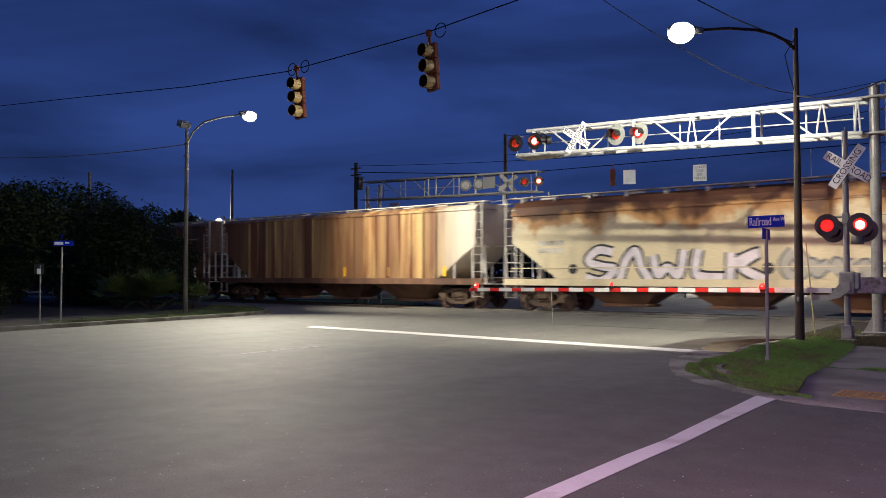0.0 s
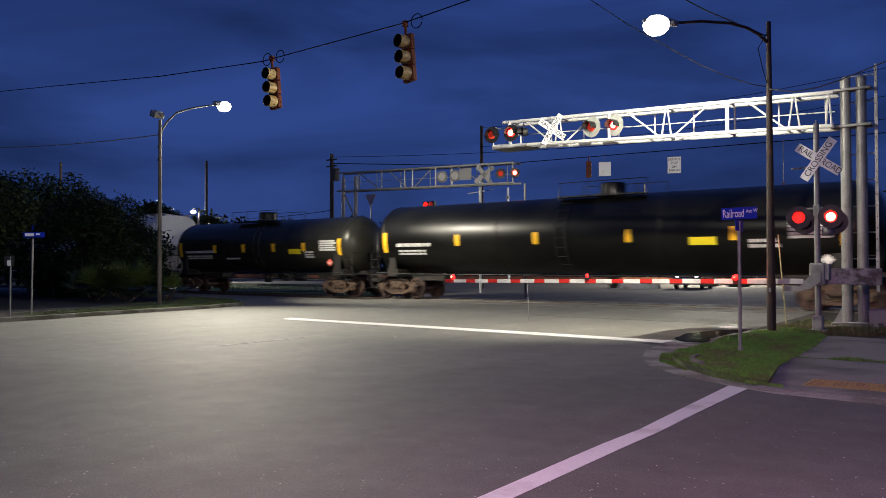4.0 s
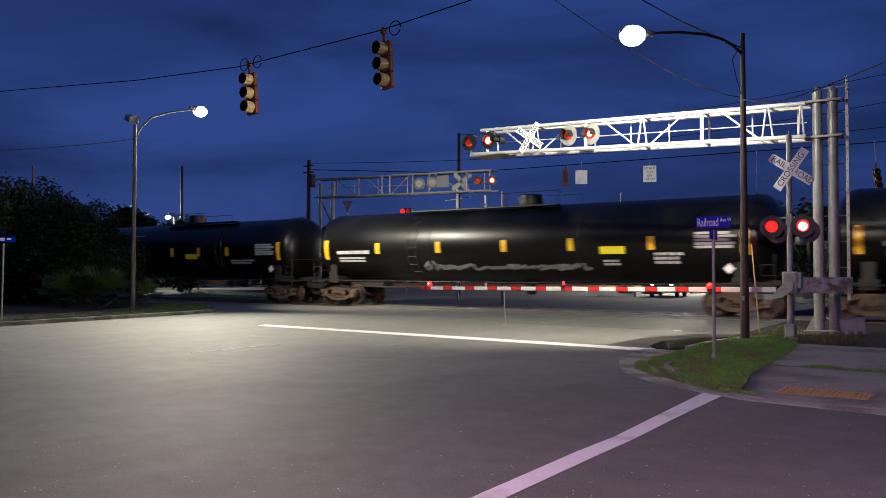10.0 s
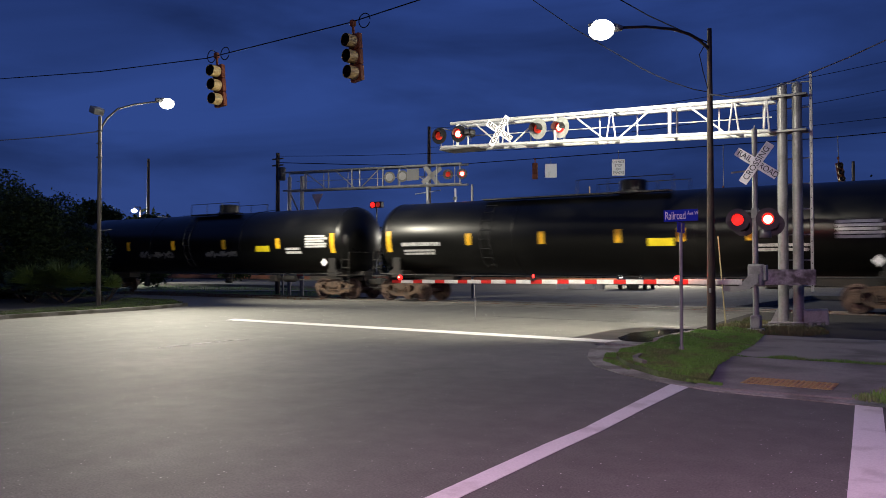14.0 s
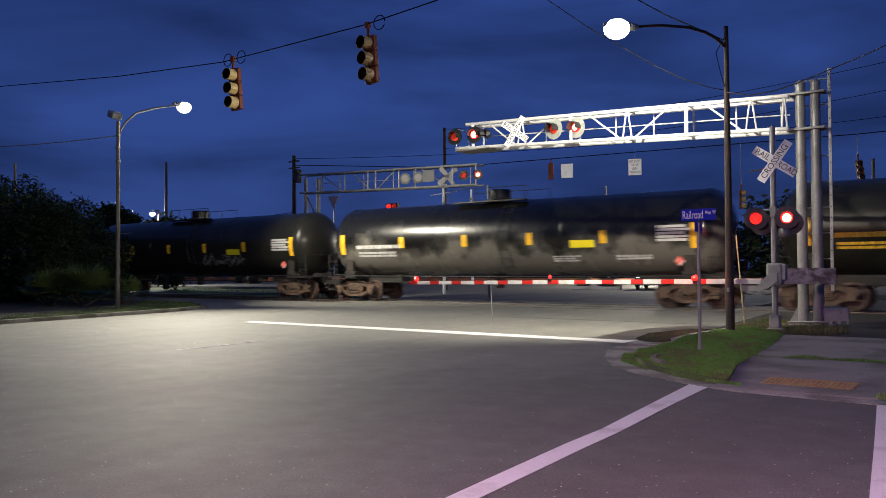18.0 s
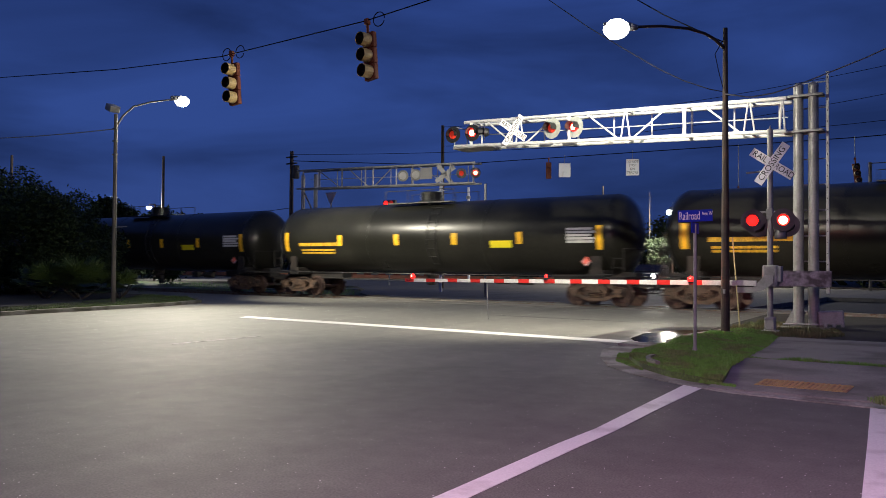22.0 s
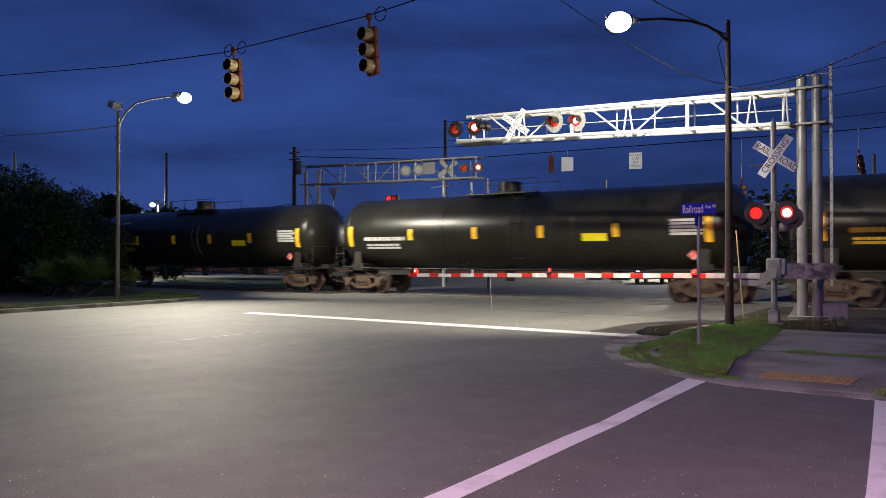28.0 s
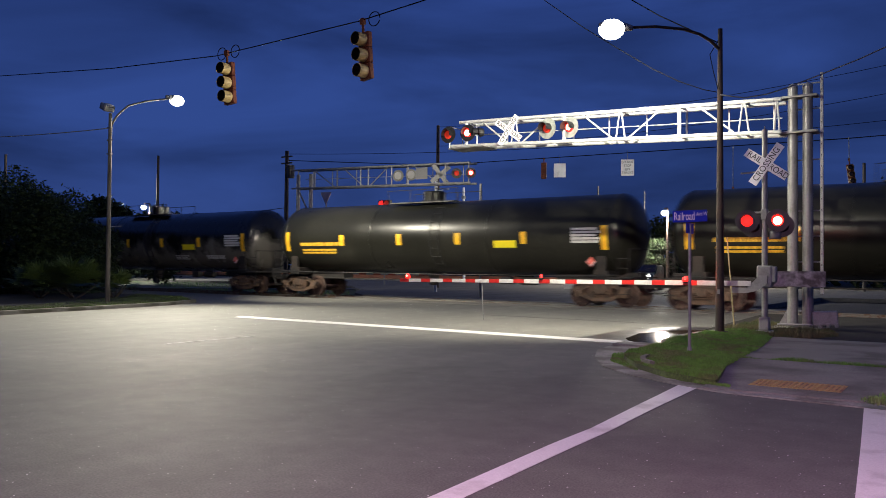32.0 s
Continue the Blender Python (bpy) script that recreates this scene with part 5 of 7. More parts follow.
def tank_car(name, L, material, label, dome_x=0.0, ladder_x=0.0, letters=None, marks=(), panel_x=None, white_panel=None, stripes=(), rect=None, slim=1.0):
    car = thing(name, pose(0, YC, .03), label, "tank car", "tank cars of the train")
    S = L - 1.35
    hd = .8
    prof = [(-S / 2 + hd * (1 - math.cos(a)), TR * math.sin(a)) for a in [math.pi / 2 * k / 8 for k in range(9)]]
    prof += [(-S / 2 + hd + (S - 2 * hd) * k / 10, TR) for k in range(1, 10)]
    prof += [(-x, r) for x, r in prof[8::-1]]
    bm = bmesh.new()
    lathe(bm, prof, 56, (0, 0, TZ), (1, 0, 0))
    tank = part("tank", bm, material, car, smooth=True)
    for x in (-S / 2 + hd + .02, -S / 6, S / 6, S / 2 - hd - .02):
        bm = bmesh.new()
        lathe(bm, [(-.05, TR + .004), (-.04, TR + .012), (.04, TR + .012), (.05, TR + .004)], 56, (x, 0, TZ), (1, 0, 0))
        part("seam_band", bm, material, tank, smooth=True)
    # underframe
    for s in (-1, 1):
        bm = bmesh.new()
        x0, x1 = sorted((s * (L / 2 - .75), s * (L / 2 - 4.2)))
        box(bm, x0, x1, -.35, .35, .82, 1.28, .02)
        part("stub_sill", bm, under, car)
    for s in (-1, 1):
        bm = bmesh.new()
        x0, x1 = sorted((s * (L / 2 - 1.6), s * (L / 2 - 2.2)))
        box(bm, x0, x1, -1.3, 1.3, 1.0, 1.35, .03)
        box(bm, x0 + .1, x1 - .1, -1.32, -1.2, 1.2, 2.1, .02)
        part("saddle", bm, under, car, "bolster saddle")
        bm = bmesh.new()
        x0, x1 = sorted((s * (L / 2 - .7), s * (L / 2 - 1.5)))
        box(bm, x0, x1, -1.5, 1.5, 1.06, 1.12, .01)
        part("end_platform", bm, under, car, "grated end platform")
        bm = bmesh.new()
        xe = s * (L / 2 - .74)
        for y in (-1.45, 1.45):
            rod(bm, (xe, y, .45), (xe, y, 2.15), .018, n=6)
            for z in (.5, .85, 1.45, 1.8):
                rod(bm, (xe, y, z), (xe - s * .42, y, z), .014, n=6)
            rod(bm, (xe - s * .42, y, .45), (xe - s * .42, y, 1.85), .014, n=6)
        rod(bm, (xe, -1.45, 2.15), (xe, 1.45, 2.15), .018, n=6)
        part("end_ladder", bm, under, car, "end grab irons and handrail")
    xs = -L / 2 + .72
    bm = bmesh.new()
    for y in (-.95, -.35):
        rod(bm, (xs, y, 1.1), (xs, y, 2.75), .025, n=6)
    for z in (1.6, 2.2, 2.72):
        rod(bm, (xs, -.95, z), (xs, -.35, z), .02, n=6)
    stand = part("brake_stand", bm, fit_metal, car, "upright frame of the hand brake")
    bm = bmesh.new()
    tube(bm, [(xs - .08, -.65 + .27 * math.cos(a), 2.35 + .27 * math.sin(a)) for a in [k * .349 for k in range(19)]], .016, 6)
    for a in (0, 1.05, 2.09):
        rod(bm, (xs - .08, -.65 - .26 * math.cos(a), 2.35 - .26 * math.sin(a)), (xs - .08, -.65 + .26 * math.cos(a), 2.35 + .26 * math.sin(a)), .012, n=6)
    part("brake_wheel", bm, galv, stand, "round hand-brake wheel")
    for y in (-1.5, 1.5):
        bm = bmesh.new()
        tube(bm, [(-L / 2 + 1.1, y, 1.2), (-L / 2 + 3, y, 1.14), (0, y, 1.12), (L / 2 - 3, y, 1.14), (L / 2 - 1.1, y, 1.2)], .022, 6)
        part("side_handrail", bm, fit_metal, car)
    # bottom outlet and brake gear
    bm = bmesh.new()
    lathe(bm, [(.62, .16), (.7, .2), (.95, .2), (1.2, .3)], 12, (dome_x, 0, 0))
    part("outlet_valve", bm, under, car)
    bm = bmesh.new()
    lathe(bm, [(-.4, .12), (-.35, .16), (.35, .16), (.4, .12)], 12, (L / 2 - 5.3, -.55, .9), (1, 0, 0))
    box(bm, L / 2 - 6.6, L / 2 - 6.1, -.7, -.35, .75, 1.05, .03)
    rod(bm, (-L / 2 + 3, -.4, .85), (L / 2 - 3, -.4, .85), .03, n=6)
    part("brake_gear", bm, under, car)
    # top fittings
    bm = bmesh.new()
    lathe(bm, [(4.2, .62), (4.34, .62), (4.36, .5), (4.72, .5), (4.76, .46), (4.78, .1)], 20, (dome_x, 0, 0))
    part("valve_dome", bm, material, car, "top fittings housing")
    pa, pb = min(dome_x - 1.7, ladder_x - .5), max(dome_x + 1.7, ladder_x + .5)
    for y in (-.75, .75):
        bm = bmesh.new()
        box(bm, pa if y < 0 else dome_x - 1.7, pb if y < 0 else dome_x + 1.7, y - .2, y + .2, 4.2, 4.26, .01)
        part("top_platform", bm, fit_metal, car, "narrow top walkway")
    for y in (-.98, .98):
        bm = bmesh.new()
        for x in (-1.85, -.6, .6, 1.85):
            rod(bm, (dome_x + x, y, 4.1), (dome_x + x, y, 4.78), .016, n=6)
        rod(bm, (dome_x - 1.85, y, 4.78), (dome_x + 1.85, y, 4.78), .016, n=6)
        part("top_rail", bm, fit_metal, car)
    bm = bmesh.new()
    for dx in (-.22, .22):
        tube(bm, [(ladder_x + dx, -(TR + .06) * math.cos(a), TZ + (TR + .06) * math.sin(a)) for a in [-.9 + .2 * k for k in range(10)]], .018, 6)
    for k in range(8):
        a = -.8 + .24 * k
        rod(bm, (ladder_x - .22, -(TR + .06) * math.cos(a), TZ + (TR + .06) * math.sin(a)), (ladder_x + .22, -(TR + .06) * math.cos(a), TZ + (TR + .06) * math.sin(a)), .012, n=6)
    part("side_ladder", bm, fit_metal, car)
    # reflectors and stencils
    e = L / 2 - 1.65
    for s in (-1, 1):
        part("reflector", patch(s * e - .14, s * e + .14, 2.12, 3.02), yellow_tape, tank, "tall yellow reflective strip")
    for x in stripes:
        part("reflector", patch(x - .13, x + .13, 2.36, 2.84), yellow_tape, tank, "yellow reflective strip")
    if rect:
        part("marking_panel", patch(rect[0], rect[1], 2.22, 2.5), yellow_panel, tank, "yellow marking panel")
    if letters:
        x0, x1, lm = letters
        part("lettering", bars(x0, x1, 2.36, 2.6, 1, seed=3), lm, tank)
        part("lettering", bars(x0 + .1, x1 - .2, 2.0, 2.26, 2, seed=4), lm, tank)
    if white_panel:
        part("data_panel", bars(white_panel[0], white_panel[1], 2.38, 2.98, 5, gap=.25, seed=7, chunks=False), stencil, tank, "rows of white stencilled data")
    for x0, x1, z0, z1, rows in marks:
        part("lettering", bars(x0, x1, z0, z1, rows, seed=int(x0 * 10) + 50), stencil, tank)
    pl = bmesh.new()
    px = L / 2 - 2.2
    a = [pl.verts.new((px + dx, -1.5, 1.68 + dz)) for dx, dz in ((0, -.19), (.19, 0), (0, .19), (-.19, 0))]
    b = [pl.verts.new((px + dx, -1.49, 1.68 + dz)) for dx, dz in ((0, -.19), (.19, 0), (0, .19), (-.19, 0))]
    pl.faces.new(a)
    pl.faces.new(b[::-1])
    skin(pl, a, b)
    bmesh.ops.recalc_face_normals(pl, faces=pl.faces)
    part("placard", pl, placard if material is not tank_black else white_sign, car, "diamond hazard placard")
    if slim != 1:
        # a smaller barrel on the same frame
        foot = TZ - TR
        tank.matrix_basis = Matrix.Translation((0, 0, foot)) @ Matrix.Diagonal((1, slim, slim, 1)) @ Matrix.Translation((0, 0, -foot))
        for o in car.children:
            if o.name.split(".")[0] in ("valve_dome", "top_platform", "top_rail"):
                o.matrix_basis = pose(0, 0, -(1 - slim) * 2 * TR)
            elif o.name.startswith("side_ladder"):
                o.matrix_basis = tank.matrix_basis
    running_gear(car, L / 2 - 2.0)
    coupler(car, L)
    return car


def hopper_car(name, L, material, label, ribs=False):
    car = thing(name, pose(0, YC, .03), label, "hopper car", "covered hoppers of the train")
    W = 1.5
    a, b = L / 2 - .95, L / 2 - 3.1
    # body with sloping end sheets
    zt = 4.4 if ribs else 4.0
    prof = [(-a, zt), (-a, 2.8), (-b, 1.3), (b, 1.3), (a, 2.8), (a, zt)]
    bm = bmesh.new()
    p = [bm.verts.new((x, -W, z)) for x, z in prof]
    q = [bm.verts.new((x, W, z)) for x, z in prof]
    bm.faces.new(p)
    bm.faces.new(q[::-1])
    skin(bm, p, q)
    bmesh.ops.recalc_face_normals(bm, faces=bm.faces)
    bmesh.ops.bevel(bm, geom=bm.edges[:], offset=.03, segments=2, affect="EDGES")
    body = part("body", bm, material, car)
    bm = bmesh.new()
    rows = []
    shape = [(-1.52, 3.96), (-1.42, 4.25), (-1.22, 4.45), (-.9, 4.56), (-.45, 4.62), (0, 4.64)]
    if ribs:
        shape = [(y, zt + (z - 4.0) * .36) for y, z in shape]
    shape += [(-y, z) for y, z in shape[-2::-1]]
    for x in (-a - .02, a + .02):
        rows.append([bm.verts.new((x, y, z)) for y, z in shape])
    for k in range(10):
        bm.faces.new((rows[0][k], rows[0][k + 1], rows[1][k + 1], rows[1][k]))
    bm.faces.new(rows[0][::-1])
    bm.faces.new(rows[1])
    bm.faces.new((rows[0][0], rows[1][0], rows[1][10], rows[0][10]))
    bmesh.ops.recalc_face_normals(bm, faces=bm.faces)
    part("roof", bm, material, car, "curved roof with sloping eaves")
    for y in (-1, 1):
        bm = bmesh.new()
        box(bm, -a - .02, a + .02, y * 1.55 - .03, y * 1.55 + .03, zt - .1, zt - .02, .008)
        part("top_chord", bm, material, car)
        bm = bmesh.new()
        box(bm, -L / 2 + .6, L / 2 - .6, y * 1.0 - .2, y * 1.0 + .2, 4.66, 4.7, .005)
        part("running_board", bm, hop_end, car, "pale roof walkway along the edge")
        for k in range(12):
            x = -a + .3 + k * (2 * a - .6) / 11
            part("walkway_bracket", box(bmesh.new(), x - .03, x + .03, y * 1.05 - .16, y * 1.05 + .16, 4.45, 4.66), hop_end, car)
    for k in range(9):
        bm = bmesh.new()
        x = -a + 1 + k * (2 * a - 2) / 8
        box(bm, x - .35, x + .35, -.3, .3, 4.62, 4.74, .02)
        part("hatch", bm, hop_end, car, "roof hatch cover")
    # side sill, end posts, platforms
    for y in (-1, 1):
        bm = bmesh.new()
        box(bm, -L / 2 + .55, L / 2 - .55, y * 1.52 - .05, y * 1.52 + .05, 1.05, 1.32, .01)
        part("side_sill", bm, hop_brown if ribs else material, car)
    if ribs:
        for k in range(19):
            x = -b + .1 + k * (2 * b - .2) / 18
            bm = bmesh.new()
            box(bm, x - .06, x + .06, -1.58, -1.5, 1.32, zt - .08, .015)
            part("side_post", bm, material, body)
            bm = bmesh.new()
            box(bm, x - .06, x + .06, 1.5, 1.58, 1.32, zt - .08, .015)
            part("side_post", bm, material, body)
    else:
        for z in (1.75,):
            bm = bmesh.new()
            box(bm, -a, a, -1.535, -1.5, z - .02, z + .02, .008)
            part("side_seam", bm, material, body)
    for s in (-1, 1):
        bm = bmesh.new()
        x0, x1 = sorted((s * (L / 2 - .6), s * (L / 2 - 2.8)))
        box(bm, x0, x1, -1.5, 1.5, 1.05, 1.1)
        part("end_platform", bm, hop_end, car)
        xe = s * (L / 2 - .62)
        bm = bmesh.new()
        for y in (-1.48, 1.48):
            for xx in (xe, xe - s * .5):
                box(bm, xx - .03, xx + .03, y - .03, y + .03, .5, 4.62 if xx == xe else 3.9)
            for k in range(11):
                rod(bm, (xe, y, .55 + k * .36), (xe - s * .5, y, .55 + k * .36), .014, n=6)
        for z in (1.35, 2.0, 2.7):
            rod(bm, (xe, -1.48, z), (xe, 1.48, z), .02, n=6)
        part("end_ladder", bm, hop_end, car, "end ladder and posts")
        for y in (-.8, .8):
            part("end_brace", rod(bmesh.new(), (xe - s * .3, y, 1.1), (s * (a - .05), y, 2.9), .05, n=8), hop_end, car)
            part("end_brace", rod(bmesh.new(), (s * (L / 2 - 2.2), y * 1.75, 1.1), (s * (L / 2 - 2.2), y * 1.75, 2.15), .05, n=8), hop_end, car)
    bm = bmesh.new()
    box(bm, -L / 2 + .75, L / 2 - .75, -.3, .3, .78, 1.2, .02)
    part("centre_sill", bm, under, car)
    bay = (2 * b - .6) / 3
    for k in range(3):
        xc = -b + .3 + bay * (k + .5)
        bm = bmesh.new()
        top = [bm.verts.new((xc + dx * bay / 2, dy * 1.4, 1.28)) for dx, dy in ((-1, -1), (1, -1), (1, 1), (-1, 1))]
        low = [bm.verts.new((xc + dx * bay / 5, dy * .5, .36)) for dx, dy in ((-1, -1), (1, -1), (1, 1), (-1, 1))]
        skin(bm, top, low)
        bm.faces.new(low)
        bm.faces.new(top[::-1])
        box(bm, xc - bay / 4.5, xc + bay / 4.5, -.6, .6, .24, .36, .02)
        bmesh.ops.recalc_face_normals(bm, faces=bm.faces)
        part("discharge_hopper", bm, hop_brown, car, "tapering discharge hopper")
    running_gear(car, L / 2 - 2.2)
    coupler(car, L)
    return car


def wall_bars(car, x0, x1, z0, z1, rows, material, seed):
    rnd = random.Random(seed)
    bm = bmesh.new()
    h = (z1 - z0) / rows
    for k in range(rows):
        x = x0
        while x < x1 - .1:
            w = rnd.uniform(.12, .26)
            box(bm, x, x + w * .8, -1.515, -1.502, z0 + k * h, z0 + k * h + h * .65)
            x += w
    part("lettering", bm, material, car)


def graffiti(car, x0, x1, z0, z1, seed, order, outline, fill):
    """Fat bubble strokes with dark outlines on a flat side."""
    rnd = random.Random(seed)
    n = len(order)
    shapes = []
    w = (x1 - x0) / n
    for k in range(n):
        cx = x0 + w * (k + .5)
        kind = order[k]
        if kind == 0:
            pts = [(cx + w * .38, z1 - .1), (cx - .1 * w, z1 - .05), (cx - .4 * w, z1 - .45), (cx + .1 * w, (z0 + z1) / 2), (cx + .4 * w, z0 + .45), (cx + .0 * w, z0 + .1), (cx - .45 * w, z0 + .2)]
        elif kind == 1:
            pts = [(cx - .4 * w, z0 + .1), (cx - .15 * w, z1 - .3), (cx + .1 * w, z1 - .1), (cx + .2 * w, z0 + .6), (cx + .45 * w, z0 + .1)]
        elif kind == 2:
            pts = [(cx - .45 * w, z1 - .15), (cx - .25 * w, z0 + .2), (cx, z1 - .6), (cx + .22 * w, z0 + .2), (cx + .45 * w, z1 - .1)]
        elif kind == 4:
            pts = [(cx - .2 * w, z1 - .05), (cx - .25 * w, z0 + .3), (cx - .1 * w, z0 + .12), (cx + .4 * w, z0 + .2)]
        elif kind == 5:
            pts = [(cx, z1 - .1), (cx - .4 * w, (z0 + z1) / 2), (cx, z0 + .15), (cx + .4 * w, (z0 + z1) / 2), (cx, z1 - .1)]
        elif kind == 6:
            pts = [(cx - .4 * w, z0 + .3), (cx - .2 * w, z1 - .5), (cx, z0 + .3), (cx + .25 * w, z1 - .55), (cx + .45 * w, z0 + .45)]
        else:
            pts = [(cx - .35 * w, z1 - .1), (cx - .35 * w, z0 + .15), (cx - .3 * w, (z0 + z1) / 2), (cx + .35 * w, z1 - .2), (cx - .1 * w, (z0 + z1) / 2), (cx + .4 * w, z0 + .1)]
        shapes.append([(x + rnd.uniform(-.08, .08), z + rnd.uniform(-.08, .08)) for x, z in pts])
    for wide, y, material in ((.46, -1.507, outline), (.29, -1.512, fill)):
        bm = bmesh.new()
        for pts in shapes:
            prev = None
            dense = []
            for i in range(len(pts) - 1):
                p0, p1, p2, p3 = pts[max(i - 1, 0)], pts[i], pts[i + 1], pts[min(i + 2, len(pts) - 1)]
                for s in range(6):
                    t = s / 6
                    dense.append(tuple(.5 * (2 * p1[j] + (p2[j] - p0[j]) * t + (2 * p0[j] - 5 * p1[j] + 4 * p2[j] - p3[j]) * t * t + (3 * p1[j] - p0[j] - 3 * p2[j] + p3[j]) * t ** 3) for j in (0, 1)))
            dense.append(pts[-1])
            for i, (x, z) in enumerate(dense):
                qa, qb = dense[min(i + 1, len(dense) - 1)], dense[max(i - 1, 0)]
                d = Vector((qa[0] - qb[0], qa[1] - qb[1]))
                d = d.normalized() if d.length > 0 else Vector((1, 0))
                row = [bm.verts.new((x - d.y * s * wide * .5, y - i * .00002, z + d.x * s * wide * .5)) for s in (-1, 1)]
                if prev:
                    bm.faces.new((prev[0], prev[1], row[1], row[0]))
                prev = row
        part("graffiti", bm, material, car, "spray-painted bubble letters" if material is fill else "dark graffiti outline")
    bm = bmesh.new()
    for c in ((x0 - .5, (z0 + z1) / 2 - .1),):
        lathe(bm, [(0, .2), (.004, .2)], 14, (c[0], -1.507, c[1]), (0, -1, 0))
    part("graffiti", bm, ink, car, "black paint blot")


V_TRAIN = 15.65
marks_r = ((6.0, 8.0, 1.95, 2.2, 2),)
black_a = dict(dome_x=1.2, ladder_x=5.1, letters=(-9.0, -7.0, stencil), stripes=(-5.6, -2.2, 1.0, 3.4, 5.75), rect=(2.2, 3.2), white_panel=(8.0, 9.4), marks=marks_r)
black_l = {**black_a, "dome_x": .8, "ladder_x": -4.8, "rect": (1.9, 2.85), "stripes": (-5.6, -2.3, .8, 3.1, 5.4), "marks": ((5.5, 7.6, 2.0, 2.3, 2),)}
black_b = {**black_a, "dome_x": 1.0, "ladder_x": -.5, "rect": (4.65, 5.6), "stripes": (-5.55, -1.65, 2.35, 6.2), "marks": ((6.7, 7.8, 2.1, 2.45, 2),)}
black_w = {**black_a, "dome_x": .6, "ladder_x": -4.5, "rect": (4.4, 5.4), "stripes": (-6.5, -3.1, .2, 3.2, 6.4), "marks": ((4.5, 5.3, 1.8, 2.05, 2), (6.5, 7.8, 1.85, 2.3, 3))}
grey_a = dict(dome_x=-.6, ladder_x=.5, letters=(-7.3, -4.75, yellow_letters), stripes=(-4.7, -1.4, 1.65, 4.75), rect=(3.4, 4.4), white_panel=(6.8, 8.0), marks=())
short_a = dict(dome_x=-.4, ladder_x=.3, letters=(-6.0, -3.3, stencil), stripes=(-3.3, -.8, 1.65, 3.95), rect=(2.8, 3.7), white_panel=(5.1, 6.3), marks=((-2.4, -1.2, 1.95, 2.1, 1), (4.0, 4.7, 2.0, 2.4, 3)))
# gaps between the cars along the track at the start
GAPS = [-80.0, -60.1, -40.2, -20.3, -.4, 19.8, 36.0, 58.4, 81.7, 104.8, 127.4, 150.3, 173.0, 195.7, 218.3, 235.1, 254.4, 274.4, 294.1, 313.9, 333.3, 352.8, 372.3, 391.9, 411.5, 431.3, 451.1, 470.9, 490.1, 509.7, 529.3]
cars = []
stain_mat = paint("rust_stain", (.62, .5, .28), .6, var=.1, scale=3, bump=0, col2=(.7, .66, .55), amount=.6)


def tank(L, key):
    if key.startswith("black"):
        return tank_car("tank_car", L, tank_black, "black tank car with yellow reflective strips, coupled in the train", **{"black": black_a, "black_l": black_l, "black_b": black_b, "black_w": black_w}[key])
    if key == "short":
        return tank_car("tank_car", L, tank_grey, "short charcoal tank car with white lettering, coupled in the train", slim=.9, **short_a)
    if key == "dusty_short":
        return tank_car("tank_car", L, tank_dust, "short dusty grey tank car, sprayed with graffiti", **short_a)
    if key == "dusty":
        return tank_car("tank_car", L, tank_dust, "dirty black tank car with pale spill stains, coupled in the train", **{**grey_a, "letters": (-7.3, -4.75, stencil), "marks": ((5.2, 6.6, 1.75, 1.95, 2), (2.6, 3.8, 1.7, 1.95, 3))})
    if key == "plain":
        return tank_car("tank_car", L, tank_grey, "charcoal tank car with white lettering, coupled in the train", **{**grey_a, "letters": (-7.3, -5.0, stencil)})
    return tank_car("tank_car", L, tank_grey, "charcoal tank car with yellow lettering, coupled in the train", **grey_a)


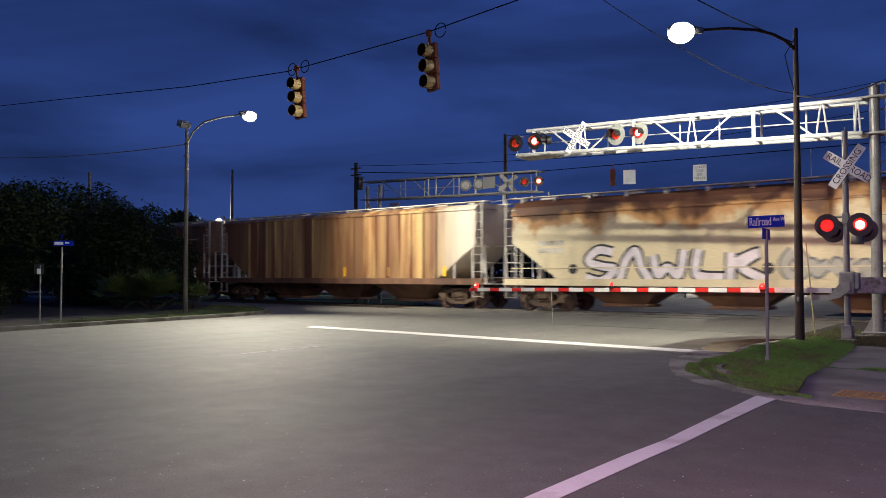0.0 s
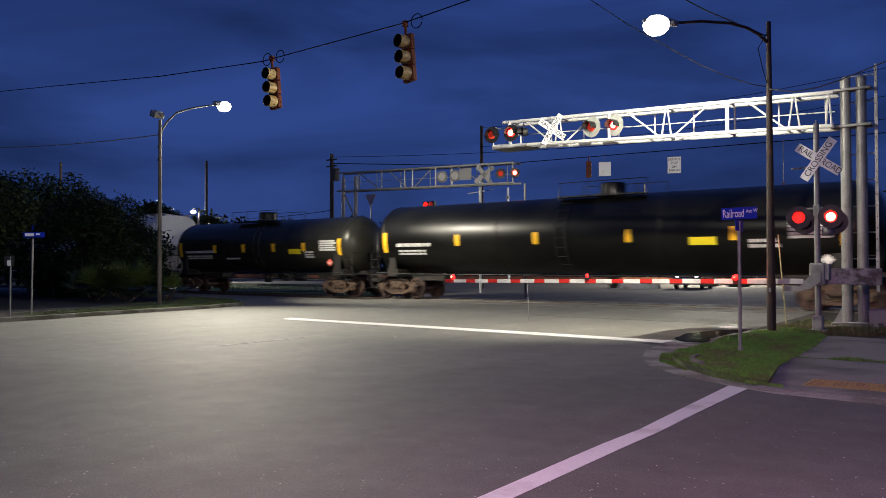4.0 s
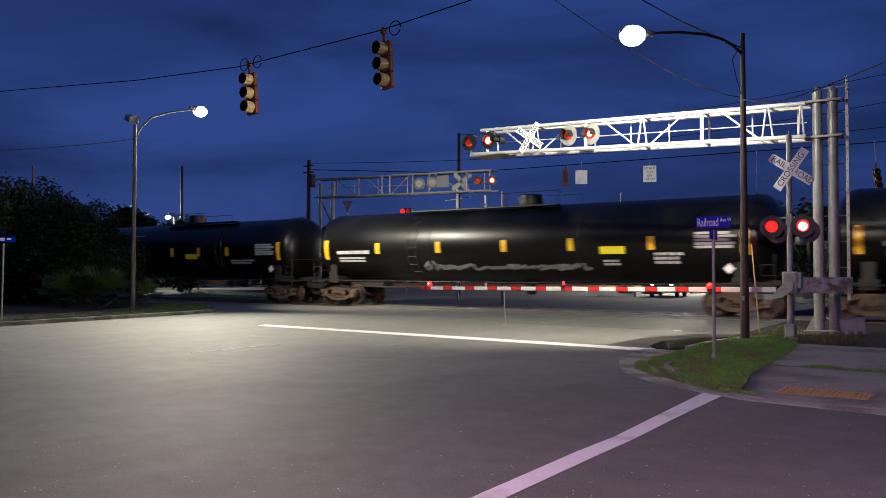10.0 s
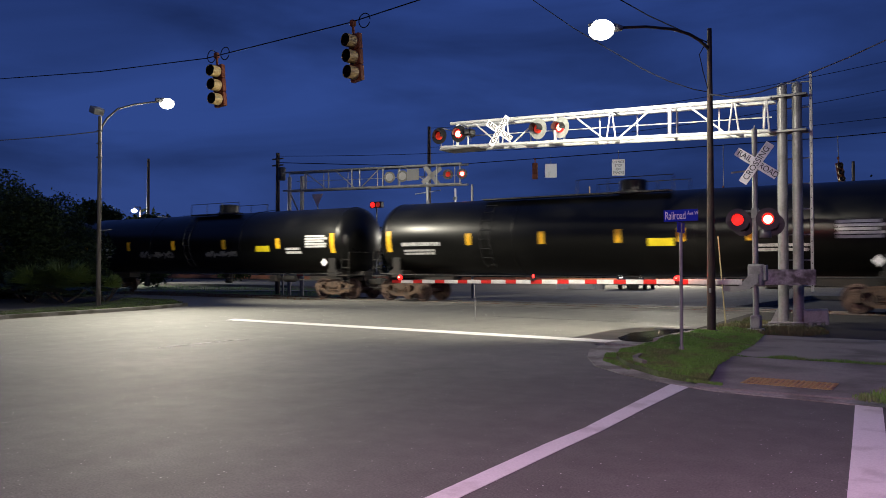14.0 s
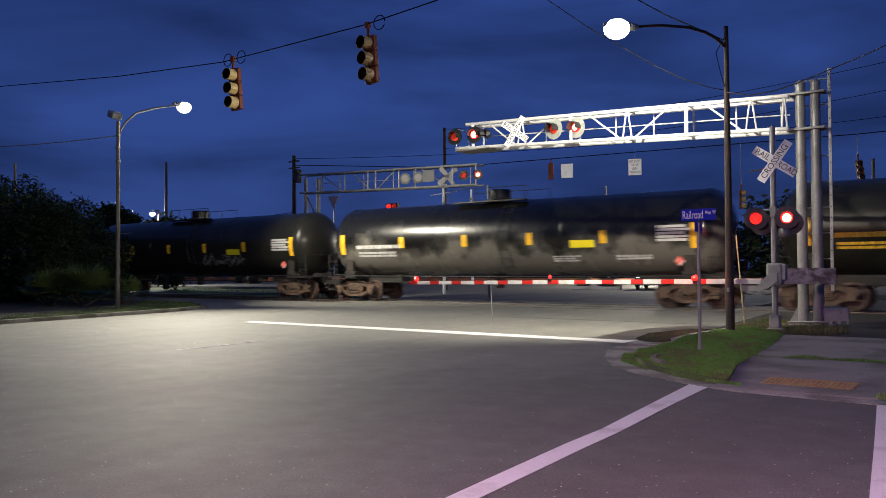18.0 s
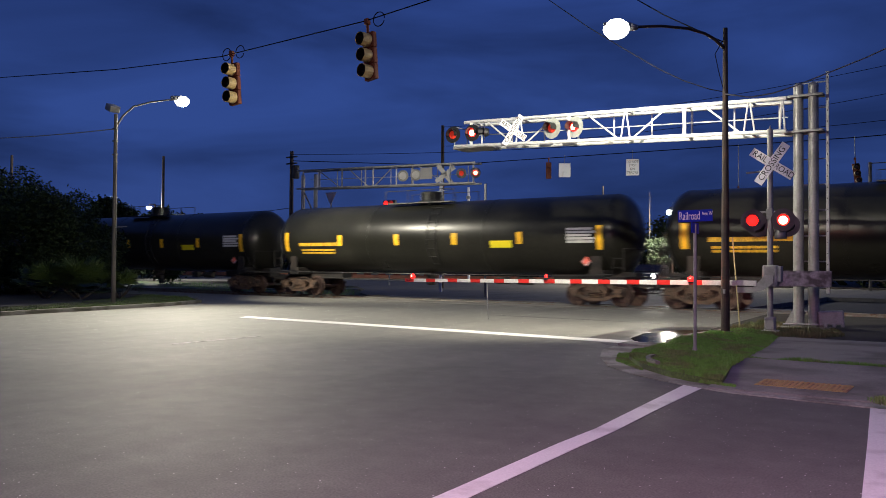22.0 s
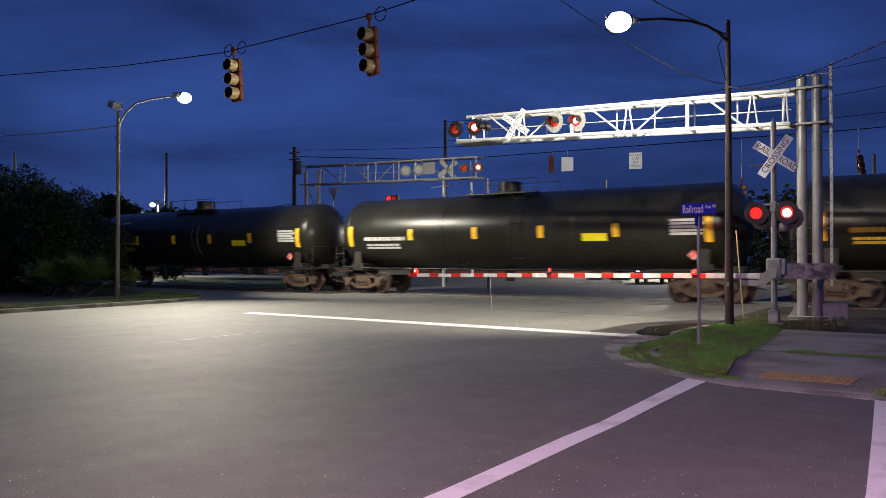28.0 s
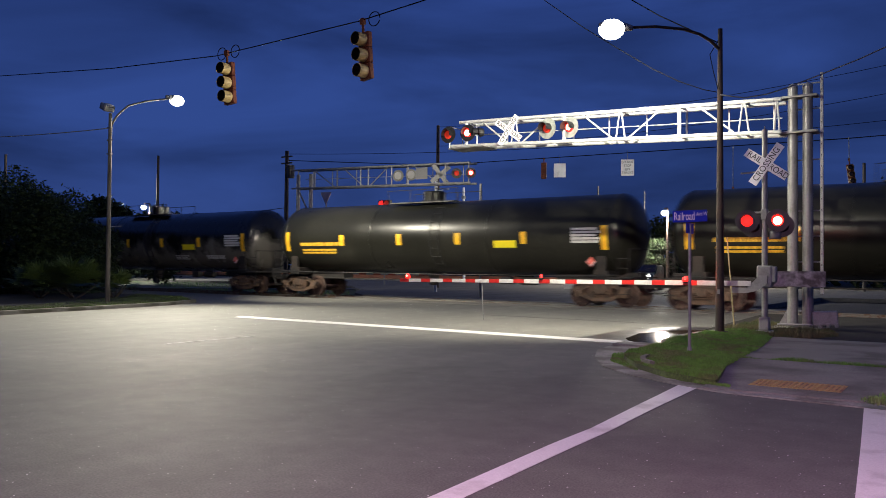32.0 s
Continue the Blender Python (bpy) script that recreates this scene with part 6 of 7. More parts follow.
kinds = ["brown", "brown", "tan", "cream", "white", "short", "black_b", "black_b", "black_l", "black", "black_w", "black", "black_b", "black_l", "dusty_short", "grey", "dusty", "grey", "grey", "grey", "grey", "grey", "dusty", "grey", "plain", "grey", "dusty", "grey", "grey", "grey"]
made = {}
for k, kind in enumerate(kinds):
    a, b = GAPS[k], GAPS[k + 1]
    mid = (a + b) / 2
    if kind in ("brown", "tan", "cream", "white"):
        spec = {"brown": (hop_brown, "dark brown covered hopper car in the train", True), "tan": (hop_tan, "rust-streaked tan hopper car with ribbed sides", True),
                "cream": (hop_cream, "cream hopper car stained with rust and covered in graffiti", False), "white": (hop_white, "white covered hopper car with grey stains", False)}[kind]
        car = hopper_car("hopper_car", 19.9, *spec)
        if kind == "cream":
            graffiti(car, -5.6, 1.35, 1.22, 2.4, 5, (0, 1, 2, 4, 3), ink, ink_fill)
            graffiti(car, 1.9, 4.8, 1.3, 2.3, 8, (5, 6, 6, 6), ink_grey, ink_pale)
            wall_bars(car, -7.7, -6.5, 2.35, 2.95, 2, hop_end, 3)
        if kind == "tan":
            for x in (-2.35, .85, 3.75, 7.25):
                part("reflector", box(bmesh.new(), x - .09, x + .09, -1.512, -1.501, 1.42, 1.86), yellow_tape, car, "yellow reflective strip")
        if kind == "white":
            wall_bars(car, -8.3, -7.3, 2.2, 2.9, 2, fit_metal, 4)
            wall_bars(car, 5.9, 7.0, 2.2, 2.5, 1, stencil, 5)
            d = bmesh.new()
            lathe(d, [(0, .2), (.005, .2)], 4, (-7.1, -1.505, 1.9), (0, -1, 0))
            part("emblem", d, ink, car, "small dark diamond emblem")
            for x, w, h in ((-5.2, .3, .5), (-1.9, .22, .4), (.8, .26, .45), (4.0, .3, .4), (6.9, .18, .8), (-7.0, .2, .5)):
                part("rust_stain", box(bmesh.new(), x, x + w, -1.506, -1.495, 1.34, 1.34 + h), stain_mat, car, "yellowish rust stain")
    else:
        L = 22.7 if kind.startswith("black") else {"short": 16.3, "dusty_short": 16.6}.get(kind, 19.6)
        if kind in made:
            car = copy_thing(made[kind], pose(0, YC, .03))
        else:
            car = made[kind] = tank(L, kind)
    cars.append((car, mid))
# spray-painted lines that single cars carry
for k, args in ((10, [(-3.9, -3.0, 1.6, 2.05, 2, 3), (-2.9, 2.6, 1.62, 1.88, 4, 6), (2.6, 3.9, 1.6, 1.9, 3, 2)]), (12, [(-4.55, -1.8, 1.9, 2.35, 6, 7), (.95, 3.2, 1.95, 2.3, 9, 7)]), (14, [(-4.6, -2.6, 1.5, 2.2, 3, 4), (-1.6, 2.8, 1.6, 2.2, 5, 7)]),
                (15, [(1.4, 4.4, 1.55, 2.3, 8, 6)]), (22, [(-4.2, -2.6, 1.5, 2.1, 4, 4)]), (26, [(-4.2, -2.4, 1.55, 2.0, 5, 4)])):
    for x0, x1, z0, z1, seed, turns in args:
        part("graffiti", scrawl(x0, x1, z0, z1, seed, turns), spray, cars[k][0], "white spray-paint scrawl")


# ---- beyond the railway ----
far = thing("cantilever_signal", pose(-33.9, 34.0, 0), "grey cantilever truss with flashers beyond the railway", "cantilever signal")
for x in (0, 1.0):
    part("column", rod(bmesh.new(), (x, 0, -.2), (x, 0, 6.7), .12, .11, 14), galv, far)
for y in (-.3, .3):
    for z0, z1 in ((6.95, 6.62), (5.9, 5.62)):
        part("chord", rod(bmesh.new(), (-.2, y, z0), (12.1, y, z1), .05, n=8), galv, far)
def far_chord(x, top):
    return (6.95 - .33 * x / 12.1) if top else (5.9 - .28 * x / 12.1)


for x in (.3, 1.6, 3.3, 5.0, 5.55, 7.15, 8.25, 10.6, 12.0):
    part("post", rod(bmesh.new(), (x, -.3, far_chord(x, False)), (x, -.3, far_chord(x, True)), .04, n=8), galv, far)
for x in (.9, 2.4, 4.2, 6.3, 7.7, 9.4, 11.3):
    part("post", rod(bmesh.new(), (x, .3, far_chord(x, False)), (x, .3, far_chord(x, True)), .024, n=6), galv, far)
for xa, xb in ((1.45, 3.15), (3.75, 5.2), (6.95, 5.65), (8.5, 10.3)):
    part("diagonal", rod(bmesh.new(), (xa, -.3, far_chord(xa, True)), (xb, -.3, far_chord(xb, False)), .03, n=6), galv, far)
part("conduit", rod(bmesh.new(), (.3, .3, 6.45), (12.0, .3, 6.12), .016, n=6), galv, far)
part("knee_brace", rod(bmesh.new(), (.1, 0, 5.7), (.95, 0, 4.3), .05, n=8), galv, far)
for x in (7.65, 8.5):
    bm = bmesh.new()
    lathe(bm, [(0, .3), (.01, .3)], 24, (0, 0, 0), (0, -1, 0))
    part("flasher_rim", bm, letter_black, far, "black disc of a flasher", pose(x, -.38, 6.2, 0, 0, 20))
    bm = bmesh.new()
    lathe(bm, [(.012, .2), (.03, .19)], 24, (0, 0, 0), (0, -1, 0))
    part("flasher", bm, back_grey, far, "round grey flasher back", pose(x, -.38, 6.2, 0, 0, 20))
for ang in (-38, 52):
    part("crossbuck_board", board(bmesh.new(), 1.22, .22), back_grey, far, "crossbuck board seen from behind", pose(10.35, -.38, 6.12, 0, ang, 20))
flasher(far, pose(11.42, -.5, 6.1, 0, 0, 35), red_dim, False)
flasher(far, pose(12.25, -.5, 6.08, 0, 0, 35), red_glow)
bm = bmesh.new()
box(bm, 8.75, 9.5, -.33, -.31, 5.95, 6.55)
part("sign_back", bm, back_grey, far, "square sign seen from behind")

far_mast = thing("crossing_signal", pose(-21.0, 33.4, -.1), "slim crossing mast with red flasher beyond the railway", "crossing signal")
part("mast", rod(bmesh.new(), (0, 0, 0), (0, 0, 5.6), .06, .06, 10), galv, far_mast)
gate2 = thing("crossing_gate", pose(-33.0, 33.2, 0), "far gate arm lowered across the street", "crossing gate")
part("post", rod(bmesh.new(), (-.6, 0, -.2), (-.6, 0, 1.3), .07, n=10), galv, gate2)
for k in range(18):
    bm = bmesh.new()
    box(bm, k * .5, k * .5 + .5, -.03, .03, 1.0, 1.1)
    part("arm_stripe", bm, red_tape if k % 2 else white_tape, gate2)


def utility_pole(x, y, h, label, arms=0, material=wood_pole):
    p = thing("utility_pole", pose(x, y, -.2), label, "utility pole")
    part("pole", rod(bmesh.new(), (0, 0, 0), (0, 0, h), .16, .11, 10), material, p)
    for k in range(arms):
        bm = bmesh.new()
        box(bm, -1.1, 1.1, -.06, .06, h - .5 - k * .9, h - .36 - k * .9)
        part("crossarm", bm, wood_pole, p)
        for x2 in (-1, -.4, .4, 1):
            bm = bmesh.new()
            lathe(bm, [(0, .04), (.1, .05), (.16, .03)], 8, (x2, 0, h - .36 - k * .9))
            part("insulator", bm, galv, p)
    return p


tp = utility_pole(-36.5, 35.6, 8.7, "dark wooden utility pole beside the far cantilever", 0)
bm = bmesh.new()
lathe(bm, [(0, .2), (.05, .24), (.75, .24), (.8, .2)], 12, (.34, 0, 7.0))
part("transformer", bm, fit_metal, tp, "grey pole transformer")
for z in (8.3, 7.9):
    bm = bmesh.new()
    box(bm, -.45, .45, -.04, .04, z, z + .08)
    part("crossarm", bm, wood_pole, tp)
utility_pole(-31.74, 45, 11.2, "tall dark utility pole beyond the crossing", 0)
utility_pole(-62.3, 45, 11.3, "tall dark utility pole among far trees", 0)
utility_pole(40, 46, 14, "tall dark utility pole beside the far road", 0)
utility_pole(-75, 38, 11.5, "tall dark utility pole above the trees", 0)
wire("utility_wire", [(-36.4, 35.6, 7.9), (-31.7, 45, 8.3), (-6.5, 45, 8.05), (40, 46, 8.8)], .025, "black overhead line beyond the crossing")
wire("utility_wire", [(-62, 45, 6.0), (-36.5, 35.6, 5.0)], .02, "black overhead line beyond the track", .3)
wire("utility_wire", [(-36.4, 35.6, 8.3), (-4, 45.5, 8.9), (40, 46, 10.5)], .015, "thin overhead line beyond the crossing", .5)
wire("utility_wire", [(-31.74, 45, 10.9), (-4, 45, 11.6), (40, 46, 13.6)], .015, "thin black overhead line against the sky", .6)
wire("utility_wire", [(-31.74, 45, 9.6), (-4, 45, 10.2), (40, 46, 11.4)], .015, "thin black overhead line against the sky", .6)

far_span = thing("sign", pose(-18.2, 45, 7.3), "white regulatory sign hung from a wire", "road sign")
part("plate", board(bmesh.new(), .74, .95, .01), white_sign, far_span, m=pose(0, 0, 0, 0, 0, 20))
part("hanger", rod(bmesh.new(), (0, 0, .45), (0, 0, 1.0), .012, n=6), galv, far_span)
for k, s in enumerate(("DO NOT", "STOP", "ON", "TRACKS")):
    words("lettering", s, .2, letter_black, far_span, pose(0, -.02, .32 - k * .21, 90, 0, 20), .001, .85)
ws = thing("sign", pose(-22.58, 45, 7.4), "blank white sign hung from a wire", "road sign")
part("plate", board(bmesh.new(), .72, .86, .01), white_sign, ws, m=pose(0, 0, 0, 0, 0, 20))
part("hanger", rod(bmesh.new(), (0, 0, .4), (0, 0, .95), .012, n=6), galv, ws)
fs = copy_thing(sig, pose(-23.67, 45.0, 7.95, 0, 0, 200))
tagged(fs, "orange traffic signal seen from behind, hung from a wire")
fs2 = signal_head("traffic_signal", 0, "orange traffic signal, unlit, hung from a wire beyond the line", (dark_lens, dark_lens, dark_lens))
fs2.matrix_basis = pose(-6.5, 45, 6.75, 0, -8, 20)
part("drop_rod", rod(bmesh.new(), (0, 0, .1), (.15, 0, 1.35), .02, n=6), galv, fs2)
fs3 = signal_head("traffic_signal", 0, "dark traffic signal seen edge-on, hung from a wire", (dark_lens, dark_lens, dark_lens))
fs3.matrix_basis = pose(-12.2, 45, 5.6, 0, 0, 100)
part("drop_rod", rod(bmesh.new(), (0, 0, .1), (0, 0, 2.55), .02, n=6), galv, fs3)
# junction signs
gs = thing("guide_sign", pose(-7.8, 60, -.1), "green direction sign with route shields on a pole", "guide sign")
part("pole", rod(bmesh.new(), (0, 0, 0), (0, 0, 8.6), .12, .1, 10), grey_pole, gs)
g = part("guide_panel", board(bmesh.new(), 2.0, 1.15, .02), green_sign, gs, "green panel with white lines", pose(.5, -.16, 5.45, 0, 0, 12))
bm = bmesh.new()
for k, (a, b) in enumerate(((-.3, .35), (-.5, .5), (-.45, .6))):
    box(bm, a, b, -.03, -.022, .28 - k * .33, .4 - k * .33)
    box(bm, -.85, -.72, -.03, -.022, .26 - k * .33, .42 - k * .33)
part("lettering", bm, letter_white, g)
for x, s in ((-.2, "301"), (.75, "278"), (1.65, "27")):
    q = part("route_shield", board(bmesh.new(), .8, .7, .02), white_sign, gs, "white route shield", pose(x, -.16, 4.5, 0, 0, 12))
    words("lettering", s, .5, letter_black, q, pose(0, -.03, 0, 90), .001, .75)
for x in (-.3, .6, 1.3):
    q = part("arrow_plate", board(bmesh.new(), .6, .42, .02), white_sign, gs, "white arrow plate", pose(x, -.16, 3.85, 0, 0, 12))
    bm = bmesh.new()
    box(bm, -.2, .2, -.03, -.022, -.04, .04)
    part("arrow", bm, letter_black, q)
for x, mm in ((-.1, blue_sign), (1.0, green_sign)):
    q = part("service_plate", board(bmesh.new(), .75, 1.15, .02), mm, gs, "service sign with white symbol", pose(x, -.16, 2.95, 0, 0, 12))
    bm = bmesh.new()
    box(bm, -.16, -.08, -.03, -.022, .05, .42)
    box(bm, .08, .16, -.03, -.022, .05, .42)
    box(bm, -.16, .16, -.03, -.022, .2, .27)
    box(bm, -.22, .22, -.03, -.022, -.36, -.28)
    part("symbol", bm, letter_white, q)
sp = part("speed_plate", board(bmesh.new(), .62, .8, .02), white_sign, gs, "white speed limit plate", pose(-.9, -.16, 2.1, 0, 0, 12))
words("lettering", "30", .42, letter_black, sp, pose(0, -.03, -.14, 90), .001, .9)

# second guide sign, across the far road
gs2 = thing("guide_sign", pose(-39.4, 60, -.1), "green direction sign with a route shield on a pale pole", "guide sign")
part("pole", rod(bmesh.new(), (0, 0, 0), (-.1, 0, 8.5), .12, .1, 10), white_sign, gs2)
part("collar", rod(bmesh.new(), (-.1, 0, 7.5), (-.1, 0, 7.75), .2, .2, 10), galv, gs2)
g = part("guide_panel", board(bmesh.new(), 1.75, 1.4, .02), green_sign, gs2, "green panel with white lines", pose(.15, -.16, 6.2, 0, 0, 30))
bm = bmesh.new()
for k, (a, b) in enumerate(((-.6, .3), (-.5, .4), (-.6, .2))):
    box(bm, a, b, -.03, -.022, .36 - k * .4, .5 - k * .4)
    box(bm, .5, .66, -.03, -.022, .36 - k * .4, .52 - k * .4)
part("lettering", bm, letter_white, g)
q = part("route_shield", board(bmesh.new(), .8, .68, .02), white_sign, gs2, "white route shield", pose(.87, -.16, 5.15, 0, 0, 30))
words("lettering", "278", .45, letter_black, q, pose(0, -.03, 0, 90), .001, .75)
q = part("arrow_plate", board(bmesh.new(), .52, .46, .02), white_sign, gs2, "white arrow plate", pose(.9, -.16, 4.45, 0, 0, 30))
bm = bmesh.new()
box(bm, -.14, .14, -.03, -.022, -.04, .04)
part("arrow", bm, letter_black, q)
part("service_plate", board(bmesh.new(), 1.5, 1.1, .02), letter_black, gs2, "dark service panel", pose(.42, -.16, 3.65, 0, 0, 30))
q = part("speed_plate", board(bmesh.new(), .8, .9, .02), back_grey, gs2, "small grey plate", pose(.86, -.16, 2.4, 0, 0, 30))

# small signals and lit masts seen over the train
yield_sign = thing("yield_sign", pose(-41.0, 44.0, -.2), "triangular give-way sign seen from behind on a post", "road sign")
part("post", rod(bmesh.new(), (0, 0, 0), (0, 0, 6.4), .05, n=8), galv, yield_sign)
bm = bmesh.new()
tri = [(-.55, 7.0), (.55, 7.0), (0, 6.05)]
a = [bm.verts.new((x, -.06, z)) for x, z in tri]
b = [bm.verts.new((x, -.04, z)) for x, z in tri]
bm.faces.new(a)
bm.faces.new(b[::-1])
skin(bm, a, b)
bmesh.ops.recalc_face_normals(bm, faces=bm.faces)
part("plate", bm, paint("sign_back_pink", (.5, .36, .34), .6), yield_sign)
beacon = thing("flashing_beacon", pose(-37.9, 47.0, -.45), "black beacon with a red lamp on a far post", "beacon")
part("post", rod(bmesh.new(), (0, 0, 0), (0, 0, 6.3), .06, n=8), galv, beacon)
bm = bmesh.new()
box(bm, -.55, .55, -.15, .15, 6.3, 6.75, .03)
part("housing", bm, black_paint, beacon)
bm = bmesh.new()
lathe(bm, [(0, .2), (.05, .18), (.08, .03)], 16, (-.25, -.16, 6.52), (0, -1, 0))
part("lens", bm, red_glow, beacon, "glowing red lens")
bm = bmesh.new()
lathe(bm, [(0, .2), (.05, .18), (.08, .03)], 16, (.25, -.16, 6.52), (0, -1, 0))
part("lens", bm, red_dim, beacon, "dim red lens")
for x, y, h in ((-26.9, 38, 6.9),):
    lm = thing("signal_mast", pose(x, y, -.2), "slim pale signal mast beyond the crossing", "mast")
    part("mast", rod(bmesh.new(), (0, 0, 0), (0, 0, h), .09, n=8), alu, lm)
    part("bracket", rod(bmesh.new(), (-.9, 0, h - 1.0), (.9, 0, h - .85), .03, n=6), alu, lm)

# low brown wall, kerb and parked things across the far road
bm = bmesh.new()
box(bm, -85, -14, 62.3, 62.7, -.2, .55, .02)
tagged(part("far_wall", bm, brick_far), "low red-brown wall across the far road", "wall", kind="structure")
bm = bmesh.new()
box(bm, -120, 60, 62.0, 62.25, -.2, .14)
tagged(part("kerb", bm, kerbstone), "concrete kerb across the far road", "kerb", kind="structure")


def far_lamp(x, y, h, label, r=.3):
    s = thing("street_lamp", pose(x, y, -.1), label, "street lamp")
    part("pole", rod(bmesh.new(), (0, .6, 0), (0, .6, h + .3), .1, .07, 8), rusty_pole, s)
    part("arm", rod(bmesh.new(), (0, .6, h + .3), (0, 0, h + .25), .05, n=6), rusty_pole, s)
    bm = bmesh.new()
    lathe(bm, [(0, r * .4), (r * .4, r), (r, r), (r * 1.4, r * .5)], 14, (0, 0, h - r))
    part("lens", bm, far_glow, s, "glowing lamp lens", smooth=True)
    return s


far_lamp(-64.7, 45.3, 6.75, "bright white street lamp among far trees", .25)
far_lamp(-21.3, 60.0, 5.8, "bright white street lamp beyond the far road", .28)
# pole wound with a string of amber lights, beside a small tree
sp_pole = thing("light_pole", pose(-28.0, 63.0, -.1), "slim pole with a lantern and a string of amber lights", "light pole")
part("pole", rod(bmesh.new(), (.1, 0, 0), (-.05, 0, 8.3), .09, .07, 8), grey_pole, sp_pole)
bm = bmesh.new()
box(bm, -.75, -.2, -.3, .3, 5.9, 7.0, .06)
part("lantern", bm, white_sign, sp_pole, "pale box lantern")
part("bracket", rod(bmesh.new(), (-.5, 0, 7.0), (-.02, 0, 7.5), .03, n=6), galv, sp_pole)
rnd = random.Random(4)
for k in range(34):
    z = 1.6 + 3.9 * k / 33
    bm = bmesh.new()
    r = rnd.uniform(.04, .075) if k != 18 else .16
    lathe(bm, [(-r, .01), (-r * .5, r * .85), (r * .5, r * .85), (r, .01)], 8, (.1 * math.sin(k * 1.9) + .03, -.14, z))
    part("bulb", bm, amber_glow, sp_pole, "small amber bulb")


def far_car(x, y, rz, col, label):
    c = thing("car", pose(x, y, 0, 0, 0, rz), label, "car")
    bm = bmesh.new()
    prof = [(-2.2, .3), (-2.25, 1.0), (-2.05, 1.62), (.3, 1.66), (1.05, 1.16), (2.05, 1.06), (2.22, .8), (2.25, .3)]
    a = [bm.verts.new((px, -.88, z)) for px, z in prof]
    b = [bm.verts.new((px, .88, z)) for px, z in prof]
    bm.faces.new(a)
    bm.faces.new(b[::-1])
    skin(bm, a, b)
    bmesh.ops.recalc_face_normals(bm, faces=bm.faces)
    bmesh.ops.bevel(bm, geom=bm.edges[:], offset=.08, segments=2, affect="EDGES")
    part("body", bm, col, c)
    bm = bmesh.new()
    box(bm, 2.12, 2.36, -.86, .86, .32, .62, .06)
    part("bumper", bm, white_sign, c, "pale front bumper")
    bm = bmesh.new()
    q = [bm.verts.new(v) for v in ((.36, -.78, 1.64), (.36, .78, 1.64), (1.08, .82, 1.2), (1.08, -.82, 1.2))]
    q2 = [bm.verts.new((v.co.x + .03, v.co.y, v.co.z + .02)) for v in q]
    bm.faces.new(q)
    bm.faces.new(q2[::-1])
    skin(bm, q, q2)
    bmesh.ops.recalc_face_normals(bm, faces=bm.faces)
    part("windscreen", bm, dark_lens, c, "dark windscreen glass")
    for px in (-1.4, 1.4):
        for y2 in (-.8, .8):
            bm = bmesh.new()
            lathe(bm, [(-.1, .25), (-.09, .34), (.09, .34), (.1, .25)], 16, (px, y2, .34), (0, 1, 0))
            part("wheel", bm, black_paint, c)
    # discs drawn larger than the headlights to take in their bloom
    for y2 in (-.6, .6):
        bm = bmesh.new()
        lathe(bm, [(0, .17), (.04, .15), (.06, .03)], 12, (2.2, y2, .92), (1, 0, 0))
        part("headlight", bm, far_glow, c, "lit headlight", smooth=True)
    return c


far_car(-19.9, 52.3, 280, paint("car_navy", (.02, .025, .045), .3, .3, var=.05, bump=0), "dark blue car waiting beyond the crossing with lit headlights")
# pale block, lit sign and small pole across the far road
# the block's pale colour stands for a brightly lit strip of kerb
bm = bmesh.new()
box(bm, -24.7, -21.3, 49.9, 50.25, -.05, .42, .04)
tagged(part("barrier", bm, hop_end), "low pale block standing for a lit kerb strip beside the far road", "barrier")
shop = thing("lit_sign", pose(-20.0, 64.0, -.1), "small dark board with lit white lettering", "sign")
part("board", box(bmesh.new(), -.75, .75, 0, .08, 1.0, 2.45, .02), black_paint, shop)
for sx in (-.6, .6):
    part("leg", rod(bmesh.new(), (sx, .04, 0), (sx, .04, 1.0), .04, n=6), galv, shop)
bm = bmesh.new()
for x0, x1, z in ((-.42, -.28, 1.72), (-.22, -.06, 1.72), (0, .14, 1.72), (.2, .4, 1.72), (-.55, -.1, 1.3), (0, .5, 1.3)):
    box(bm, x0, x1, -.02, -.002, z, z + (.45 if z > 1.5 else .09))
part("lettering", bm, glow("sign_white", (1.0, 1.0, .95), 1.4), shop, "lit white lettering")
thin = thing("flag_pole", pose(-23.8, 62.4, -.1), "thin pale pole beside a small tree", "pole")
part("pole", rod(bmesh.new(), (0, 0, 0), (.02, 0, 7.6), .04, .025, 8), grey_pole, thin)


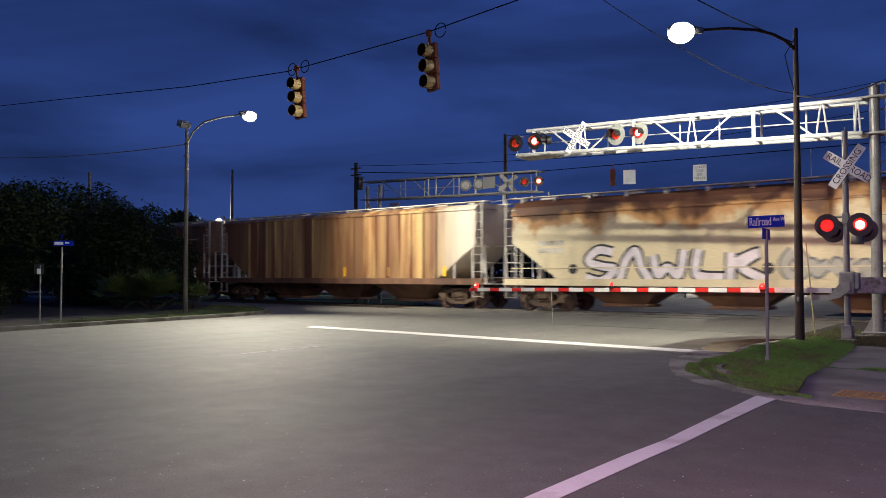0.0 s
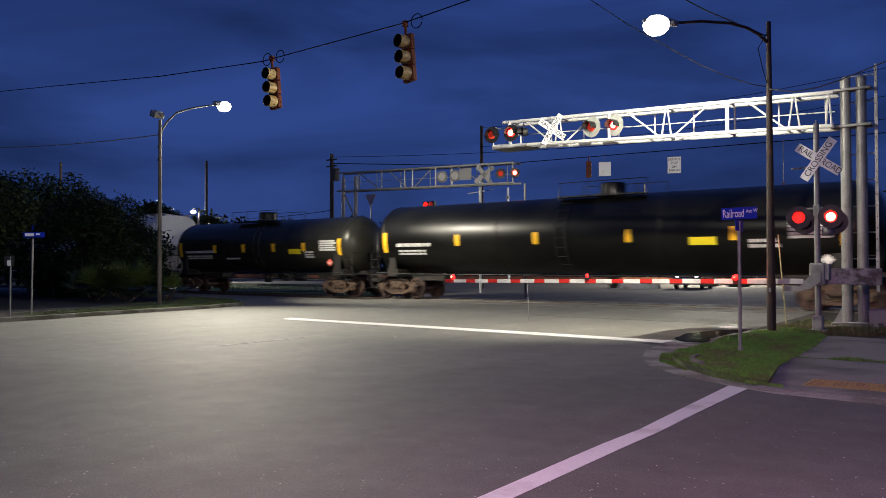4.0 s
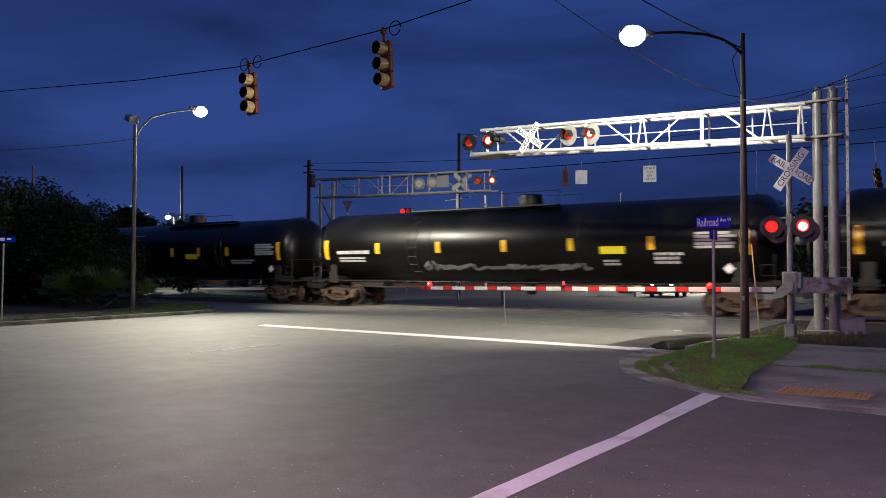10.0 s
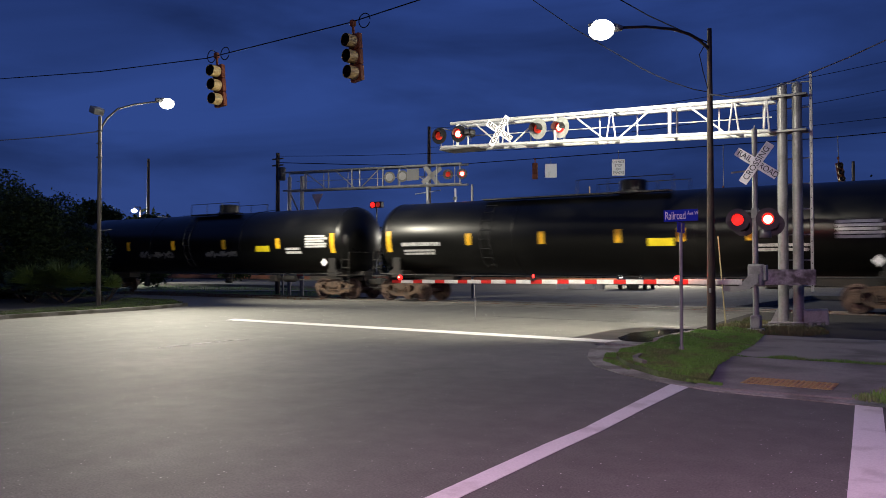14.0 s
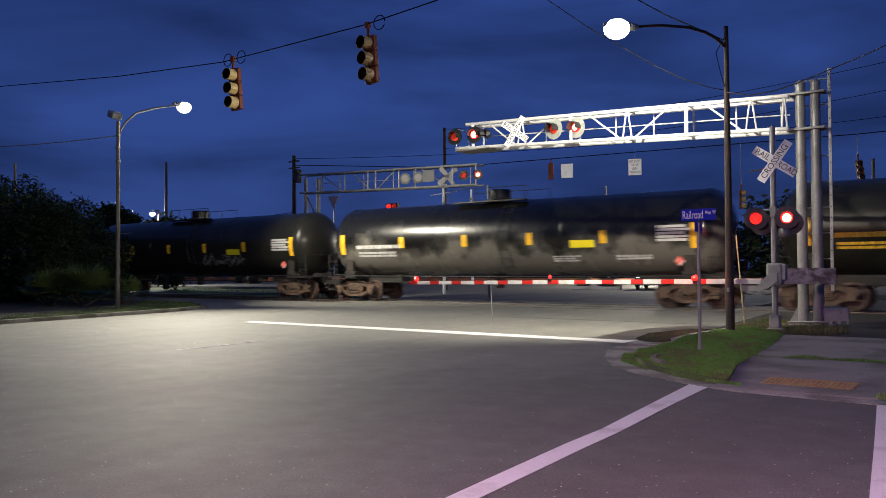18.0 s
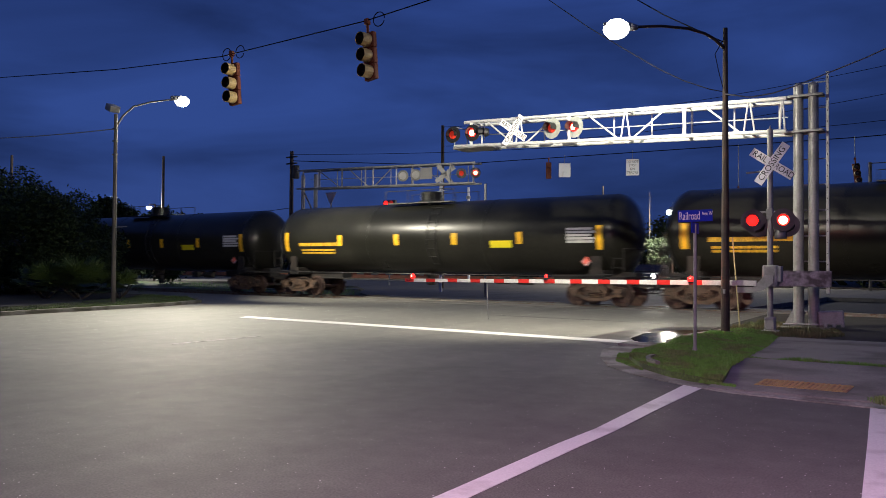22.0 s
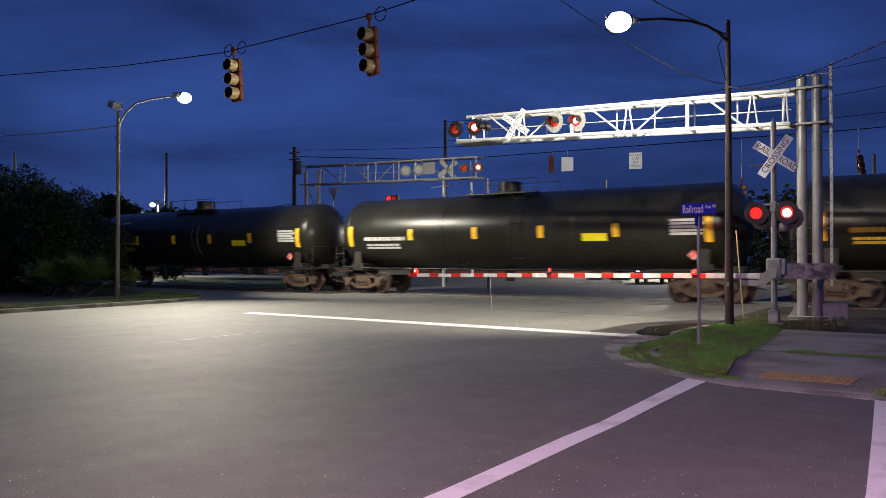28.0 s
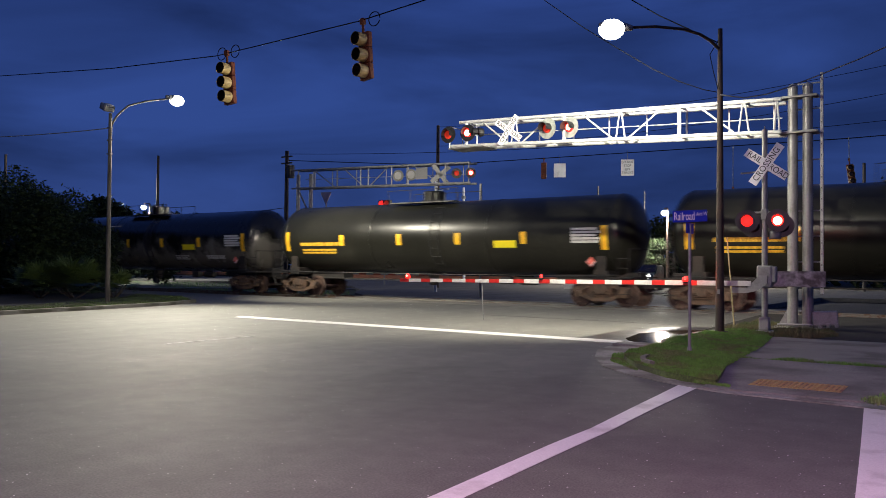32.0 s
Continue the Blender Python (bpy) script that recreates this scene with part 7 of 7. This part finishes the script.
# ---- trees ----
def crown(name, material, parent, blobs, count, size, seed, label=""):
    """Many small leaf clumps spread over uneven lobes."""
    rnd = random.Random(seed)
    vs, fs = [], []
    tot = sum(b[3] ** 2 for b in blobs)
    for cx, cy, cz, r, sq in blobs:
        n = int(count * r * r / tot)
        for _ in range(n):
            th, ph = rnd.uniform(0, 6.283), math.acos(rnd.uniform(-1, 1))
            d = r * rnd.uniform(.55, 1.0) * (1 + .28 * noise.noise(Vector((th * 1.5 + cx, ph * 2, seed))))
            p = Vector((cx + d * math.sin(ph) * math.cos(th), cy + d * math.sin(ph) * math.sin(th), cz + d * sq * math.cos(ph)))
            for _ in range(3):
                q = p + Vector((rnd.gauss(0, size), rnd.gauss(0, size), rnd.gauss(0, size * .7)))
                u = Vector((rnd.gauss(0, 1), rnd.gauss(0, 1), rnd.gauss(0, .6))).normalized()
                w = u.cross(Vector((rnd.gauss(0, 1), rnd.gauss(0, 1), rnd.gauss(0, 1)))).normalized()
                s = size * rnd.uniform(.5, 1.1)
                k = len(vs)
                vs += [tuple(q - u * s), tuple(q + w * s * .45), tuple(q + u * s), tuple(q - w * s * .45)]
                fs.append((k, k + 1, k + 2, k + 3))
    me = bpy.data.meshes.new(name)
    me.from_pydata(vs, [], fs)
    me.materials.append(material)
    return part(name, me, material, parent, label)


def tree(x, y, h, spread, count, seed, label, leaf=leaf_dark, size=.115, low=.25):
    rnd = random.Random(seed)
    t = thing("tree", pose(x, y, -.1), label, "tree")
    bm = bmesh.new()
    tube(bm, [(0, 0, 0), (.08 * h * .2, 0, h * .25), (rnd.uniform(-.3, .3), rnd.uniform(-.3, .3), h * .6)], .035 * h, 8, .015 * h)
    blobs = []
    for k in range(9):
        a = k * 2.4 + rnd.uniform(-.4, .4)
        rr = spread * rnd.uniform(.3, .75)
        z = h * rnd.uniform(low + .1, .82)
        r = spread * rnd.uniform(.3, .5)
        blobs.append((rr * math.cos(a), rr * math.sin(a), z, r, .8))
        tube(bm, [(0, 0, h * .3), (rr * .5 * math.cos(a), rr * .5 * math.sin(a), (z + h * .3) / 2), (rr * math.cos(a), rr * math.sin(a), z)], .014 * h, 6, .004 * h)
    blobs.append((0, 0, h * .78, spread * .45, .7))
    part("trunk", bm, bark, t)
    crown("crown", leaf, t, blobs, count, size, seed)
    return t


tree(-29.8, 63.4, 5.6, 1.9, 1500, 41, "small leafy tree lit amber by a string of lights", size=.16, low=.05)
tree(-63.5, 40.5, 8.0, 3.0, 2200, 42, "dark rounded tree beyond the line", size=.22, low=.0)
tree(-57.5, 41.5, 6.6, 2.2, 1500, 43, "low dark tree beyond the line", size=.22, low=.0)
tree(-63.5, 55.5, 7.2, 2.0, 1200, 44, "dark tree behind the far cantilever", size=.25, low=.0)
tree(-23.0, 62.4, 4.5, 1.25, 1300, 45, "small green street tree lit by a street lamp", leaf=leaf_lit, size=.13, low=.35)
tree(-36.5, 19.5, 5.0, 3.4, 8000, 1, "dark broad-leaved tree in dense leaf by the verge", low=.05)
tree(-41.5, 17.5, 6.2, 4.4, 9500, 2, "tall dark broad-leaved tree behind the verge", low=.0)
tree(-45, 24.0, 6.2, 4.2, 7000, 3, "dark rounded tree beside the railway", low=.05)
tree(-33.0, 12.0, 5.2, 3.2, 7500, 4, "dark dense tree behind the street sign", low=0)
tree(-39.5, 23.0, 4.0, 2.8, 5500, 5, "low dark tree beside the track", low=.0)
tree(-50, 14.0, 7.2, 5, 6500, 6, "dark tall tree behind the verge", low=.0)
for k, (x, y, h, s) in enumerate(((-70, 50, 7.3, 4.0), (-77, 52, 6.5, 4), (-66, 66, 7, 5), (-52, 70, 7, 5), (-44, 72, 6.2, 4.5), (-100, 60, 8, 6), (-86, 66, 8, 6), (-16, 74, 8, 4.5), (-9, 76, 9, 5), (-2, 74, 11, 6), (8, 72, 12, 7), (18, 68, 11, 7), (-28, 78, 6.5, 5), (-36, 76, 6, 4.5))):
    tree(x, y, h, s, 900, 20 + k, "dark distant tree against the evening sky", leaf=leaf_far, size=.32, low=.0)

bm = bmesh.new()
rnd = random.Random(9)
vs, fs = [], []
for k in range(16000):
    x = rnd.uniform(-260, 140)
    y = rnd.uniform(84, 100)
    h = 5.5 + 2.2 * noise.noise(Vector((x * .06, 3, 0))) + 1.2 * noise.noise(Vector((x * .31, 7, 0)))
    z = rnd.uniform(0, 1) ** .6 * h
    s = rnd.uniform(.3, .8)
    u = Vector((rnd.gauss(0, 1), rnd.gauss(0, .6), rnd.gauss(0, 1))).normalized() * s
    w = Vector((rnd.gauss(0, 1), rnd.gauss(0, .6), rnd.gauss(0, 1))).normalized() * s
    i = len(vs)
    c = Vector((x, y, z))
    vs += [tuple(c - u), tuple(c + w), tuple(c + u), tuple(c - w)]
    fs.append((i, i + 1, i + 2, i + 3))
bm.free()
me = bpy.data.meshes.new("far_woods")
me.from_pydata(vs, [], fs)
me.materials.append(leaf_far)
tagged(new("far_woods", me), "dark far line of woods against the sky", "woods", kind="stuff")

# palmetto shrub: fans of narrow blades on short stalks
def palmetto(x, y, n, r, seed):
    rnd = random.Random(seed)
    p = thing("palmetto", pose(x, y, .05), "low green palmetto shrub with fan leaves", "shrub")
    for k in range(8):
        bm = bmesh.new()
        a = rnd.uniform(0, 6.28)
        tube(bm, [(0, 0, 0), (.3 * r * math.cos(a), .3 * r * math.sin(a), .3), (.5 * r * math.cos(a), .5 * r * math.sin(a), .6)], .035, 6, .02)
        part("stem", bm, bark, p)
    for k in range(n):
        a, e = rnd.uniform(0, 6.28), rnd.uniform(.15, 1.35)
        d = Vector((math.cos(a) * math.cos(e), math.sin(a) * math.cos(e), math.sin(e)))
        c = Vector((d.x * r * .6, d.y * r * .6, .15 + d.z * r * .62))
        side = d.cross(Vector((0, 0, 1))).normalized()
        vs, fs = [], []
        for j in range(15):
            b = -1.5 + 2.7 * j / 14
            t = (d * math.cos(b) + side * math.sin(b)).normalized()
            L = r * rnd.uniform(.42, .58)
            w = t.cross(d.cross(side)).normalized() * .034
            i = len(vs)
            tip = c + t * L - Vector((0, 0, .12 * L))
            mid = c + t * L * .6
            vs += [tuple(c), tuple(mid + w), tuple(tip), tuple(mid - w)]
            fs.append((i, i + 1, i + 2, i + 3))
        me = bpy.data.meshes.new("frond")
        me.from_pydata(vs, [], fs)
        me.materials.append(leaf_palm)
        part("frond", me, leaf_palm, p)
    return p


palmetto(-30.6, 18.3, 46, 1.6, 1)
palmetto(-31.9, 17.6, 36, 1.4, 2)
palmetto(-29.9, 19.6, 28, 1.1, 3)


def motions():
    """The cars roll past at one steady speed."""
    for car, mid in cars:
        walk(car, [(t, pose(mid - V_TRAIN * t, YC, .03)) for t in (0, 8, 16, 24, 32)])
        # its wheels turn while it rolls along the open stretch
        t0 = max(0.0, min(31.0, (mid - 2) / V_TRAIN))
        t1 = max(t0 + .5, min(32.0, (mid + 50) / V_TRAIN))
        n = max(2, int((t1 - t0) * 30))
        for w in car.children_recursive:
            if w.name.startswith("wheelset"):
                x = w.matrix_basis.translation.x
                rows = [(0, 0)] if t0 > .05 else []
                rows += [(t0 + k / 30, -V_TRAIN / .46 * k / 30) for k in range(n + 1) if t0 + k / 30 <= 32]
                if rows[-1][0] < 31.9:
                    rows.append((32, rows[-1][1]))
                walk(w, [(t, pose(x, 0, .47, 0, math.degrees(a), 0)) for t, a in rows])


motions()
